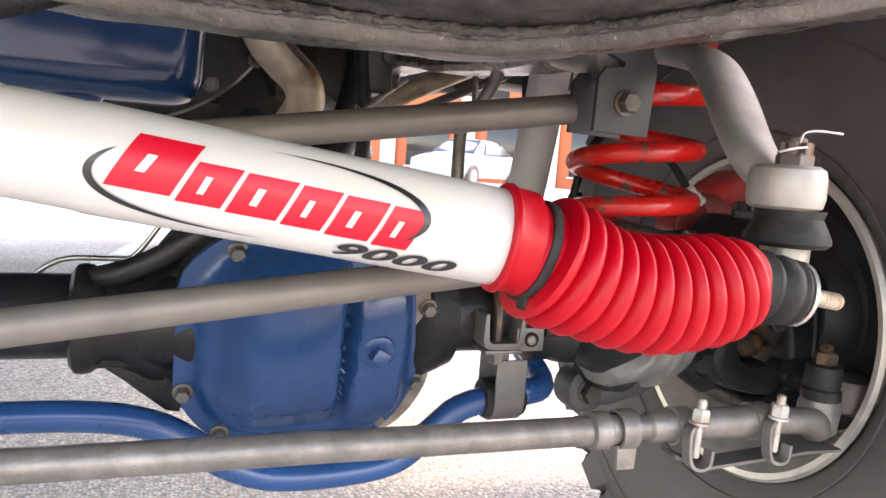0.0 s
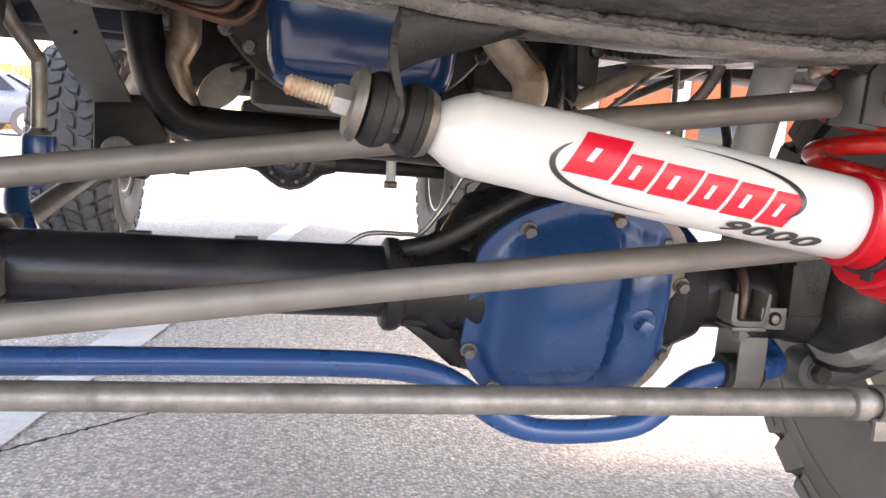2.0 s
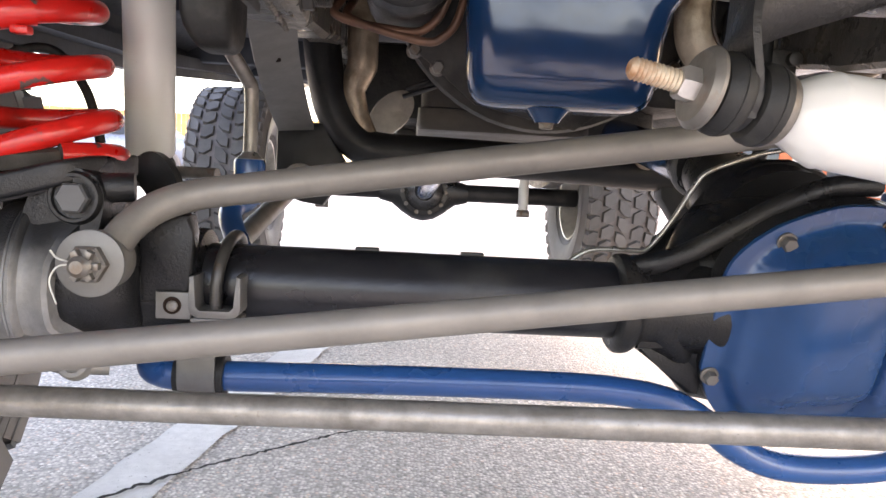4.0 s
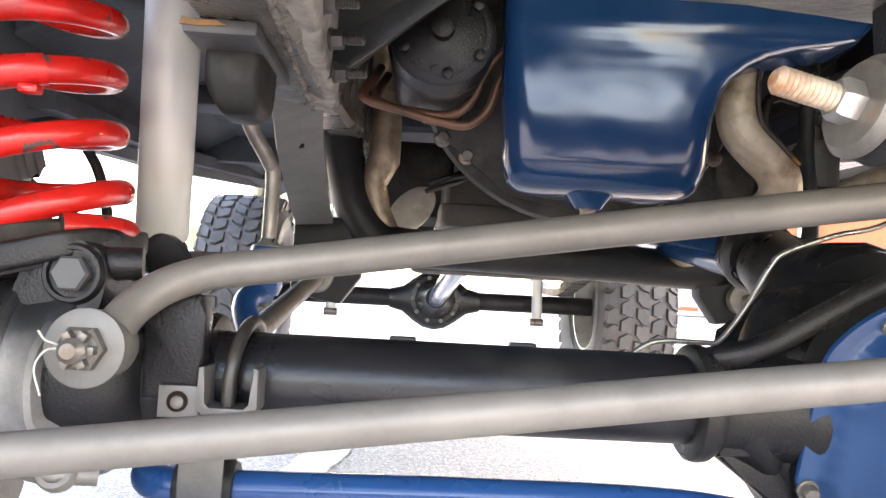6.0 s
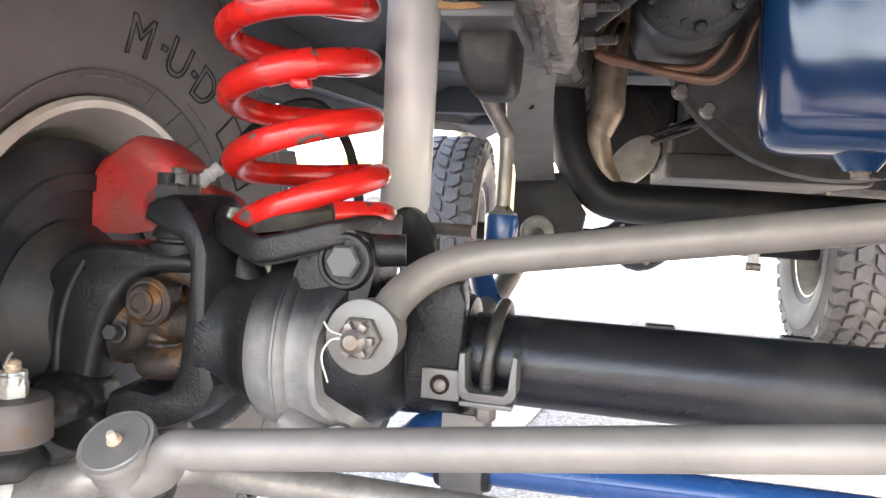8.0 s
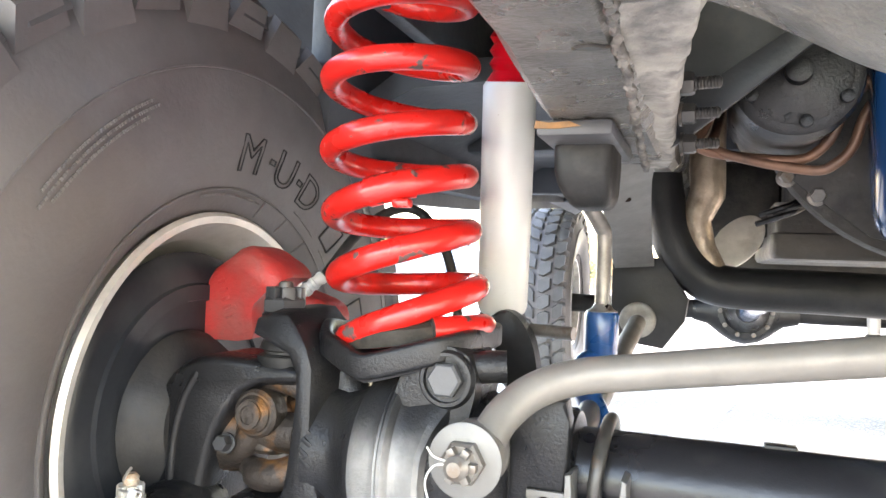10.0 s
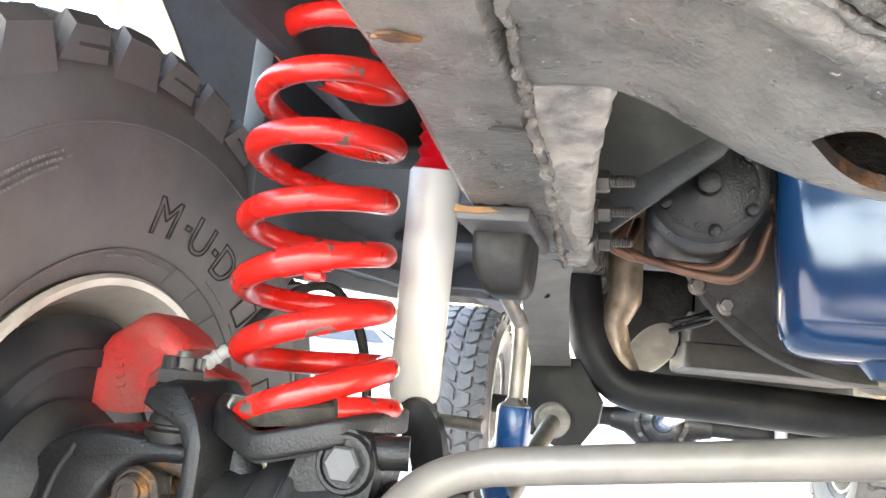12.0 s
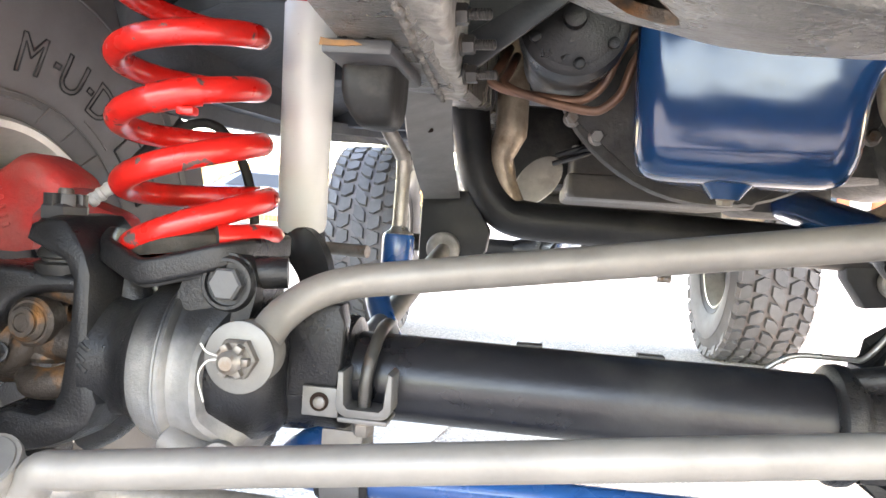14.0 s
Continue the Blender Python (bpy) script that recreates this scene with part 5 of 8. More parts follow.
# pitman arm
pit = thing("pitman_arm", "smooth bare cast pitman arm with a castle nut", "pitman arm", (0.46, -0.22, 0.60))
PE = V((0.4305, -0.336, 0.549))      # foot of its eye
b = B()
path = smooth_path([(0.440, -0.112, 0.679), (0.462, -0.132, 0.678), (0.478, -0.168, 0.669), (0.475, -0.202, 0.656), (0.465, -0.236, 0.630), (0.450, -0.270, 0.602), (0.436, -0.300, 0.582), (0.434, -0.318, 0.568)], 6)
half = [along(i / (len(path) - 1), (0, 0.2, 0.42, 0.7, 1.0), (0.013, 0.016, 0.0235, 0.0215, 0.016)) for i in range(len(path))]
sweep(b, path, [[(w * math.copysign(abs(math.cos(2 * math.pi * k / 24)) ** 0.8, math.cos(2 * math.pi * k / 24)), 0.0115 * math.sin(2 * math.pi * k / 24)) for k in range(24)] for w in half], (0, -0.7, 0.7))
part("arm", b, BRIGHT, pit)
b = B()
lathe(b, PE, (0, 0, 1), [(0, 0.0195), (0.002, 0.0222), (0.008, 0.0234), (0.020, 0.0230), (0.025, 0.0218), (0.0275, 0.018)], 36)
part("eye", b, BRIGHT, pit)
b = B()
hexhead(b, PE + V((0.004, 0, 0.0265)), (0, 0, 1), 0.020, 0.009)
lathe(b, PE + V((0.004, 0, 0.035)), (0, 0, 1), [(0, 0.0062), (0.009, 0.0062), (0.0105, 0.004)], 14)
nut = part("castle_nut", b, RUST2, pit)
for k in range(6):
    b = B()
    a = radians(60 * k + 30)
    box(b, PE + V((0.004 + 0.0075 * math.cos(a), 0.0075 * math.sin(a), 0.038)), (0.005, 0.005, 0.008), Matrix.Rotation(a, 3, "Z"), 0.0006)
    part("prong", b, RUST2, nut)
b = B()
tube(b, smooth_path([PE + V((-0.026, -0.016, 0.034)), PE + V((-0.012, -0.014, 0.037)), PE + V((0.004, -0.009, 0.039))], 5), 0.00075, 8)
tube(b, smooth_path([PE + V((-0.006, -0.012, 0.041)), PE + V((-0.003, -0.012, 0.047)), PE + V((0.006, -0.013, 0.049)), PE + V((0.022, -0.017, 0.0485))], 5), 0.00075, 8)
part("cotter_pin", b, ZINC, nut)
b = B()
lathe(b, (0.436, -0.128, 0.672), (-0.15, 0.95, 0.25), [(-0.012, 0.014), (0.0, 0.026), (0.03, 0.028), (0.08, 0.03)], 24)
part("sector_shaft", b, DULLBOLT, pit)

# track bar: eye on the axle, bent rod, bracket on the frame
track = thing("track_bar", "grey steel track bar bent at its axle end", "track bar", (0, -0.12, 0.5))
EY = V((-0.450, -0.118, 0.437))
b = B()
tube(b, smooth_path([EY + V((0.010, 0.014, 0.012)), (-0.433, -0.090, 0.464), (-0.416, -0.074, 0.480), (-0.388, -0.062, 0.4910), (-0.34, -0.060, 0.4995), (-0.1, -0.0763, 0.5383), (0.15, -0.0941, 0.5786), (0.40, -0.1120, 0.6190)], 6), 0.0134, 22)
part("rod", b, STEEL, track)
b = B()
lathe(b, EY + V((0, 0.03, 0)), (0, -1, 0.04), [(0, 0.021), (0.006, 0.024), (0.03, 0.024), (0.034, 0.021)], 32)
part("eye", b, STEEL, track)
b = B()
lathe(b, EY + V((0, -0.003, 0)), (0, -1, 0.04), [(0, 0.0262), (0.003, 0.0262), (0.0035, 0.025)], 36)
part("washer", b, PLATE, track, "large flat steel washer")
b = B()
hexhead(b, EY + V((0, -0.0065, 0)), (0, -1, 0.04), 0.027, 0.009)
tnut = part("castle_nut", b, DULLBOLT, track)
for k in range(6):
    a = radians(60 * k)
    b = B()
    box(b, EY + V((0.0098 * math.cos(a), -0.0185, 0.0098 * math.sin(a))), (0.0062, 0.007, 0.0055), Matrix.Rotation(-a, 3, "Y"), 0.0007)
    part("prong", b, DULLBOLT, tnut)
b = B()
threads(b, EY + V((0, -0.015, -0.0005)), (0, -1, 0.04), 0.0083, 0.012, 6)
part("stud", b, DULLBOLT, track)
b = B()
tube(b, smooth_path([EY + V((-0.008, -0.021, 0.001)), EY + V((-0.016, -0.024, -0.001)), EY + V((-0.0205, -0.026, -0.012)), EY + V((-0.014, -0.029, -0.028))], 6), 0.00075, 8)
tube(b, smooth_path([EY + V((-0.008, -0.021, 0.003)), EY + V((-0.016, -0.024, 0.006)), EY + V((-0.02, -0.026, 0.012))], 5), 0.00075, 8)
part("cotter_pin", b, LIGHTNUT, track)
b = B()
tube(b, smooth_path([EY + V((0, 0.026, 0)), EY + V((0.0, 0.05, 0.0)), EY + V((0.0, 0.09, -0.015))], 4), 0.016, 12)
part("stud_boss", b, BLACKCAST, track)

tb = thing("track_bar_bracket", "dark grey plate bracket holding the track bar to the frame", "bracket", (0.43, -0.14, 0.66))
o = [(-0.030, -0.024), (0.027, -0.027), (0.030, 0.03), (0.024, 0.09), (0.002, 0.09), (0.0, 0.052), (-0.004, 0.046), (-0.018, 0.046), (-0.020, 0.040), (-0.002, 0.036), (-0.004, 0.030), (-0.022, 0.030), (-0.029, 0.022)]
b = B()
prism(b, o, (0.430, -0.146, 0.624), (1, 0.05, 0.03), (0, 0, 1), 0.005, 0.001)
part("front_plate", b, BRKT, tb)
b = B()
prism(b, o, (0.434, -0.098, 0.624), (1, 0.05, 0.03), (0, 0, 1), 0.005, 0.001)
part("rear_plate", b, BRKT, tb)
b = B()
hexhead(b, (0.430, -0.151, 0.625), (0, -1, 0), 0.0165, 0.009, 0.0115)
part("bolt", b, DULLBOLT, tb)
b = B()
lathe(b, (0.488, 0.022, 0.6742), (-0.55, -1, 0), [(-0.04, 0.0108), (0.006, 0.0108), (0.009, 0.0100), (0.0095, 0.0075)], 20)
part("sleeve_end", b, EXH, tb)

# ---- steering damper ----
S0, S1 = V((-0.018, -0.326, 0.5595)), V((0.234, -0.352, 0.525))
sa, ss, su = basis(S1 - S0)
sn = -ss if ss.y > 0 else ss       # towards the front
L = (S1 - S0).length
RB = 0.0252
damper = thing("steering_damper", "white steering damper with red bellows boot and red lettering", "steering damper", S0)
b = B()
lathe(b, S0, sa, [(-0.011, 0.0100), (-0.008, 0.0130), (-0.004, 0.0152), (0.000, 0.0175), (0.004, 0.0197), (0.008, 0.0216), (0.012, 0.0232), (0.0145, 0.0241), (0.016, 0.0240), (0.018, 0.0236), (0.021, 0.0240), (0.05, 0.0244), (0.056, RB), (L - 0.002, RB), (L, RB - 0.001)], 56)
for vert in b.verts:
    if (vert.co - S0).dot(sa) < 0.017:
        vert.co += (vert.co - S0).normalized() * 0.0011 * noise.noise(vert.co * 120)
body = part("body", b, WHITE, damper, "white enamelled cylinder")
b = B()
lathe(b, S0, sa, [(-0.016, 0.006), (-0.012, 0.0125), (-0.006, 0.014), (-0.003, 0.0115)], 20)
part("neck_weld", b, mat("scorched_weld", (0.35, 0.32, 0.27), 0.6, 0.3, var=0.5, scale=120, spots=((0.04, 0.035, 0.03), 0.12, 130, 0.7)), damper)


CHIP = mat("bare_dark_metal", (0.05, 0.042, 0.036), 0.6, 0.3, var=0.4, scale=300)
for off, v0, v1, rr in ((-0.0075, 0.42, 0.66, 0.0132), (-0.0065, 0.16, 0.44, 0.0138), (-0.0040, 0.20, 0.34, 0.0152), (-0.0055, 0.50, 0.60, 0.0144)):
    b = B()
    tube(b, [S0 + sa * (off + 0.0006 * math.sin(9 * k)) + (sn * math.cos(v0 + (v1 - v0) * k / 5) + su * math.sin(v0 + (v1 - v0) * k / 5)) * rr for k in range(6)], [0.0004, 0.0010, 0.0013, 0.0009, 0.0012, 0.0004], 6)
    part("paint_chip", b, CHIP, body)


def on_body(u, v, lift=0.0005):
    """u: share of the body's length; v: arc in radii from the line that faces forward, upwards."""
    return S0 + sa * (u * L) + (sn * math.cos(v) + su * math.sin(v)) * (RB + lift)


def decal(name, outline, material, parent, steps=10):
    """A thin film on the cylinder: a four-sided outline (u, v), cut fine so that it follows the curve."""
    b = B()
    q = outline
    grid = []
    for j in range(steps + 1):
        t = j / steps
        l = (q[0][0] + (q[3][0] - q[0][0]) * t, q[0][1] + (q[3][1] - q[0][1]) * t)
        r = (q[1][0] + (q[2][0] - q[1][0]) * t, q[1][1] + (q[2][1] - q[1][1]) * t)
        grid.append([b.verts.new(on_body(l[0] + (r[0] - l[0]) * s / 4, l[1] + (r[1] - l[1]) * s / 4)) for s in range(5)])
    for g0, g1 in zip(grid, grid[1:]):
        for s in range(4):
            b.faces.new((g0[s], g0[s + 1], g1[s + 1], g1[s]))
    return part(name, b, material, parent)


# red emblem: six slanted blocks with a light slot in each, the first one taller
u0, widths = 0.257, (0.112, 0.082, 0.094, 0.078, 0.086, 0.074)
for i, w in enumerate(widths):
    lo, hi = (-0.34, 0.64) if i == 0 else (-0.36 - 0.038 * i, 0.36 - 0.022 * i)
    sl = 0.042 if i == 0 else 0.030
    g = 0.008
    decal("emblem_block", [(u0, lo), (u0 + w - g, lo), (u0 + w - g + sl, hi), (u0 + sl, hi)], LOGORED, body)
    mid = (lo + hi) / 2
    b = B()
    q = [(u0 + w * 0.40, mid - 0.17), (u0 + w * 0.54, mid - 0.17), (u0 + w * 0.54 + sl * 0.4, mid + 0.14), (u0 + w * 0.40 + sl * 0.4, mid + 0.14)]
    vs = [b.verts.new(on_body(x, y, 0.0009)) for x, y in q]
    b.faces.new(vs)
    part("emblem_slot", b, WHITE, body)
    u0 += w
# two black swooshes that make an open oval
def swoosh(a0, a1, wmax):
    b = B()
    rows = []
    n = 40
    for k in range(n + 1):
        t = k / n
        a = radians(a0 + (a1 - a0) * t)
        cu, cv = 0.517 + 0.285 * math.cos(a), -0.03 + 0.86 * math.sin(a) + 0.10 * math.cos(a)
        w = wmax * math.sin(math.pi * min(1, t * 1.0)) ** 0.8 * (1.25 - t)
        ru, rv = math.cos(a), math.sin(a)
        rows.append([b.verts.new(on_body(cu + ru * w * 0.10, cv + rv * w, 0.0007)), b.verts.new(on_body(cu - ru * w * 0.10, cv - rv * w, 0.0007))])
    for r0, r1 in zip(rows, rows[1:]):
        b.faces.new((r0[0], r0[1], r1[1], r1[0]))
    part("swoosh", b, LOGOBLACK, body)


swoosh(150, 272, 0.085)
swoosh(-30, 92, 0.085)


def lettering(text, width, height, bold=0.0):
    """A text as a flat mesh in a box of the given size, about its middle; the vertices and faces."""
    cu = bpy.data.curves.new("text", "FONT")
    cu.body, cu.align_x, cu.align_y = text, "CENTER", "CENTER"
    cu.resolution_u = 4
    cu.offset = bold
    ob = bpy.data.objects.new("text", cu)
    scene.collection.objects.link(ob)
    dg = bpy.context.evaluated_depsgraph_get()
    me = bpy.data.meshes.new_from_object(ob.evaluated_get(dg))
    bpy.data.objects.remove(ob)
    vs = [v.co.copy() for v in me.vertices]
    fs = [tuple(p.vertices) for p in me.polygons]
    x0, x1 = min(v.x for v in vs), max(v.x for v in vs)
    y0, y1 = min(v.y for v in vs), max(v.y for v in vs)
    return [((v.x - (x0 + x1) / 2) / (x1 - x0) * width, (v.y - (y0 + y1) / 2) / (y1 - y0) * height) for v in vs], fs


for i, ch in enumerate("9000"):
    vs, fs = lettering(ch, 0.235, 1.0, 0.035)
    b = B()
    bv = [b.verts.new(on_body(0.762 + (x - 0.375 + 0.25 * i + 0.14 * y) * 0.23, -0.79 + y * 0.38, 0.0008)) for x, y in vs]
    for f in fs:
        b.faces.new([bv[k] for k in f])
    part("numeral", b, LOGOBLACK, body, "bold black numeral of 9000")

# boot: ribbed bellows that sags a little
S2 = V((0.386, -0.354, 0.5045))
bd = S2 - S1
b = B()
path, rr = [], []
N = 13
for k in range(N * 8 + 1):
    t = k / (N * 8)
    sag = 0.0165 * math.sin(math.pi * min(1.0, t * 1.02)) ** 1.0
    path.append(S1 + bd * t + V((0, 0, -sag)) + sa * 0.002)
    env = along(t, (0.0, 0.10, 0.16, 0.34, 0.60, 0.86, 0.97, 1.0), (0.034, 0.0345, 0.0355, 0.0328, 0.0342, 0.0330, 0.0275, 0.0245))
    ph = abs(math.sin(math.pi * N * t))
    rr.append(env * (0.815 + 0.195 * ph ** 0.75) if 0.10 < t < 0.985 else (0.0245 if t < 0.04 else (0.0258 if t < 0.10 else 0.0225)))
tube(b, path, rr, 48)
part("boot", b, REDRUB, damper, "bright red ribbed rubber boot")
b = B()
lathe(b, S1 - sa * 0.006, sa, [(-0.002, RB + 0.0006), (-0.001, RB + 0.0032), (0.001, RB + 0.0036), (0.003, RB + 0.0020), (0.012, RB + 0.0016), (0.0155, RB + 0.0012), (0.017, RB - 0.002)], 48)
part("boot_cuff", b, REDRUB, damper)
b = B()
ka = 7
za = (path[ka + 2] - path[ka - 2]).normalized().lerp(sa, 0.5).normalized()
zp = path[ka] + za * 0.001
lathe(b, zp - za * 0.0025, za, [(0, 0.0250), (0, 0.0272), (0.001, 0.0277), (0.004, 0.0277), (0.005, 0.0272), (0.005, 0.0250)], 48, True)
box(b, zp + sn * 0.010 - su * 0.0262, (0.009, 0.009, 0.007), None, 0.001)
part("cable_tie", b, MATT, damper, "black cable tie with its lock")
# far end: rubber bushings, washer, threaded stud
b = B()
lathe(b, S2 - sa * 0.005, sa, [(0, 0.019), (0.003, 0.0218), (0.007, 0.0225), (0.010, 0.0205), (0.013, 0.0210), (0.017, 0.0222), (0.021, 0.0200), (0.023, 0.0185), (0.026, 0.0205), (0.030, 0.0214), (0.034, 0.0208), (0.036, 0.0196), (0.039, 0.0204), (0.042, 0.0190), (0.044, 0.0165)], 36)
part("end_bushing", b, RUBBER, damper)
b = B()
lathe(b, S2 + sa * 0.038, sa, [(0, 0.0195), (0.002, 0.0202), (0.0035, 0.0185), (0.004, 0.012)], 32)
part("end_washer", b, ZINC, damper)
b = B()
threads(b, S2 + sa * 0.040, sa, 0.0055, 0.033, 12)
part("end_stud", b, BRASSY, damper)
b = B()
tube(b, smooth_path([S2 + sa * 0.012 + V((0, 0.0, 0.0)), (0.425, -0.345, 0.506), (0.434, -0.338, 0.508)], 5), 0.012, 14)
part("end_mount", b, BRKT, damper)
# near end: bushings on both sides of the bracket ear, washer, nut, stud
na = (V((-0.103, -0.336, 0.576)) - S0).normalized()
N0 = S0 + na * 0.006
b = B()
lathe(b, N0, na, [(0, 0.012), (0.002, 0.0175), (0.006, 0.0195), (0.0075, 0.0195)], 32)
part("washer", b, DULLBOLT, damper)
b = B()
lathe(b, N0 + na * 0.043, na, [(0, 0.0205), (0.002, 0.0208), (0.0055, 0.0175), (0.006, 0.01)], 32)
part("washer", b, DULLBOLT, damper)
for d in (0.003, 0.024):
    b = B()
    lathe(b, N0 + na * d, na, [(0, 0.0150), (0.002, 0.0185), (0.006, 0.0203), (0.0085, 0.0208), (0.009, 0.0203), (0.0095, 0.0208), (0.013, 0.0203), (0.0165, 0.0182), (0.018, 0.0140)], 36)
    part("bushing", b, RUBBER, damper, "cracked black rubber bushing")
b = B()
hexhead(b, N0 + na * 0.047, na, 0.0155, 0.011)
part("nut", b, ZINC, damper)
b = B()
threads(b, N0 + na * 0.055, na, 0.0058, 0.027, 12)
part("stud", b, BRASSY, damper)

# its bracket: a pressed ear that hangs from the crossmember
ear = thing("damper_bracket", "black pressed bracket hanging from the crossmember", "bracket", (-0.03, -0.32, 0.625))
EC = N0 + na * 0.0235
b = B()
lathe(b, EC - na * 0.002, na, [(0, 0.0160), (0.0045, 0.0160)], 28)
part("ear_ring", b, BLACKP, ear)
# a sheet wedge that flares from the ear up to the beam
b = B()
cols = []
for k in range(13):
    t = k / 12
    top = V((-0.047 + 0.083 * t, -0.340 + 0.012 * t, 0.630 - 0.008 * t))
    low = V((-0.050 + 0.083 * t ** 1.1, -0.332, 0.579 + 0.040 * t ** 0.55 - 0.004 * math.sin(math.pi * t)))
    col = []
    for q in range(7):
        u = q / 6
        p = low.lerp(top, u) + V((0, -0.010 * math.sin(math.pi * u * 0.9) * (1 - 0.5 * t), 0))
        col.append((p, p + V((0.0, 0.004, 0.001))))
    cols.append([b.verts.new(p) for p, _ in col] + [b.verts.new(q) for _, q in col[::-1]])
for r0, r1 in zip(cols, cols[1:]):
    n = len(r0)
    for k in range(n):
        b.faces.new((r0[k], r0[(k + 1) % n], r1[(k + 1) % n], r1[k]))
b.faces.new(cols[0])
b.faces.new(cols[-1][::-1])
sweep(b, smooth_path([EC + V((0, 0, -0.010)), EC + V((0.001, 0, 0.008)), V((-0.050, -0.330, 0.592)), V((-0.046, -0.325, 0.612)), V((-0.042, -0.320, 0.634))], 4), [[(-0.014 - 0.0006 * i, -0.002), (0.014 + 0.0006 * i, -0.002), (0.014 + 0.0006 * i, 0.002), (-0.014 - 0.0006 * i, 0.002)] for i in range(17)], (1, 0, 0.3))
part("sheet", b, BLACKCAST, ear, "black bent sheet wedge")


# ---- wheels ----
def wheel_thing(text=True):
    """A wheel about the x axis with its inner side towards +x, hub at the origin."""
    w = thing("wheel", "mud tyre with chunky tread on a dull alloy rim", "wheel", (0, 0, 0), "wheels of the truck")
    R = 0.435
    b = B()
    prof = [(0.115, 0.196), (0.128, 0.206), (0.148, 0.235), (0.160, 0.27), (0.166, 0.30), (0.164, 0.335), (0.1635, 0.339), (0.160, 0.345), (0.152, 0.375), (0.142, 0.402), (0.12, 0.416), (0.06, 0.420)]
    full = prof + [(-x, r) for x, r in prof[::-1]]
    lathe(b, (0, 0, 0), (1, 0, 0), full, 96, True)
    tyre = part("tyre", b, TYRE, w)
    # tread blocks in five staggered rows, side lugs reaching down the shoulder
    b = B()
    n = 38
    for k in range(n):
        for row, (x, wd) in enumerate(((-0.128, 0.05), (-0.066, 0.052), (0.0, 0.052), (0.066, 0.052), (0.128, 0.05))):
            a = 2 * math.pi * (k + (0.5 if row % 2 else 0.0)) / n
            da = 2 * math.pi / n * 0.41
            sk = (0.25, -0.2, 0.2, -0.2, -0.25)[row] * da
            quad = [(-0.5, -1), (0.1, -1.1), (0.5, -0.6), (0.5, 0.9), (-0.1, 1.1), (-0.5, 0.6)]
            top, bot = [], []
            for qx, qa in quad:
                aa = a + da * qa + sk * qx * 4
                xx = x + wd * qx
                drop = 0.012 * max(0, (abs(xx) - 0.10) / 0.05)
                for lst, r, g in ((top, R - drop, 0.92), (bot, 0.412 - drop, 1.06)):
                    lst.append(b.verts.new((x + (xx - x) * g, -(r) * math.sin(a + (aa - a) * g), r * math.cos(a + (aa - a) * g))))
            m = len(quad)
            b.faces.new(top)
            for i in range(m):
                b.faces.new((bot[i], bot[(i + 1) % m], top[(i + 1) % m], top[i]))
    part("tread", b, TREAD, tyre, "worn grey staggered tread blocks")
    # shoulder lugs, flush with the sidewall at their feet, sloping on one flank
    for k in range(n):
        for side in (-1, 1):
            b = B()
            a = 2 * math.pi * k / n
            da = 2 * math.pi / n * (0.41 if k % 2 else 0.38)
            foot, fx = (0.378, 0.1510) if k % 2 else (0.388, 0.1485)
            pts = []
            for sg in (-1, 1):
                for r, x, wide in ((R - 0.006, 0.146, 0.55), (0.416, 0.1585, 0.70), (foot, fx, 1.20), (foot, 0.140, 1.20), (0.405, 0.13, 1.15)):
                    aa = a + sg * da * (wide if sg > 0 else 0.5 * wide + 0.52)
                    pts.append(b.verts.new((side * x, -r * math.sin(aa), r * math.cos(aa))))
            for i in range(5):
                b.faces.new((pts[i], pts[(i + 1) % 5], pts[5 + (i + 1) % 5], pts[5 + i]))
            b.faces.new(pts[:5])
            b.faces.new(pts[5:][::-1])
            part("lug", b, TYRE, tyre)
    # moulded rings on the sidewall
    b = B()
    for r, x in ((0.339, 0.1632), (0.226, 0.1432)):
        lathe(b, (0, 0, 0), (1, 0, 0), [(x, r - 0.0012), (x + 0.0018, r - 0.0008), (x + 0.0018, r + 0.0008), (x - 0.001, r + 0.0012)], 96, True)
    part("moulded_ring", b, TYRE, tyre)
    for a in (14, 26, 38, 50, 62, 74):
        b = B()
        a = radians(a)
        tube(b, [(0.1295, 0.208 * math.sin(a), 0.208 * math.cos(a)), (0.1365, 0.217 * math.sin(a), 0.217 * math.cos(a)), (0.1428, 0.226 * math.sin(a), 0.226 * math.cos(a))], 0.0013, 6)
        part("moulded_rib", b, TYRE, tyre)
    if text:
        for i, ch in enumerate("M-U-D"):
            ang = radians((0.8, 9.0, 15.0, 21.7, 27.3)[i])
            vs, fs = lettering(ch, 0.034 if ch != "-" else 0.009, 0.036 if ch != "-" else 0.005)
            b = B()
            edges = {}
            for f in fs:
                for p, q in zip(f, f[1:] + f[:1]):
                    key = (min(p, q), max(p, q))
                    edges[key] = edges.get(key, 0) + 1
            def onwall(x, y, lift):
                r = 0.2625 + y
                a = ang + x / 0.2625
                return V((0.1575 + lift + (r - 0.2625) * (0.343 if r < 0.27 else 0.22), r * math.sin(a), r * math.cos(a)))
            for (p, q), cnt in edges.items():
                if cnt == 1:
                    tube(b, [onwall(*vs[p], 0.001), onwall(*vs[q], 0.001)], 0.0009, 5)
            part("raised_letter", b, RUBBER, tyre, "raised outline letter of the word M-U-D")
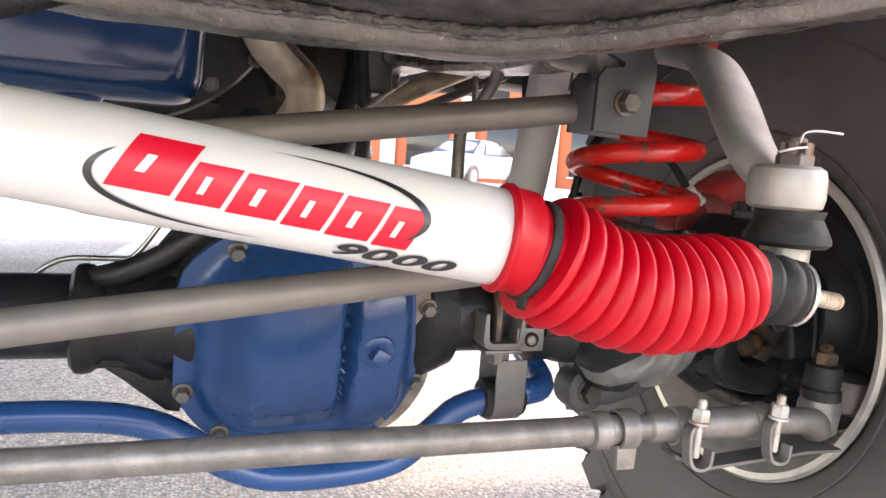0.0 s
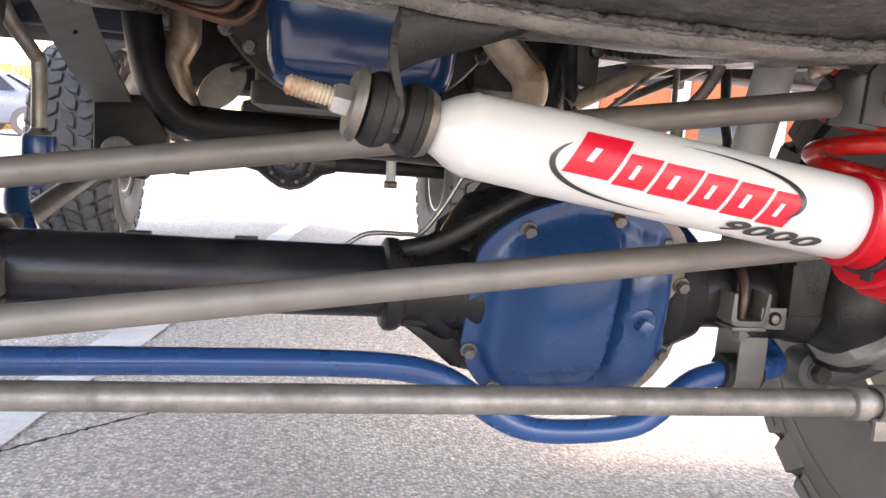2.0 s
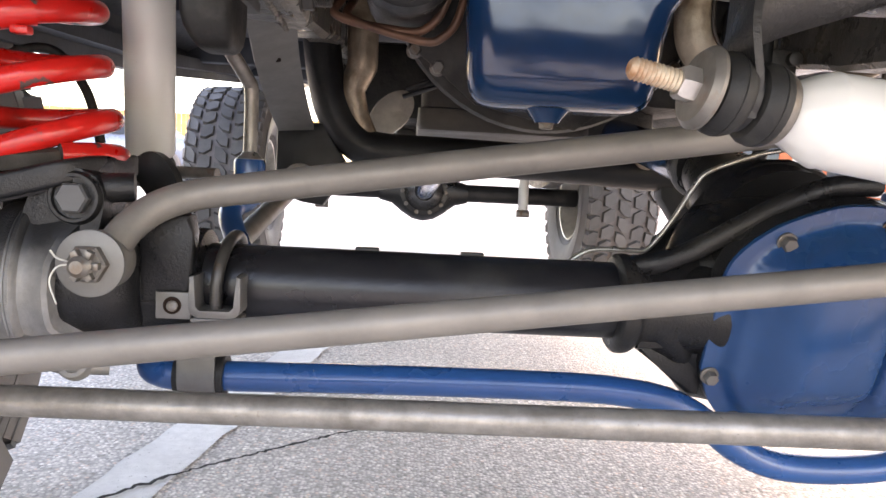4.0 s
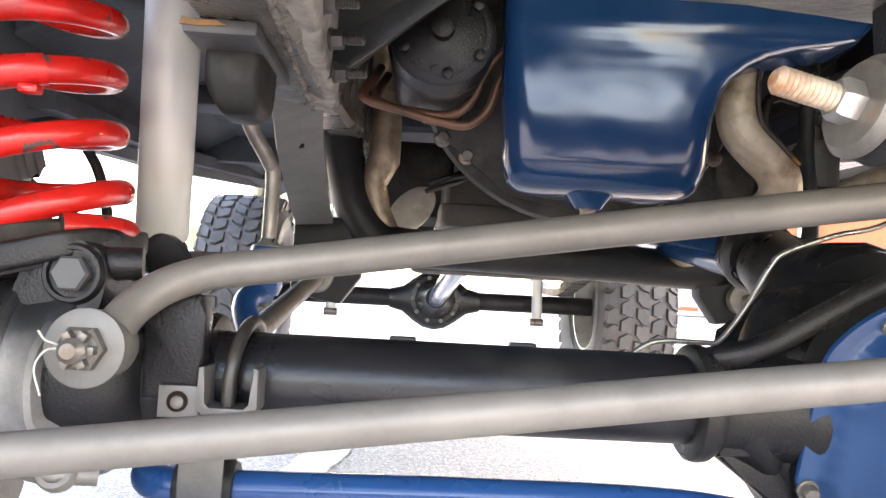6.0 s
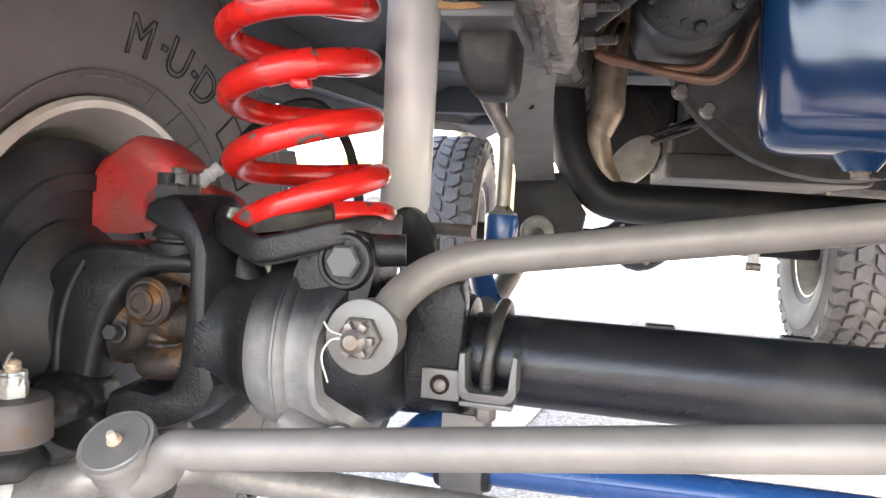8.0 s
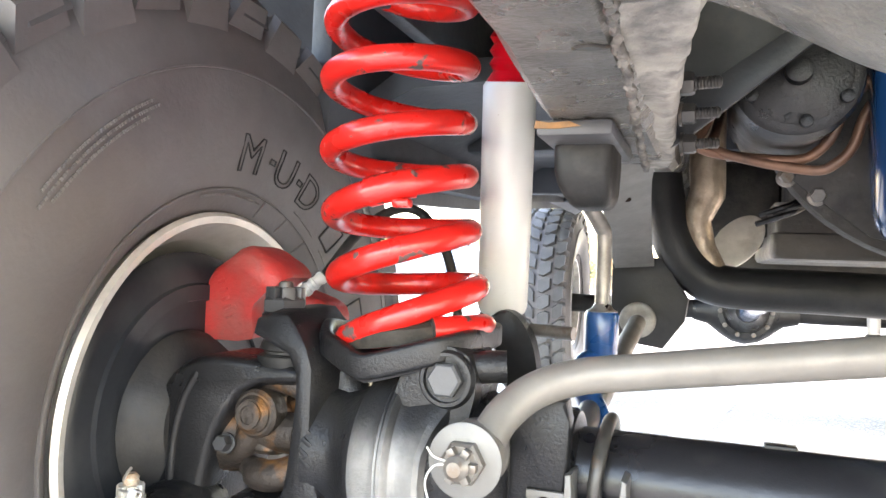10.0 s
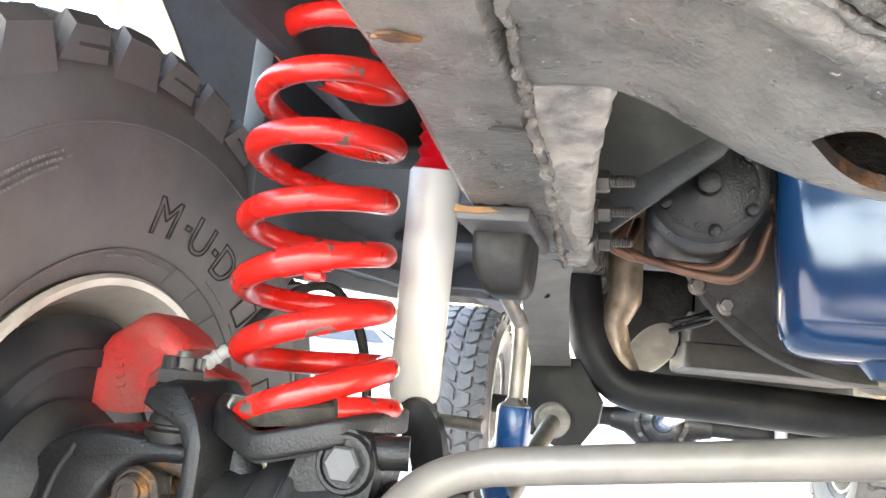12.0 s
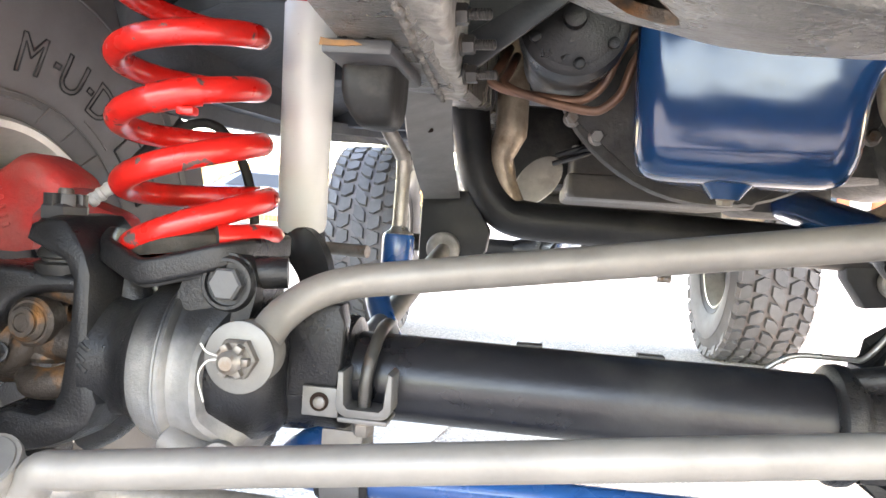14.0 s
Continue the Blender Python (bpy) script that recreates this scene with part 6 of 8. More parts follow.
        # the next word is cut off from view: plain outlined blocks
        for a0 in (43.5, 57, 70, 83):
            b = B()
            o = [(-0.014, -0.017), (0.014, -0.017), (0.014, 0.017), (-0.014, 0.017)]
            for (x0, y0), (x1, y1) in zip(o, o[1:] + o[:1]):
                pp_ = []
                for t in (0, 0.5, 1):
                    x, y = x0 + (x1 - x0) * t, y0 + (y1 - y0) * t
                    r, a = 0.2605 + y, radians(a0) + x / 0.2605
                    pp_.append(V((0.1578 + y * (0.343 if r < 0.27 else 0.22), r * math.sin(a), r * math.cos(a))))
                tube(b, pp_, 0.0013, 5)
            part("raised_block", b, RUBBER, tyre)
        # small print that cannot be read: rows of short bars
        b = B()
        rnd = random.Random(4)
        for a0, a1, r in ((-52, -28, 0.318), (-54, -27, 0.3125), (-52, -30, 0.307), (-14, 12, 0.219), (26, 38, 0.235), (44, 54, 0.235)):
            a = a0
            while a < a1:
                st = rnd.uniform(0.45, 1.0) * (1 if r < 0.3 or a0 < 0 else 4)
                h = 0.0022 if a0 < 38 else 0.03
                aa, ab = radians(a), radians(a + st * 0.65)
                xx = 0.1662 if r > 0.26 else (0.1400 if r < 0.225 else 0.1478)
                vs = [b.verts.new((xx + dx, rr * math.sin(t), rr * math.cos(t))) for dx in (0, 0.0012) for rr, t in ((r, aa), (r, ab), (r + h, ab), (r + h, aa))]
                for f in ((4, 5, 6, 7), (0, 1, 5, 4), (1, 2, 6, 5), (2, 3, 7, 6), (3, 0, 4, 7)):
                    b.faces.new([vs[i] for i in f])
                a += st
        tagged(part("small_print", b, PRINT, tyre), kind="stuff")
    # rim
    b = B()
    lathe(b, (0, 0, 0), (1, 0, 0), [(0.118, 0.188), (0.122, 0.198), (0.130, 0.203), (0.134, 0.199), (0.132, 0.192), (0.118, 0.186), (0.10, 0.176), (0.03, 0.168), (-0.07, 0.165), (-0.08, 0.162), (-0.08, 0.170), (-0.02, 0.175), (0.09, 0.183)], 80, True)
    rim = part("rim", b, ALLOY, w)
    b = B()
    lathe(b, (0, 0, 0), (1, 0, 0), [(-0.085, 0.165), (-0.06, 0.165), (-0.05, 0.12), (-0.045, 0.06), (-0.085, 0.06)], 48)
    part("disc", b, ALLOY, rim)
    b = B()
    lathe(b, (0, 0, 0), (1, 0, 0), [(-0.05, 0.06), (0.02, 0.062), (0.03, 0.145), (0.052, 0.146), (0.055, 0.14), (0.058, 0.05), (0.06, 0.03)], 56)
    part("brake_disc", b, SHIELD, w, "dark brake disc and dust shield")
    return w


HZ = 0.415
wheel = wheel_thing()
wheel.matrix_basis = pose(-0.889, 0.012, 0.410, 0, -0.86, 1.57)
plain_wheel = wheel_thing(False)
plain_wheel.matrix_basis = pose(0.867, 0.012, 0.404, 0, 0, 180)
copy_thing(plain_wheel, pose(-1.02, 2.76, HZ + 0.01, 65, 0, 2))
copy_thing(plain_wheel, pose(0.69, 2.76, HZ + 0.01, 40, 0, 182))

# ---- springs ----
def spring(cx, cy, u0, u1, left, right, heights, lab):
    """A coil wound from u0 to u1 turns; left, right: the wire's outermost places for each turn; heights: for each half turn."""
    sp = thing("coil_spring", lab, "coil spring", (cx, cy, heights[1] - 0.02), "coil springs")
    whole = [k - 1.0 for k in range(len(left))]
    halves = [k - 0.5 for k in range(len(right))]
    steps = [0.5 * k - 1.0 for k in range(len(heights))]
    pts = []
    for i in range(int((u1 - u0) * 40) + 1):
        u = u0 + i / 40
        xl, xr = glide(u, whole, left), glide(u, halves, right)
        a = math.pi * (1 + 2 * u)
        r = (xr - xl) / 2
        pts.append(V(((xl + xr) / 2 + r * math.cos(a), cy + r * math.sin(a), glide(u, steps, heights))))
    b = B()
    tube(b, pts, 0.0106, 20)
    coil = part("coil", b, REDPAINT, sp)
    b = B()
    d0 = (pts[0] - pts[1]).normalized()
    lathe(b, pts[0] - d0 * 0.001, d0, [(0, 0.0102), (0.0014, 0.0100), (0.0018, 0.009)], 18)
    part("cut_end", b, DARK, coil)
    return sp, pts


sl, lpts = spring(-0.551, -0.018, -0.655, 6.7, (-0.590, -0.592, -0.6022, -0.6096, -0.6142, -0.6163, -0.6150, -0.6095, -0.606), (-0.4745, -0.4812, -0.4898, -0.4951, -0.4982, -0.4970, -0.4985, -0.507, -0.510),
                  (0.509, 0.520, 0.499, 0.5509, 0.5523, 0.5981, 0.6069, 0.6457, 0.6617, 0.6912, 0.7242, 0.7410, 0.7743, 0.797, 0.8272, 0.846, 0.872, 0.892), "glossy red coil spring with chipped paint")
b = B()
k = 116
tube(b, lpts[k:k + 5], 0.0122, 18)
box(b, lpts[k + 3] + V((0.002, -0.003, -0.015)), (0.015, 0.011, 0.007), None, 0.002)
part("clip", b, REDPAINT, sl, "red clip with a bare steel foot on one coil")
spring(0.542, -0.015, 0.42, 5.5, [0.4765] * 8, [0.603] * 8, (0.44, 0.4385, 0.4705, 0.4908, 0.527, 0.546, 0.581, 0.6017, 0.6375, 0.6583, 0.694, 0.715, 0.7505, 0.771, 0.807), "glossy red coil spring seen behind the boot")

# seats
def seat(cx, cy, z, lab, s):
    """A pressed dish with a tall rolled rim: eight-sided, its inner side raised. s: 1 for the one at -x."""
    st = thing("spring_seat", lab, "spring seat", (cx, cy, z - 0.03), "spring seats")
    plan = [(-0.074, -0.015, 0.014), (-0.060, -0.046, 0.006), (-0.012, -0.074, -0.008), (0.046, -0.064, 0.009), (0.060, -0.046, 0.013), (0.066, 0.030, 0.016), (0.040, 0.066, 0.012), (-0.045, 0.066, 0.004), (-0.078, 0.030, 0.008)]
    corners = [V((cx + s * u, cy + v, z + w)) for u, v, w in plan]
    ring = []
    for k, p in enumerate(corners):
        q0, q1 = corners[k - 1], corners[(k + 1) % len(corners)]
        ring += [p.lerp(q0, 0.22), (p.lerp(q0, 0.08) + p.lerp(q1, 0.08)) / 2, p.lerp(q1, 0.22)]
    ring.append(ring[0].copy())
    b = B()
    sweep(b, ring, [(x_, y_) for x_, y_ in round_rect(0.011, 0.0205, 0.004, 3)])
    part("rolled_rim", b, BLACKCAST, st)
    b = B()
    mid = V((cx, cy, z))
    rings = [[b.verts.new(mid + (p - mid) * k + V((0, 0, dz_))) for p in ring[:-1]] for k, dz_ in ((0.98, -0.002), (0.95, -0.007), (0.5, -0.010), (0.5, -0.014), (0.96, -0.013), (1.0, -0.006))]
    n = len(rings[0])
    for r0, r1 in zip(rings, rings[1:]):
        for k in range(n):
            b.faces.new((r0[k], r0[(k + 1) % n], r1[(k + 1) % n], r1[k]))
    b.faces.new(rings[2])
    part("pan", b, BLACKP, st)
    b = B()
    lathe(b, (cx, cy - 0.004, z + 0.008), (s * -0.14, 0, 1), [(0, 0.060), (0.012, 0.059), (0.016, 0.054), (0.018, 0.03), (0.019, 0.014)], 32)
    part("retainer", b, GRIMY, st, "grimy brown steel spring retainer")
    b = B()
    tube(b, [(cx - 0.005, cy, z - 0.014), (cx, AY, 0.455)], 0.028, 14)
    box(b, (cx + 0.035, cy - 0.01, z - 0.028), (0.04, 0.05, 0.03), None, 0.008)
    part("pedestal", b, BLACKCAST, st)
    return st


seat(-0.534, -0.020, 0.496, "black dished spring seat on the axle", 1)
seat(0.542, -0.015, 0.486, "black dished spring seat on the axle", -1)

# ---- shocks beside the springs ----
def shock(p0, p1, r, lab, mat_body=SHOCK):
    p0, p1 = V(p0), V(p1)
    d = (p1 - p0).normalized()
    s = thing("shock_absorber", lab, "shock absorber", p0, "front shock absorbers")
    ln = (p1 - p0).length
    b = B()
    lathe(b, p0, d, [(0, r * 0.6), (0.002, r * 0.93), (0.008, r), (ln - 0.004, r), (ln, r * 0.9)], 36)
    part("body", b, mat_body, s)
    b = B()
    prof = [(ln, r * 0.9)]
    for i in range(12):
        prof += [(ln + 0.004 + i * 0.013, r * 0.80), (ln + 0.0105 + i * 0.013, r * 0.64)]
    lathe(b, p0, d, prof, 32)
    part("boot", b, REDRUB, s, "red ribbed dust boot")
    b = B()
    lathe(b, p0 - d * 0.03, d, [(0, 0.02), (0.01, 0.023), (0.032, 0.02)], 20)
    lathe(b, p0 - d * 0.018 + V((-0.024, 0, 0)), (1, 0, 0), [(0, 0.016), (0.003, 0.019), (0.045, 0.019), (0.048, 0.016)], 24)
    part("lower_eye", b, RUBBER, s)
    return s


shock((-0.508, 0.165, 0.522), (-0.491, 0.103, 0.757), 0.0270, "silver shock absorber with a red boot")
shock((0.515, 0.20, 0.50), (0.512, 0.13, 0.74), 0.0258, "silver shock absorber behind the spring")
# black lower mounts
for s, x0, x1 in ((1, -0.50, -0.465), (-1, 0.512, 0.47)):
    mt = thing("shock_mount", "black curved shock mount on the axle", "bracket", (x1, 0.1, 0.45), "shock mounts")
    b = B()
    o = [(-0.020, -0.045), (-0.019, -0.005), (-0.023, 0.022), (-0.031, 0.037), (-0.043, 0.048), (-0.044, 0.064), (-0.038, 0.076), (-0.027, 0.081), (-0.015, 0.077), (-0.004, 0.065), (0.004, 0.049), (0.009, 0.028), (0.012, -0.002), (0.012, -0.045)]
    for _ in range(2):
        o = [(p[0] * (1 - w) + q[0] * w, p[1] * (1 - w) + q[1] * w) for p, q in zip(o, o[1:] + o[:1]) for w in (0.25, 0.75)]
    prism(b, [(s * p, q) for p, q in (o if s > 0 else o[::-1])], (x1, 0.134, 0.447), (1, 0, 0), (0, 0, 1), 0.022, 0.004)
    box(b, (x1 - 0.003 * s, 0.068, 0.428), (0.028, 0.10, 0.034), None, 0.008)
    part("arm", b, BLACKP, mt)
    b = B()
    tube(b, [(x1 + 0.04 * s, 0.14, 0.505), (x0 - 0.02 * s, 0.165, 0.505)], 0.007, 12)
    part("bolt", b, DULLBOLT, mt)

# ---- brake calipers and hoses ----
def caliper(s):
    """A cast body over the disc, its bridge, a slide lug and the hose; s: 1 for the one at -x."""
    c = thing("brake_caliper", "red-painted rough cast brake caliper", "brake caliper", (-0.75 * s, 0.06, 0.48), "brake calipers")

    def M(x, y, z):
        return V((x * s, y, z))

    def slab(name, outline, y0, y1, chamfer, parent=None):
        b = B()
        loops = []
        for _ in range(1):
            outline = [(p[0] * (1 - w) + q[0] * w, p[1] * (1 - w) + q[1] * w) for p, q in zip(outline, outline[1:] + outline[:1]) for w in (0.25, 0.75)]
        n = len(outline)
        cx, cz = sum(p[0] for p in outline) / n, sum(p[1] for p in outline) / n
        for y, k in ((y1, 1.0), (y0 + chamfer, 1.0), (y0 + chamfer * 0.7, 0.988), (y0 + chamfer * 0.4, 0.965), (y0 + chamfer * 0.15, 0.93), (y0, 0.89)):
            loops.append([b.verts.new(M(cx + (x - cx) * k, y, cz + (z - cz) * k - (1 - k) * 0.06)) for x, z in outline])
        for r0, r1 in zip(loops, loops[1:]):
            for k in range(n):
                b.faces.new((r0[k], r0[(k + 1) % n], r1[(k + 1) % n], r1[k]))
        b.faces.new(loops[0])
        b.faces.new(loops[-1][::-1])
        return part(name, b, REDCAL, parent or c)

    slab("body", [(-0.795, 0.486), (-0.792, 0.500), (-0.787, 0.530), (-0.783, 0.556), (-0.760, 0.571), (-0.744, 0.583), (-0.728, 0.580), (-0.712, 0.571), (-0.698, 0.563), (-0.690, 0.552), (-0.698, 0.549), (-0.705, 0.545), (-0.714, 0.536), (-0.724, 0.527), (-0.724, 0.514), (-0.720, 0.500), (-0.722, 0.487)], 0.016, 0.072, 0.016)
    slab("slide_lug", [(-0.70, 0.540), (-0.680, 0.534), (-0.664, 0.529), (-0.653, 0.521), (-0.651, 0.500), (-0.662, 0.494), (-0.680, 0.501), (-0.70, 0.51)], 0.045, 0.085, 0.006)
    # raised casting marks that cannot be read: plain bars
    for k in range(5):
        b = B()
        box(b, M(-0.762 + 0.0026 * k, 0.0155, 0.545 - 0.0085 * k), (0.009, 0.002, 0.004), Matrix.Rotation(radians(-20 * s), 3, "Y"), 0.0008)
        part("cast_mark", b, REDCAL, c)
    f0, f1 = M(-0.669, 0.022, 0.539), M(-0.651, 0.032, 0.557)
    fd = (f1 - f0).normalized()
    b = B()
    lathe(b, f0, fd, [(-0.002, 0.005), (0, 0.0070), (0.005, 0.0070), (0.006, 0.0060), (0.009, 0.0060), (0.010, 0.0070), (0.013, 0.0070), (0.014, 0.0060), (0.018, 0.0060), (0.019, 0.0068), (0.022, 0.0068), (0.024, 0.0055)], 14)
    part("hose_fitting", b, LIGHTPLUG, c)
    b = B()
    tube(b, smooth_path([f1, M(-0.639, 0.06, 0.592), M(-0.625, 0.085, 0.615), M(-0.611, 0.1, 0.626), M(-0.595, 0.108, 0.628), M(-0.578, 0.11, 0.618), M(-0.557, 0.11, 0.588), M(-0.546, 0.11, 0.555), M(-0.540, 0.11, 0.52), M(-0.535, 0.10, 0.48)], 6), 0.0052, 12)
    part("brake_hose", b, RUBBER, c)
    return c


caliper(1)
caliper(-1)

# ---- engine and drivetrain ----
pan = thing("oil_pan", "glossy dark blue steel engine oil pan", "oil pan", (0, 0.3, 0.60))
b = B()
rings = []
for z, xl, xr, y0, y1, r in ((0.6065, -0.105, 0.055, 0.238, 0.285, 0.02), (0.6080, -0.122, 0.070, 0.222, 0.288, 0.03), (0.6115, -0.133, 0.080, 0.2115, 0.289, 0.034), (0.617, -0.1395, 0.086, 0.2050, 0.29, 0.036), (0.624, -0.1435, 0.090, 0.2008, 0.29, 0.038), (0.633, -0.1465, 0.0935, 0.1980, 0.29, 0.038), (0.645, -0.149, 0.0965, 0.195, 0.29, 0.038), (0.70, -0.152, 0.0995, 0.1935, 0.291, 0.036), (0.730, -0.153, 0.107, 0.1935, 0.291, 0.034), (0.750, -0.1535, 0.120, 0.1935, 0.292, 0.032), (0.766, -0.154, 0.139, 0.1935, 0.293, 0.03), (0.778, -0.154, 0.163, 0.1935, 0.294, 0.028), (0.787, -0.154, 0.195, 0.1935, 0.295, 0.026), (0.794, -0.155, 0.235, 0.1935, 0.297, 0.025), (0.801, -0.155, 0.265, 0.1935, 0.298, 0.025), (0.820, -0.155, 0.282, 0.1935, 0.299, 0.025), (0.88, -0.156, 0.288, 0.1935, 0.299, 0.025)):
    cx, cy = (xl + xr) / 2, (y0 + y1) / 2
    ring = []
    for u, v in round_rect(xr - xl, y1 - y0, r, 6):
        dent = -0.0065 * max(0, 1 - ((u + 0.0) / ((xr - xl) * 0.36)) ** 2) * max(0, 1 - ((z - 0.70) / 0.06) ** 2) if v < -(y1 - y0) * 0.45 else 0
        ring.append(b.verts.new((cx + u + (0.009 if u < 0 else 0.0) * (0.5 + v / (y1 - y0)), cy + v + dent + (0.0035 * noise.noise((u * 11, z * 14, 3.0)) if v < 0 else 0), z)))
    rings.append(ring)
for r0, r1 in zip(rings, rings[1:]):
    for k in range(len(r0)):
        b.faces.new((r0[k], r0[(k + 1) % len(r0)], r1[(k + 1) % len(r0)], r1[k]))
b.faces.new(rings[0][::-1])
b.faces.new(rings[-1])
part("sump", b, BLUE, pan)
b = B()
rings = []
for z, w, d in ((0.613, 0.062, 0.030), (0.606, 0.054, 0.026), (0.600, 0.044, 0.022), (0.5945, 0.036, 0.019), (0.5905, 0.031, 0.016)):
    rings.append([b.verts.new((-0.038 + u, 0.244 + v, z)) for u, v in round_rect(w, d * 1.6, d * 0.5, 4)])
for r0, r1 in zip(rings, rings[1:]):
    for k in range(len(r0)):
        b.faces.new((r0[k], r0[(k + 1) % len(r0)], r1[(k + 1) % len(r0)], r1[k]))
b.faces.new(rings[0])
b.faces.new(rings[-1][::-1])
part("drain_boss", b, BLUE, pan)
b = B()
hexhead(b, (-0.038, 0.242, 0.5915), (0, 0, -1), 0.016, 0.006, 0.010)
part("drain_plug", b, DULLBOLT, pan)

engine = thing("engine", "grimy dark engine block above the oil pan", "engine", (0, 0.4, 0.88))
b = B()
box(b, (0.03, 0.46, 1.0), (0.52, 0.62, 0.24), None, 0.02)
part("block", b, DARK, engine)
b = B()
lathe(b, (-0.02, 0.385, 0.822), (0, 1, 0), [(0, 0.20), (0.0, 0.232), (0.012, 0.236), (0.03, 0.23), (0.16, 0.20), (0.24, 0.14)], 56)
bell = part("bell_housing", b, DARK, engine, "grimy bell housing with its lower plate")
for p in ((-0.212, 0.384, 0.694), (-0.177, 0.384, 0.671), (0.11, 0.384, 0.65), (0.17, 0.384, 0.69)):
    b = B()
    hexhead(b, p, (0, -1, 0), 0.016, 0.009, 0.012)
    part("bolt", b, DULLBOLT, bell)
b = B()
prism(b, [(-0.23, 0.09), (-0.20, -0.12), (-0.10, -0.20), (0.05, -0.23), (0.19, -0.12), (0.22, 0.09)], (-0.02, 0.3845, 0.822), (1, 0, 0), (0, 0, 1), 0.004, 0.001)
part("dust_plate", b, DARK, bell)
starter = thing("starter_motor", "black starter motor with a domed end plate", "starter motor", (-0.224, 0.17, 0.70))
b = B()
lathe(b, (-0.224, 0.163, 0.765), (0, 1, 0), [(0, 0.035), (0.0, 0.052), (0.004, 0.058), (0.018, 0.061), (0.022, 0.059), (0.026, 0.0605), (0.05, 0.0605), (0.053, 0.058), (0.2, 0.058), (0.22, 0.05)], 48)
st = part("case", b, BLACKCAST, starter)
b = B()
lathe(b, (-0.224, 0.164, 0.765), (0, -1, 0), [(0, 0.05), (0.004, 0.044), (0.006, 0.016), (0.008, 0.0125), (0.02, 0.0118), (0.0215, 0.009)], 32)
part("end_plate", b, BLACKCAST, starter)
for dx, dz in ((-0.040, -0.020), (0.038, 0.030), (0.042, -0.024), (0.008, -0.046)):
    b = B()
    lathe(b, (-0.224 + dx, 0.16, 0.765 + dz), (0, -1, 0), [(0, 0.0065), (0.005, 0.006), (0.006, 0.004)], 12)
    part("screw", b, BLACKCAST, starter)
b = B()
prism(b, [(-0.012, -0.045), (0.042, -0.005), (0.040, 0.0), (-0.014, -0.040)], (-0.222, 0.1595, 0.765), (1, 0, 0), (0, 0, 1), -0.003, 0.0006)
prism(b, [(-0.034, -0.002), (-0.022, -0.018), (-0.012, -0.010), (-0.02, 0.004)], (-0.222, 0.1595, 0.765), (1, 0, 0), (0, 0, 1), -0.003, 0.0006)
part("rib", b, BLACKCAST, starter)

# fluid lines
lines = thing("cooler_lines", "pair of rust-brown steel fluid lines", "pipe", (-0.2, 0.26, 0.69))
for way in (((-0.300, 0.34, 0.775), (-0.306, 0.285, 0.742), (-0.316, 0.266, 0.719), (-0.308, 0.264, 0.711), (-0.287, 0.264, 0.705), (-0.250, 0.264, 0.700), (-0.214, 0.264, 0.698), (-0.196, 0.264, 0.704), (-0.180, 0.264, 0.722), (-0.166, 0.262, 0.756), (-0.146, 0.258, 0.780), (-0.121, 0.25, 0.80), (-0.10, 0.24, 0.86)),
            ((-0.290, 0.34, 0.765), (-0.296, 0.290, 0.734), (-0.300, 0.268, 0.716), (-0.286, 0.262, 0.706), (-0.262, 0.262, 0.699), (-0.232, 0.262, 0.692), (-0.194, 0.262, 0.686), (-0.176, 0.262, 0.693), (-0.160, 0.262, 0.711), (-0.150, 0.260, 0.743), (-0.134, 0.256, 0.768), (-0.108, 0.248, 0.79), (-0.088, 0.24, 0.85))):
    b = B()
    tube(b, smooth_path(way, 6), 0.0056, 12)
    part("line", b, COPPER, lines)

# engine mount between rail and block
em = thing("engine_mount", "black plate engine mount bolted to the frame", "bracket", (-0.3, 0.1, 0.74))
b = B()
prism(b, [(-0.335, 0.69), (-0.205, 0.80), (-0.19, 0.95), (-0.335, 0.95)], (0, 0.125, 0), (1, 0, 0), (0, 0, 1), -0.008, 0.002)
part("plate", b, MATT, em)
b = B()
prism(b, [(-0.334, 0.684), (-0.322, 0.690), (-0.218, 0.772), (-0.207, 0.792), (-0.215, 0.800), (-0.334, 0.722)], (0, 0.085, 0), (1, 0, 0), (0, 0, 1), -0.006, 0.0015)
part("strap", b, BLACKP, em)
for y, z in ((-0.044, 0.708), (0.016, 0.699), (0.056, 0.6815)):
    b = B()
    hexhead(b, (-0.324, y, z), (1, -0.1, 0), 0.0155, 0.010, 0.010)
    threads(b, (-0.314, y - 0.001, z), (1, -0.1, 0), 0.0048, 0.020, 9)
    part("stud", b, UBOLT, em)

# exhaust
ex = thing("exhaust_pipe", "heat-tinted exhaust down pipe with a mitred elbow", "exhaust pipe", (-0.3, 0.6, 0.58), "exhaust pipes")
b = B()
tube(b, [(-0.307, 0.62, 0.90), (-0.306, 0.62, 0.80), (-0.304, 0.62, 0.715), (-0.304, 0.62, 0.700), (-0.318, 0.62, 0.664), (-0.319, 0.62, 0.652), (-0.308, 0.62, 0.612), (-0.296, 0.62, 0.588), (-0.282, 0.62, 0.560)], [0.0272, 0.0272, 0.0272, 0.0275, 0.0232, 0.0222, 0.0198, 0.0192, 0.018], 28)
part("pipe", b, EXH, ex)
b = B()
lathe(b, (0, 0, 0), (0, -1, 0), [(-0.010, 0.048), (-0.005, 0.054), (0.0, 0.056), (0.0035, 0.0545), (0.005, 0.050), (0.0045, 0.03)], 40)
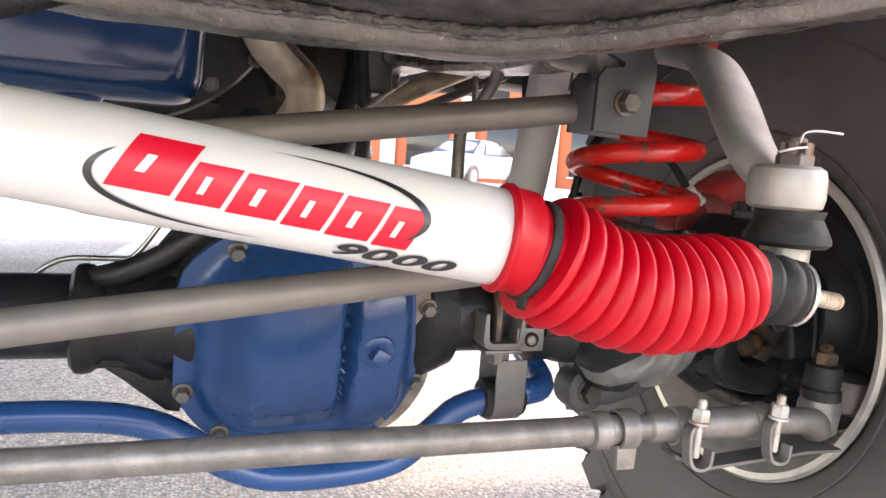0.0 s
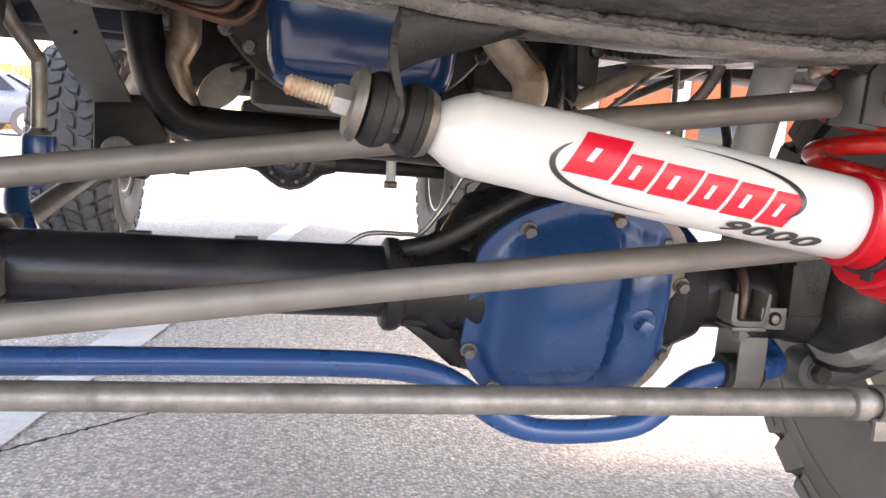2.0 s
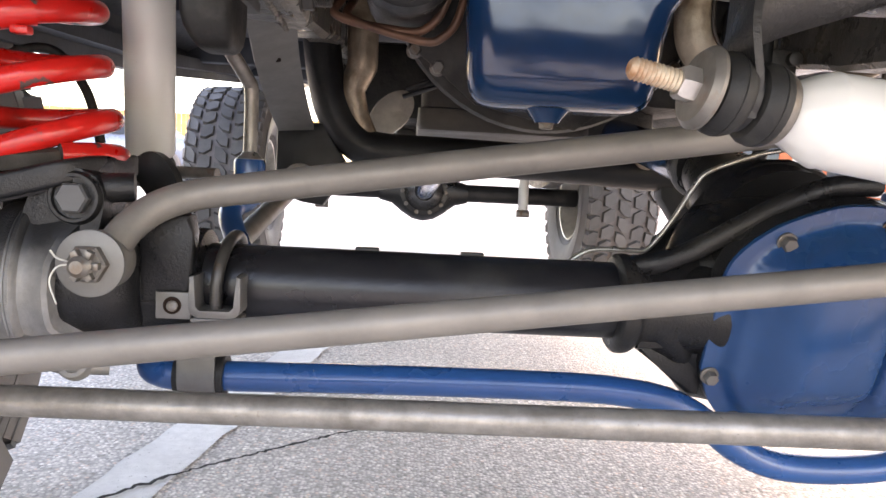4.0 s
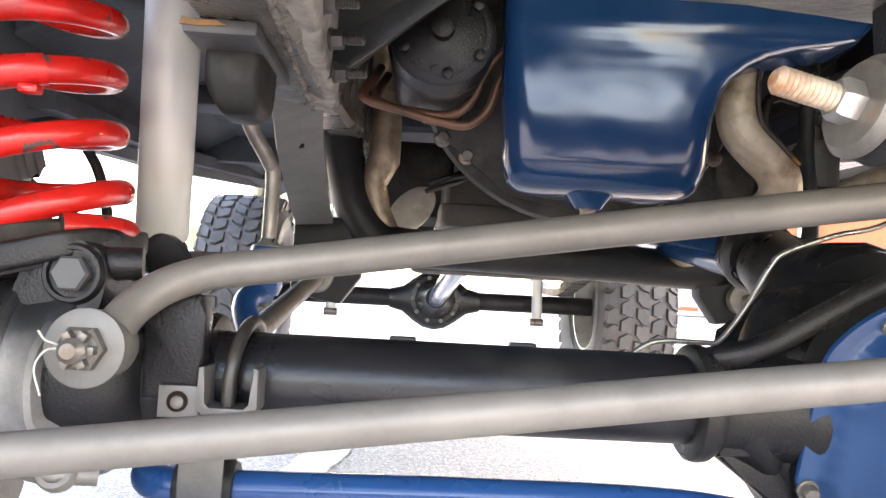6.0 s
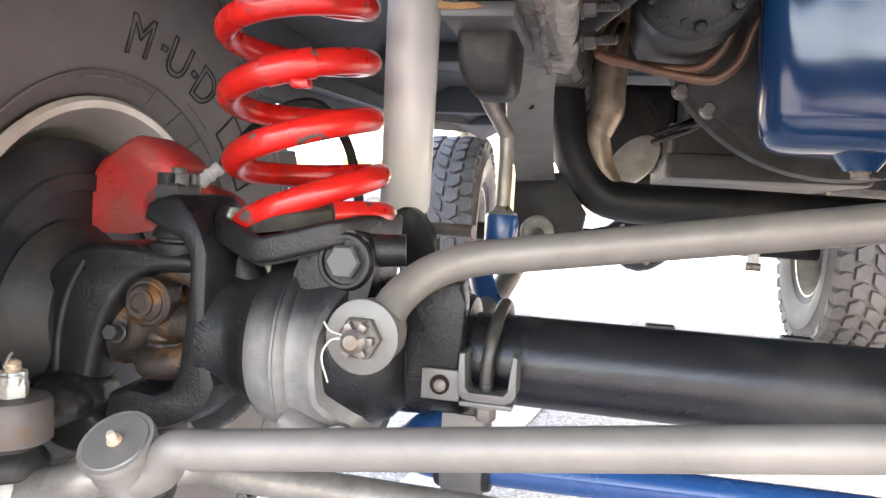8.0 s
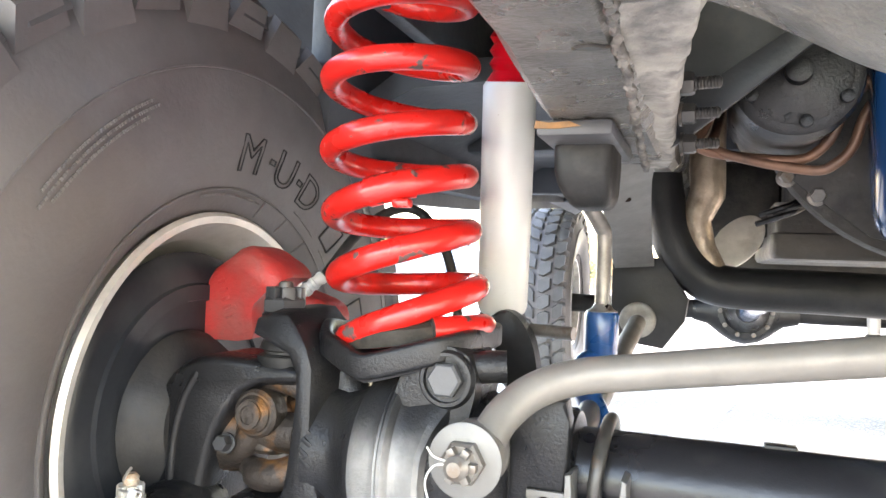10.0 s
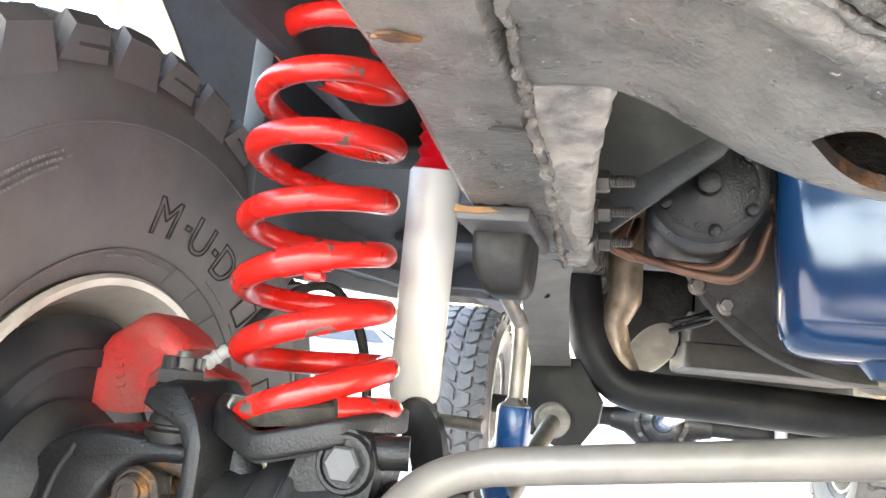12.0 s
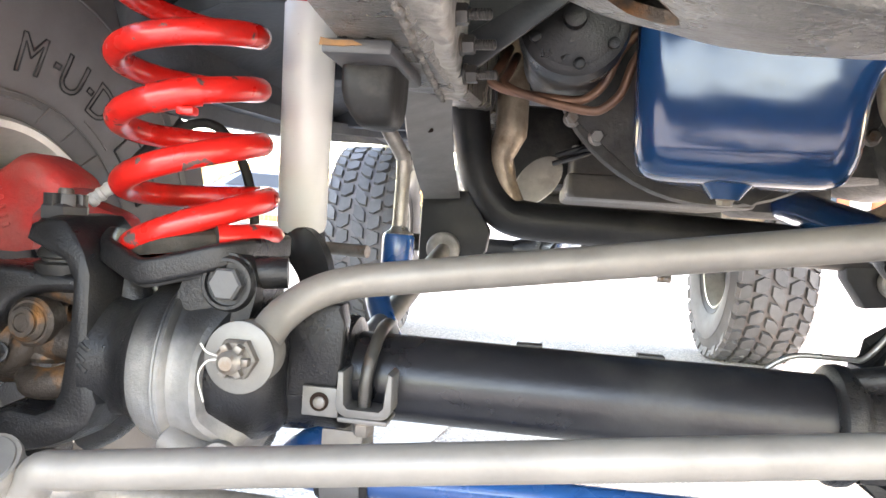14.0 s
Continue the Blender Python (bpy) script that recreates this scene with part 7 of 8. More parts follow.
bmesh.ops.transform(b, matrix=Matrix.Translation((-0.254, 0.745, 0.629)) @ Matrix.Rotation(radians(-49), 4, "Y") @ Matrix.Rotation(radians(12), 4, "Z") @ Matrix.Diagonal((1.02, 1.0, 0.60, 1.0)), verts=b.verts[:])
part("flange", b, mat("pale_flange_steel", (0.56, 0.53, 0.47), 0.5, 0.15, var=0.15, scale=30, second=((0.36, 0.32, 0.27), 18, 0.3), bump=0.1, bscale=120), ex, "pale oval pipe flange")
ex2 = thing("exhaust_pipe", "tan heat-stained curved exhaust pipe beside the engine", "exhaust pipe", (0.2, 0.3, 0.6), "exhaust pipes")
b = B()
tube(b, smooth_path([(0.19, 0.32, 0.90), (0.178, 0.31, 0.82), (0.166, 0.305, 0.762), (0.170, 0.302, 0.715), (0.194, 0.30, 0.685), (0.222, 0.305, 0.660), (0.232, 0.32, 0.632), (0.220, 0.36, 0.60), (0.215, 0.45, 0.575), (0.21, 0.60, 0.57)], 6), 0.0265, 24)
part("pipe", b, EXH2, ex2)
b = B()
tube(b, smooth_path([(0.190, 0.285, 0.82), (0.181, 0.278, 0.762), (0.186, 0.277, 0.720), (0.210, 0.276, 0.692), (0.238, 0.281, 0.668)], 6), 0.003, 8)
part("seam", b, RUST, ex2)

# transmission and its beam
tr = thing("transmission", "grimy grey transmission with a flat pan", "transmission", (0, 0.9, 0.6))
b = B()
box(b, (0.0, 1.06, 0.74), (0.34, 0.60, 0.17), None, 0.02)
box(b, (-0.295, 1.04, 0.715), (0.25, 0.22, 0.17), None, 0.02)
part("case", b, DARK, tr)
b = B()
rings = []
for z, dx, dy in ((0.700, 0.0, 0.0), (0.66, 0.0, 0.0), (0.648, 0.0, 0.0), (0.645, 0.006, 0.006), (0.612, 0.008, 0.008), (0.603, 0.004, 0.004), (0.600, -0.006, -0.006)):
    rings.append([b.verts.new((-0.03 + u, 0.96 + v, z)) for u, v in round_rect(0.33 + 2 * dx, 0.42 + 2 * dy, 0.02, 4)])
for r0, r1 in zip(rings, rings[1:]):
    for k in range(len(r0)):
        b.faces.new((r0[k], r0[(k + 1) % len(r0)], r1[(k + 1) % len(r0)], r1[k]))
b.faces.new(rings[0])
b.faces.new(rings[-1][::-1])
part("pan", b, GREYALU, tr, "grimy grey-brown transmission pan")
b = B()
for x, z in ((-0.225, 0.67), (-0.23, 0.655), (-0.215, 0.66), (-0.205, 0.672)):
    tube(b, smooth_path([(x, 0.66, z), (x + 0.03, 0.65, z + 0.01), (x + 0.05, 0.66, z + 0.02), (x + 0.09, 0.70, z + 0.05)], 4), 0.0045, 8)
part("wiring", b, PLASTIC, tr)

b = B()
box(b, (-0.03, 1.30, 0.575), (0.46, 0.16, 0.11), None, 0.02)
part("skid_plate", b, DARK, tr)

# clutter behind the engine on the right: hoses, linkage, grimy housings
tc = thing("transfer_case", "grimy dark transfer case beside the transmission", "transfer case", (0.36, 0.8, 0.62))
b = B()
lathe(b, (0.385, 0.70, 0.735), (0, 1, 0), [(0, 0.05), (0.01, 0.075), (0.03, 0.085), (0.10, 0.09), (0.2, 0.10), (0.30, 0.09)], 28)
box(b, (0.36, 0.86, 0.72), (0.26, 0.28, 0.12), None, 0.03)
box(b, (0.20, 0.87, 0.675), (0.17, 0.20, 0.17), None, 0.03)
part("case", b, DARK, tc)
b = B()
box(b, (0.365, 0.47, 0.705), (0.05, 0.06, 0.075), None, 0.010)
lathe(b, (0.352, 0.455, 0.738), (0, 0, 1), [(0, 0.008), (0.022, 0.008), (0.025, 0.006)], 10)
lathe(b, (0.378, 0.44, 0.725), (0, -1, 0), [(0, 0.011), (0.012, 0.011), (0.014, 0.008)], 14)
part("mount", b, GREYALU, tc, "grimy rubber-faced mount")
lnk = thing("fuel_hose", "black rubber hoses running up behind the engine", "hose", (0.33, 0.45, 0.6))
for pts_, r_ in (([(0.274, 0.45, 0.745), (0.276, 0.45, 0.791), (0.298, 0.45, 0.804), (0.348, 0.45, 0.793), (0.40, 0.47, 0.80)], 0.008), ([(0.336, 0.44, 0.82), (0.338, 0.45, 0.736), (0.349, 0.45, 0.60), (0.352, 0.50, 0.52)], 0.012), ([(0.62, 0.45, 0.80), (0.639, 0.45, 0.64), (0.65, 0.45, 0.58), (0.65, 0.5, 0.50)], 0.009), ([(0.31, 0.46, 0.80), (0.37, 0.46, 0.86), (0.42, 0.47, 0.90)], 0.004), ([(0.352, 0.455, 0.76), (0.36, 0.455, 0.83), (0.35, 0.47, 0.92)], 0.004)):
    b = B()
    tube(b, smooth_path(pts_, 5), r_, 12)
    part("hose", b, RUBBER, lnk)
lk2 = thing("shift_linkage", "tan pipe and thin steel linkage behind the engine", "pipe", (0.45, 0.45, 0.65))
b = B()
tube(b, [(0.34, 0.45, 0.632), (0.43, 0.46, 0.68), (0.53, 0.47, 0.728)], 0.016, 14)
part("pipe", b, EXH2, lk2)
b = B()
tube(b, [(0.528, 0.44, 0.77), (0.532, 0.44, 0.655)], 0.005, 10)
tube(b, [(0.43, 0.455, 0.645), (0.60, 0.455, 0.725)], 0.008, 8)
part("rod", b, DULLBOLT, lk2)
b = B()
box(b, (0.72, 0.50, 0.735), (0.26, 0.10, 0.06), None, 0.012)
box(b, (0.60, 0.52, 0.76), (0.10, 0.10, 0.07), None, 0.012)
part("bracket", b, DARK, lk2)

beam = thing("transmission_beam", "black tubular transmission crossmember with link brackets", "crossmember", (0, 0.62, 0.47))
b = B()
path = smooth_path([(-0.378, 0.62, 0.745), (-0.368, 0.62, 0.68), (-0.352, 0.62, 0.62), (-0.318, 0.62, 0.573), (-0.27, 0.62, 0.553), (-0.13, 0.62, 0.55), (0.1, 0.62, 0.545), (0.24, 0.62, 0.54), (0.30, 0.62, 0.55), (0.345, 0.62, 0.59), (0.37, 0.62, 0.66), (0.385, 0.62, 0.745)], 6)
tube(b, path, 0.033, 20)
part("beam", b, BLACKP, beam)
for s, cx in ((1, -0.402), (-1, 0.315)):
    b = B()
    o = [(-0.045, 0.095), (0.035, 0.095), (0.075, 0.03), (0.07, -0.005), (0.038, -0.05), (0.0, -0.045), (-0.045, -0.03)]
    o = [(x * s, y) for x, y in o]
    if s < 0:
        o = o[::-1]
    prism(b, o, (cx, 0.60, 0.50), (1, 0, 0), (0, 0, 1), -0.04, 0.004)
    part("bracket", b, BLACKP, beam)
    b = B()
    lathe(b, (cx, 0.588, 0.495), (0, -1, 0), [(-0.02, 0.024), (0.0, 0.028), (0.012, 0.028), (0.014, 0.025), (0.014, 0.018)], 32)
    part("bushing_sleeve", b, STEEL2, beam, "grey steel bushing sleeve")

for cx, tx in ((-0.402, -0.41), (0.315, 0.405)):
    lk = thing("link_arm", "grey steel link arm from the axle to the crossmember", "link arm", (cx, 0.3, 0.42), "link arms")
    b = B()
    tube(b, [(cx, 0.585, 0.492), ((cx + tx) / 2, 0.32, 0.45), (tx, 0.0, 0.40)], 0.0135, 18)
    part("rod", b, STEEL, lk)

# drive shafts
ds = thing("front_drive_shaft", "blue front drive shaft with a black joint at the differential", "drive shaft", (0.18, 0.35, 0.5))
b = B()
tube(b, [(0.1845, 0.305, 0.548), (0.208, 0.90, 0.632)], 0.031, 24)
part("shaft", b, BLUE, ds)
b = B()
lathe(b, (0.182, 0.25, 0.545), (0.06, 0.98, 0.14), [(0, 0.042), (0.010, 0.046), (0.022, 0.046), (0.028, 0.03), (0.038, 0.03), (0.044, 0.040), (0.062, 0.039), (0.066, 0.033)], 24)
for a in range(0, 360, 90):
    q = V((0.183, 0.256, 0.545)) + V((math.cos(radians(a + 30)), 0, math.sin(radians(a + 30)))) * 0.036
    hexhead(b, q, (0, -1, -0.1), 0.013, 0.008, 0.009)
part("joint", b, BLACKCAST, ds)
rd = thing("rear_drive_shaft", "blue rear drive shaft", "drive shaft", (-0.15, 2.0, 0.5))
b = B()
tube(b, [(-0.15, 2.46, 0.43), (-0.13, 1.9, 0.50), (-0.10, 1.25, 0.585)], 0.035, 20)
part("shaft", b, BLUE, rd)

# brake line over the differential
bl = thing("brake_line", "thin bent steel brake line over the axle", "pipe", (0.05, 0.03, 0.45))
b = B()
tube(b, smooth_path([(-0.055, 0.030, 0.425), (-0.042, 0.030, 0.440), (-0.02, 0.03, 0.452), (0.02, 0.03, 0.453), (0.036, 0.03, 0.456), (0.058, 0.03, 0.486), (0.078, 0.03, 0.522), (0.092, 0.03, 0.537), (0.137, 0.03, 0.555), (0.2, 0.04, 0.575), (0.30, 0.07, 0.65)], 5), 0.0026, 10)
part("pipe", b, ZINC, bl)

# ---- rear axle ----
ra = thing("rear_axle", "dark rear axle with a round differential", "axle", (-0.13, 2.76, 0.3))
b = B()
tube(b, [(-0.96, 2.76, 0.42), (0.59, 2.76, 0.425)], 0.042, 20)
part("axle_tube", b, BLACKP, ra)
b = B()
rings = []
for x, r in ((-0.36, 0.045), (-0.30, 0.06), (-0.25, 0.10), (-0.20, 0.13), (-0.15, 0.14), (-0.10, 0.13), (-0.05, 0.10), (0.0, 0.06), (0.06, 0.045)):
    rings.append([b.verts.new((x, 2.75 + r * 0.9 * math.cos(2 * math.pi * k / 24), 0.42 + r * math.sin(2 * math.pi * k / 24))) for k in range(24)])
for r0, r1 in zip(rings, rings[1:]):
    for k in range(24):
        b.faces.new((r0[k], r0[(k + 1) % 24], r1[(k + 1) % 24], r1[k]))
b.faces.new(rings[0])
b.faces.new(rings[-1][::-1])
lathe(b, (-0.15, 2.66, 0.425), (0, -1, 0.05), [(0, 0.11), (0.02, 0.11), (0.025, 0.09), (0.09, 0.06), (0.17, 0.045)], 24)
part("differential", b, BLACKCAST, ra)
for k in range(10):
    a = 2 * math.pi * k / 10
    b = B()
    hexhead(b, (-0.15 + 0.1 * math.cos(a), 2.638, 0.425 + 0.1 * math.sin(a)), (0, -1, 0), 0.018, 0.01)
    part("bolt", b, DULLBOLT, ra)
for x in (0.318, -0.62):
    rs = thing("rear_shock", "white rear shock absorber", "shock absorber", (x, 2.66, 0.335), "rear shock absorbers")
    b = B()
    lathe(b, (x, 2.66, 0.36), (0, 0.12, 1), [(0, 0.018), (0.006, 0.024), (0.30, 0.024), (0.31, 0.03), (0.5, 0.03)], 20)
    part("body", b, WHITE, rs)
    b = B()
    lathe(b, (x - 0.03, 2.66, 0.345), (1, 0, 0), [(0, 0.018), (0.06, 0.018)], 16)
    tube(b, [(x, 2.66, 0.35), (x, 2.74, 0.39)], 0.012, 8)
    part("eye", b, DULLBOLT, rs)
for x in (-0.62, 0.42):
    lf = thing("leaf_spring", "dark rear leaf spring pack", "leaf spring", (x, 2.76, 0.46), "leaf springs")
    for i, (h, z) in enumerate(((0.62, 0.497), (0.48, 0.485), (0.34, 0.473))):
        b = B()
        sweep(b, smooth_path([(x, 2.76 - h, z + 0.09 * h), (x, 2.76 - h * 0.5, z + 0.02 * h), (x, 2.76, z), (x, 2.76 + h * 0.5, z + 0.02 * h), (x, 2.76 + h, z + 0.09 * h)], 4), [(-0.03, -0.005), (0.03, -0.005), (0.03, 0.005), (-0.03, 0.005)])
        part("leaf", b, BLACKP, lf)

# ---- body shell of the truck ----
shell = thing("truck", "cream-painted truck body over dark underbody panels", "truck", (0, 1.5, 0.75))
b = B()
box(b, (0, 2.35, 0.93), (1.5, 2.9, 0.04), None, 0.004)
part("floor", b, LINER, shell)
b = B()
box(b, (0, 0.83, 1.15), (1.5, 0.05, 0.70), None, 0.004)
part("firewall", b, LINER, shell)
# unseen hood, added to block light; dark to keep the oil pan's reflections dark
b = B()
box(b, (0, 0.03, 1.36), (2.07, 1.68, 0.03), None, 0.004)
part("unseen_hood", b, LINER, shell)
# unseen panel, added to block front light and cut the oil pan's highlight
b = B()
box(b, (0, -0.78, 1.18), (2.0, 0.05, 0.38), None, 0.01)
part("front_panel", b, LINER, shell)


def fender(s):
    """Outer skin with a round wheel arch, a flanged lip with screws, and a dark liner inside."""
    X = 1.035 * s
    R, cy, cz = 0.65, -0.15, 0.50
    b = B()
    top, arc = [], []
    for k in range(25):
        a = radians(31 + 118 * k / 24)
        arc.append((cy - R * math.cos(a), cz + R * math.sin(a)))
    rim_ = []
    for k in range(25):
        u = k / 24 * 3.0
        if u < 0.6:
            rim_.append((-0.76, 0.83 + 0.51 * u / 0.6))
        elif u > 2.4:
            rim_.append((0.85, 1.34 - 0.51 * (u - 2.4) / 0.6))
        else:
            rim_.append((-0.76 + 1.61 * (u - 0.6) / 1.8, 1.34))
    rows = [[b.verts.new((X, *p)), b.verts.new((X, *q)), b.verts.new((X - 0.012 * s, *q)), b.verts.new((X - 0.012 * s, *p))] for p, q in zip(arc, rim_)]
    for r0, r1 in zip(rows, rows[1:]):
        for k in range(4):
            b.faces.new((r0[k], r0[(k + 1) % 4], r1[(k + 1) % 4], r1[k]))
    b.faces.new(rows[0])
    b.faces.new(rows[-1][::-1])
    fd = part("fender", b, BODY, shell)
    b = B()
    rows = []
    for y, z in arc:
        d = V((0, y - cy, z - cz)).normalized()
        c = V((X, cy, cz)) + d * R
        rows.append([b.verts.new(c + d * 0.0), b.verts.new(c + d * 0.006), b.verts.new(c + d * 0.006 - V((0.075 * s, 0, 0))), b.verts.new(c - V((0.075 * s, 0, 0)))])
    for r0, r1 in zip(rows, rows[1:]):
        for k in range(4):
            b.faces.new((r0[k], r0[(k + 1) % 4], r1[(k + 1) % 4], r1[k]))
    b.faces.new(rows[0])
    b.faces.new(rows[-1][::-1])
    part("lip", b, BODY, fd)
    for a in (40, 62, 84, 99, 111.5, 124, 136.6, 148):
        d = V((0, -math.cos(radians(a)), math.sin(radians(a))))
        b = B()
        lathe(b, V((X - 0.05 * s, cy, cz)) + d * R, -d, [(0, 0.007), (0.003, 0.0065), (0.004, 0.004)], 12)
        part("screw", b, ZINC, fd)
    # liner: a dark wall behind the wheel that curves over towards the engine bay
    b = B()
    rows = []
    for y, z in arc:
        d = V((0, y - cy, z - cz)).normalized()
        rows.append([b.verts.new(V((X - 0.075 * s, cy, cz)) + d * (R + 0.002)), b.verts.new(V((X - 0.20 * s, cy, cz)) + d * (R + 0.06)), b.verts.new(V((0.60 * s, cy, cz)) + d * (R + 0.09)), b.verts.new(V((0.60 * s, cy, cz)) + d * (R + 0.10)), b.verts.new(V((X - 0.20 * s, cy, cz)) + d * (R + 0.07)), b.verts.new(V((X - 0.075 * s, cy, cz)) + d * (R + 0.012))])
    for r0, r1 in zip(rows, rows[1:]):
        for k in range(6):
            b.faces.new((r0[k], r0[(k + 1) % 6], r1[(k + 1) % 6], r1[k]))
    b.faces.new(rows[0])
    b.faces.new(rows[-1][::-1])
    part("wheel_liner", b, LINER, fd, "dark wheel housing liner")
    b = B()
    box(b, (0.595 * s, -0.08, 1.08), (0.02, 1.75, 0.54), None, 0.004)
    part("inner_panel", b, LINER, fd)
    # tower that holds the spring and shock
    b = B()
    xs_ = 0.535 * s
    rings = []
    for z, w, d in ((0.93, 0.10, 0.10), (0.94, 0.12, 0.12), (1.0, 0.12, 0.12), (1.3, 0.12, 0.12)):
        rings.append([b.verts.new((xs_ + u, 0.03 + v, z)) for u, v in round_rect(w, d, 0.03, 4)])
    for r0, r1 in zip(rings, rings[1:]):
        for k in range(len(r0)):
            b.faces.new((r0[k], r0[(k + 1) % len(r0)], r1[(k + 1) % len(r0)], r1[k]))
    part("spring_tower", b, LINER, fd)


fender(1)
fender(-1)
# aprons behind the front wheels, and the ribbed floor above the frame
for s in (-1, 1):
    lift = 0.0 if s < 0 else 0.06
    b = B()
    prism(b, [(0.17, 0.69 + lift), (0.26, 0.658 + lift), (0.45, 0.664 + lift), (0.80, 0.685 + lift), (1.7, 0.77), (2.5, 0.86), (2.5, 0.93), (0.86, 0.93), (0.80, 1.3), (0.17, 1.3)], (0.735 * s, 0, 0), (0, 1, 0), (0, 0, 1), -0.03, 0.004)
    part("apron", b, LINER, shell, "dark grimy inner body panel")
    b = B()
    box(b, (0.60 * s, 1.02, 0.87), (0.52, 0.03, 0.26), None, 0.006)
    part("toe_board", b, LINER, shell)
    b = B()
    sweep(b, [(0.72 * s, 0.30, 0.695 + lift), (0.72 * s, 0.80, 0.715 + lift), (0.72 * s, 1.7, 0.80)], [(-0.02, -0.012), (0.02, -0.012), (0.02, 0.012), (-0.02, 0.012)])
    part("rib", b, LINER, shell)
    b = B()
    prism(b, [(0.40, 0.80), (0.66, 0.80), (0.73, 0.76), (0.73, 0.79), (0.67, 0.83), (0.40, 0.83)] if s > 0 else [(-0.73, 0.76), (-0.66, 0.80), (-0.40, 0.80), (-0.40, 0.83), (-0.67, 0.83), (-0.73, 0.79)], (0, 0.25, 0), (1, 0, 0), (0, 0, 1), -1.6, 0.004)
    part("floor_pan", b, LINER, shell)
    for y in (0.62, 1.05, 1.5):
        b = B()
        box(b, (0.55 * s, y, 0.785), (0.30, 0.07, 0.035), None, 0.006)
        part("floor_rib", b, LINER, shell)
for s in (-1, 1):
    b = B()
    box(b, (1.0 * s, 1.75, 1.14), (0.06, 1.8, 0.38), None, 0.02)
    part("rocker", b, BODY, shell)
    b = B()
    box(b, (0.99 * s, 3.3, 1.05), (0.05, 1.2, 0.55), None, 0.02)
    part("quarter_panel", b, BODY, shell)
b = B()
box(b, (0, 2.5, 1.35), (2.0, 3.0, 0.7), None, 0.05)
part("cab", b, BODY, shell)

# rear crossmember and tank seen far back
b = B()
box(b, (0.05, 3.3, 0.72), (0.8, 0.5, 0.22), None, 0.04)
tank = solo("fuel_tank", b, DARK, "dark fuel tank hanging under the rear floor", "fuel tank")
b = B()
tube(b, [(0.30, 1.35, 0.62), (0.30, 1.5, 0.62), (0.30, 2.0, 0.62), (0.30, 2.05, 0.62)], [0.04, 0.07, 0.07, 0.04], 24)
tube(b, [(0.30, 1.7, 0.66), (0.30, 1.7, 0.915)], 0.01, 8)
solo("muffler", b, EXH, "dull oval exhaust muffler under the floor", "muffler")

# ---- surroundings ----
def plank_fence(x0, x1, y, top, name_label):
    f = thing("wooden_fence", name_label, "fence", ((x0 + x1) / 2, y, 0))
    rnd = random.Random(8)
    x = x0
    me = None
    while x < x1:
        b = B()
        box(b, (x + 0.07, y + rnd.uniform(-0.01, 0.01), top / 2 + rnd.uniform(-0.01, 0.01)), (0.135, 0.025, top), None, 0.004)
        part("board", b, FENCE, f)
        x += 0.145
    b = B()
    box(b, ((x0 + x1) / 2, y + 0.04, top * 0.8), (x1 - x0, 0.05, 0.09), None, 0.005)
    part("rail", b, FENCE, f)


plank_fence(-17.0, -3.0, 22.5, 1.9, "orange-stained vertical board fence behind the lot")


def shrub(x, y, h, w, seed):
    rnd = random.Random(seed)
    s = thing("shrub", "dry grey-green shrub before the fence", "shrub", (x, y, 0), "shrubs")
    b = B()
    tips = []
    for i in range(14):
        a, r = rnd.uniform(0, 6.28), rnd.uniform(0.2, 1.0)
        tip = V((x + w * r * math.cos(a) * 0.5, y + w * r * math.sin(a) * 0.5, h * rnd.uniform(0.6, 1.0)))
        mid = V((x, y, 0)).lerp(tip, 0.5) + V((rnd.uniform(-0.1, 0.1), rnd.uniform(-0.1, 0.1), 0.08))
        tube(b, [V((x + rnd.uniform(-0.05, 0.05), y, -0.01)), mid, tip], [0.02, 0.012, 0.004], 6)
        tips += [tip, mid, mid.lerp(tip, 0.5)]
    part("branches", b, TWIG, s)
    b = B()
    for i in range(900):
        c = rnd.choice(tips) + V((rnd.gauss(0, 0.13), rnd.gauss(0, 0.13), rnd.gauss(0, 0.10)))
        n = V((rnd.uniform(-1, 1), rnd.uniform(-1, 1), rnd.uniform(-0.3, 1))).normalized()
        _, p, q = basis(n)
        l = rnd.uniform(0.03, 0.07)
        b.faces.new([b.verts.new(c + p * l * u + q * l * 0.45 * v) for u, v in ((-1, 0), (0, -1), (1, 0), (0, 1))])
    part("foliage", b, LEAF, s)


for i, (x, y, h, w) in enumerate(((-9.6, 21.2, 1.0, 1.5), (-8.4, 21.4, 0.9, 1.4), (-7.0, 21.0, 1.1, 1.6), (-5.4, 21.5, 0.9, 1.5), (-11.2, 21.3, 1.2, 1.7), (-4.0, 21.3, 0.8, 1.2))):
    shrub(x, y, h, w, 20 + i)


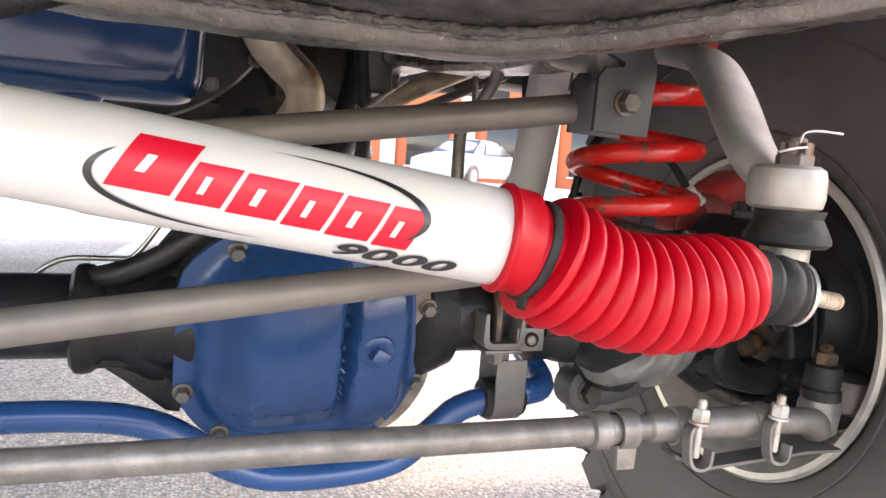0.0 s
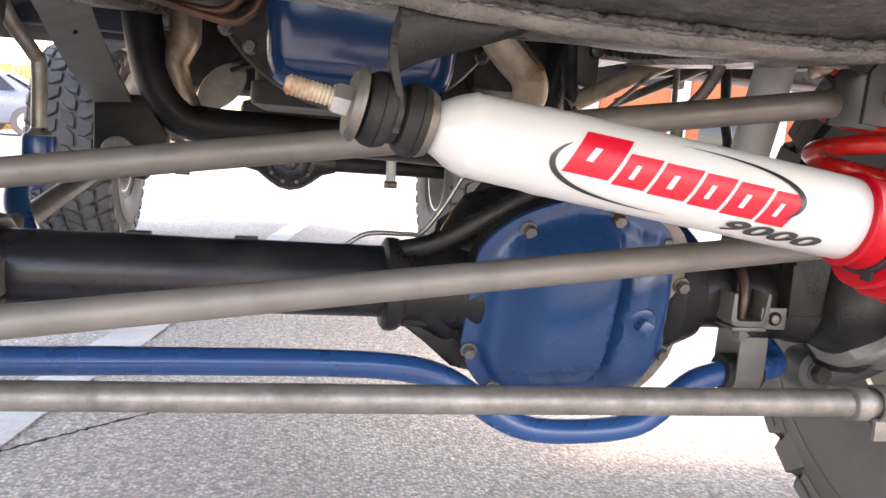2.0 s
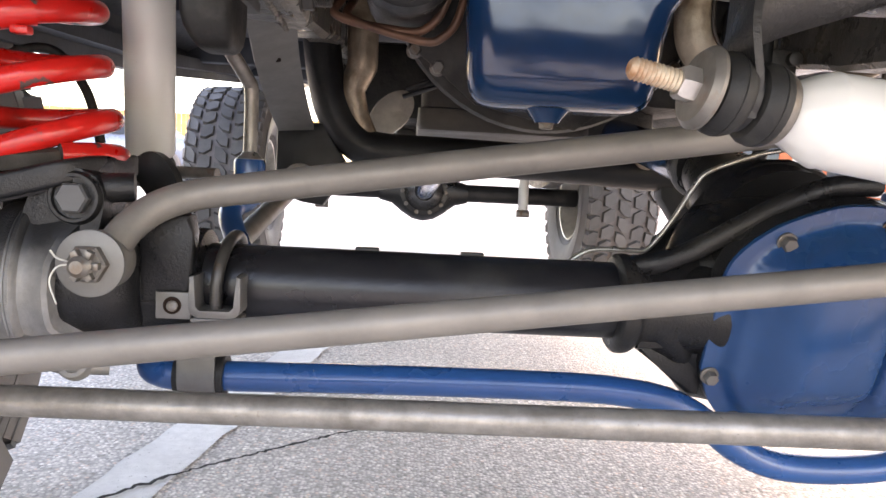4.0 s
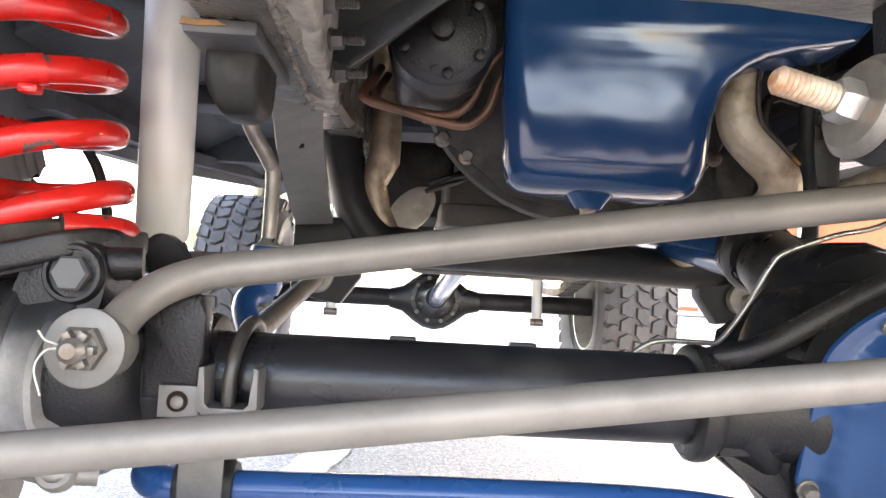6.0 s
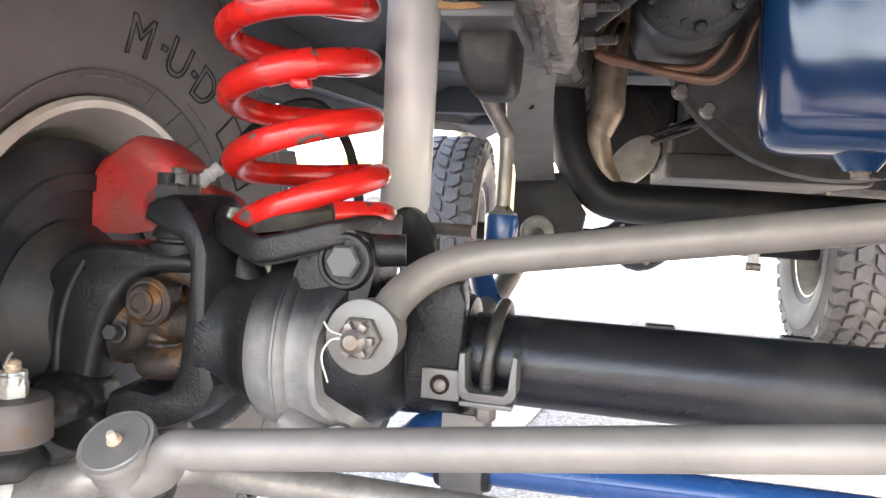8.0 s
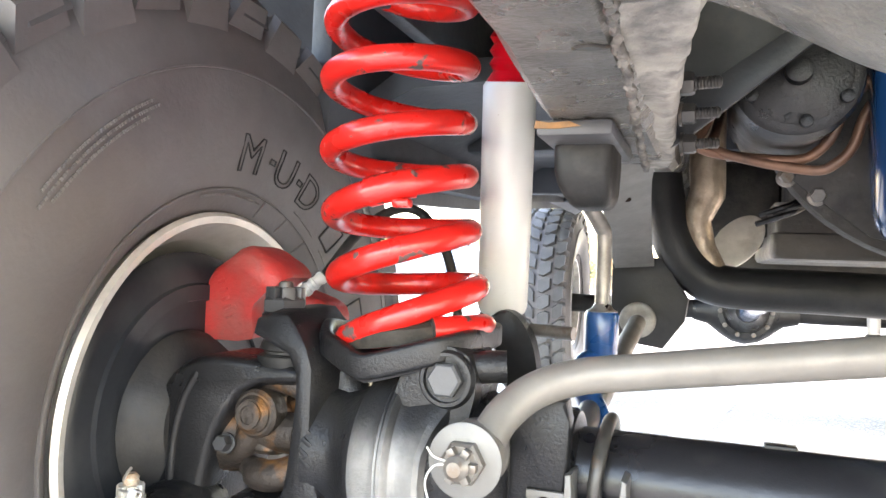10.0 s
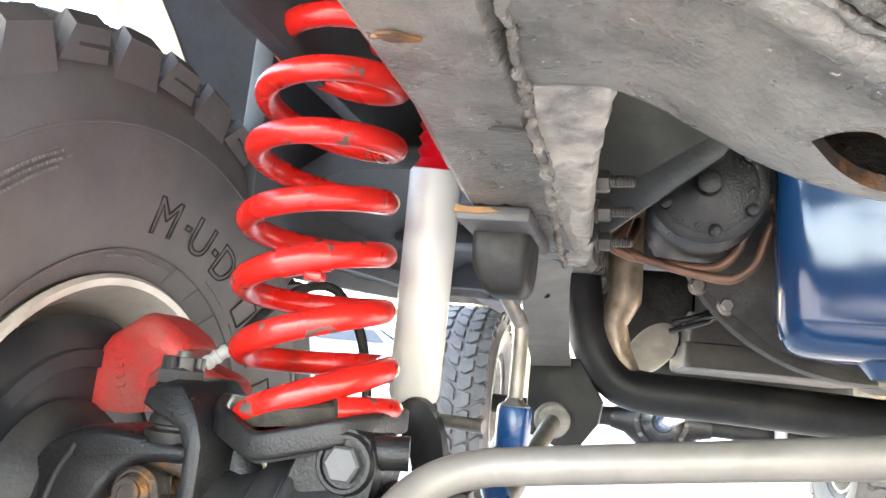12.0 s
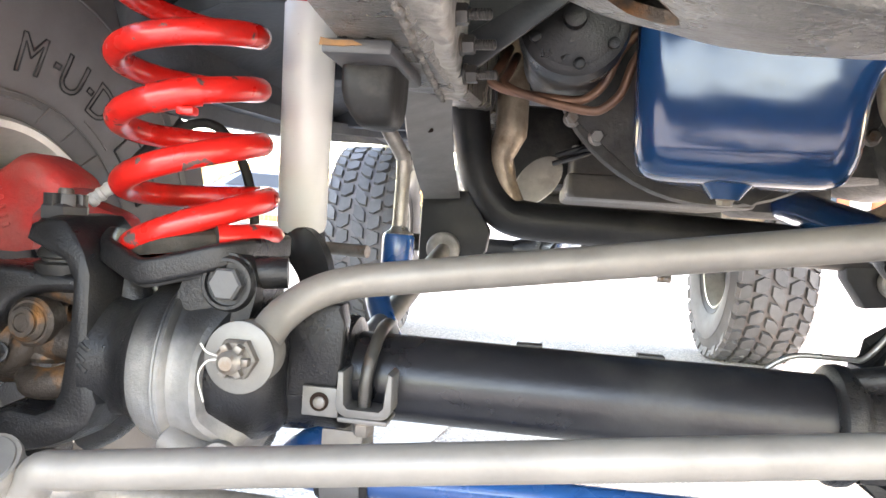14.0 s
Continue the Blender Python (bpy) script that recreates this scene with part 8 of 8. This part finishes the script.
def parked_car(x, y, turn, paint, lab):
    c = thing("parked_car", lab, "car", (0, 0, 0), "parked cars")
    # lofted from nose to tail: half width, belt height, roof height, roof half width
    b = B()
    rings = []
    for x_, hw, belt, roof, rw in ((-2.25, 0.62, 0.66, 0.70, 0.55), (-2.15, 0.80, 0.74, 0.78, 0.70), (-1.6, 0.87, 0.86, 0.92, 0.78), (-1.15, 0.88, 0.92, 0.97, 0.76), (-0.75, 0.88, 0.94, 1.25, 0.64), (-0.35, 0.88, 0.95, 1.41, 0.60), (0.35, 0.88, 0.96, 1.44, 0.60), (0.85, 0.88, 0.97, 1.38, 0.60), (1.35, 0.87, 0.98, 1.12, 0.68), (1.65, 0.86, 0.97, 1.02, 0.74), (2.1, 0.80, 0.92, 0.96, 0.70), (2.22, 0.66, 0.80, 0.84, 0.58)):
        sec = [(-hw * 0.92, 0.28), (-hw, 0.45), (-hw, belt - 0.12), (-hw * 0.97, belt), (-rw, roof - 0.05), (-rw * 0.8, roof), (0, roof + 0.02)]
        sec += [(-y_, z_) for y_, z_ in sec[-2::-1]]
        rings.append([b.verts.new((x_, y_, z_)) for y_, z_ in sec])
    for r0, r1 in zip(rings, rings[1:]):
        for k in range(len(r0) - 1):
            b.faces.new((r0[k], r0[k + 1], r1[k + 1], r1[k]))
        b.faces.new((r0[-1], r0[0], r1[0], r1[-1]))
    b.faces.new(rings[0][::-1])
    b.faces.new(rings[-1])
    part("body", b, paint, c)
    for name_, quad in (("windscreen", ((-1.10, -0.70, 1.00), (-1.10, 0.70, 1.00), (-0.42, 0.56, 1.395), (-0.42, -0.56, 1.395))), ("rear_window", ((1.40, 0.66, 1.115), (1.40, -0.66, 1.115), (0.90, -0.54, 1.37), (0.90, 0.54, 1.37)))):
        b = B()
        fo = V((-0.012, 0, 0.014)) if name_ == "windscreen" else V((0.012, 0, 0.014))
        lo_, hi_ = [b.verts.new(V(q)) for q in quad], [b.verts.new(V(q) + fo) for q in quad]
        b.faces.new(hi_)
        b.faces.new(lo_[::-1])
        for k in range(4):
            b.faces.new((lo_[k], lo_[(k + 1) % 4], hi_[(k + 1) % 4], hi_[k]))
        part(name_, b, GLASSY, c)
    for yy in (-0.857, 0.857):
        sg = 1 if yy > 0 else -1
        b = B()
        quad = [(-0.72, 0.868, 0.985), (1.18, 0.868, 1.005), (0.80, 0.660, 1.31), (-0.30, 0.652, 1.33)]
        lo_, hi_ = [b.verts.new((x_, sg * y_, z_)) for x_, y_, z_ in quad], [b.verts.new((x_, sg * (y_ + 0.012), z_ + 0.006)) for x_, y_, z_ in quad]
        b.faces.new(hi_ if sg < 0 else hi_[::-1])
        b.faces.new(lo_[::-1] if sg < 0 else lo_)
        for k in range(4):
            b.faces.new((lo_[k], lo_[(k + 1) % 4], hi_[(k + 1) % 4], hi_[k]))
        part("side_window", b, GLASSY, c)
        for xx in (-1.4, 1.4):
            b = B()
            lathe(b, (xx, yy * 0.88, 0.33), (0, 1 if yy > 0 else -1, 0), [(0, 0.2), (0.0, 0.32), (0.05, 0.33), (0.15, 0.33), (0.17, 0.31), (0.17, 0.21), (0.15, 0.2)], 28)
            wh = part("wheel", b, TYRE, c)
            b = B()
            lathe(b, (xx, yy * 0.88 + (0.12 if yy > 0 else -0.12), 0.33), (0, 1 if yy > 0 else -1, 0), [(0, 0.2), (0.04, 0.2), (0.05, 0.1)], 24)
            part("hub_cap", b, ALLOY, wh)
    c.matrix_basis = pose(x, y, 0, 0, 0, turn)
    return c


parked_car(-7.6, 17.6, 5, CARBLUE, "grey-blue parked sedan near the fence")
parked_car(8.5, 20.0, 40, CARWHITE, "pale silver-blue parked sedan before the orange building")

bd_ = thing("building", "low orange stucco shop building with pale columns", "building", (20, 30, 0))
BDIR, BN = V((0.80, -0.60, 0)), V((-0.60, -0.80, 0))
b = B()
prism(b, [(0, 0), (26, 0), (26, 4.6), (0, 4.6)], (8.0, 31.0, 0), BDIR, (0, 0, 1), -8.0 if BDIR.cross(V((0, 0, 1))).dot(BN) > 0 else 8.0, 0.02)
part("wall", b, STUCCO, bd_)
b = B()
prism(b, [(-0.3, 0), (26.3, 0), (26.3, 0.35), (-0.3, 0.35)], V((8.0, 31.0, 4.6)) + BN * 0.3, BDIR, (0, 0, 1), -8.6 if BDIR.cross(V((0, 0, 1))).dot(BN) > 0 else 8.6, 0.02)
part("roof", b, STUCCO2, bd_)
for i in range(7):
    u = 1.0 + 3.6 * i
    b = B()
    c = V((8.0, 31.0, 0)) + BDIR * u + BN * 0.06
    prism(b, [(-0.35, 0), (0.35, 0), (0.35, 4.5), (-0.35, 4.5)], c + BN * 0.0, BDIR, (0, 0, 1), 0.12 if BDIR.cross(V((0, 0, 1))).dot(BN) > 0 else -0.12, 0.01)
    part("column", b, STUCCO2, bd_)
    b = B()
    c = V((8.0, 31.0, 0)) + BDIR * (u + 1.8) + BN * 0.02
    prism(b, [(-0.95, 0.5), (0.95, 0.5), (0.95, 2.4), (-0.95, 2.4)], c, BDIR, (0, 0, 1), 0.03 if BDIR.cross(V((0, 0, 1))).dot(BN) > 0 else -0.03, 0.005)
    win = part("window", b, GLASSY, bd_)
    for q, w, h in (((0, 0.46), 2.05, 0.08), ((0, 2.44), 2.05, 0.08)):
        b = B()
        prism(b, [(-w / 2, q[1] - h / 2), (w / 2, q[1] - h / 2), (w / 2, q[1] + h / 2), (-w / 2, q[1] + h / 2)], c + BN * 0.02, BDIR, (0, 0, 1), 0.06 if BDIR.cross(V((0, 0, 1))).dot(BN) > 0 else -0.06, 0.005)
        part("frame", b, STUCCO2, win)
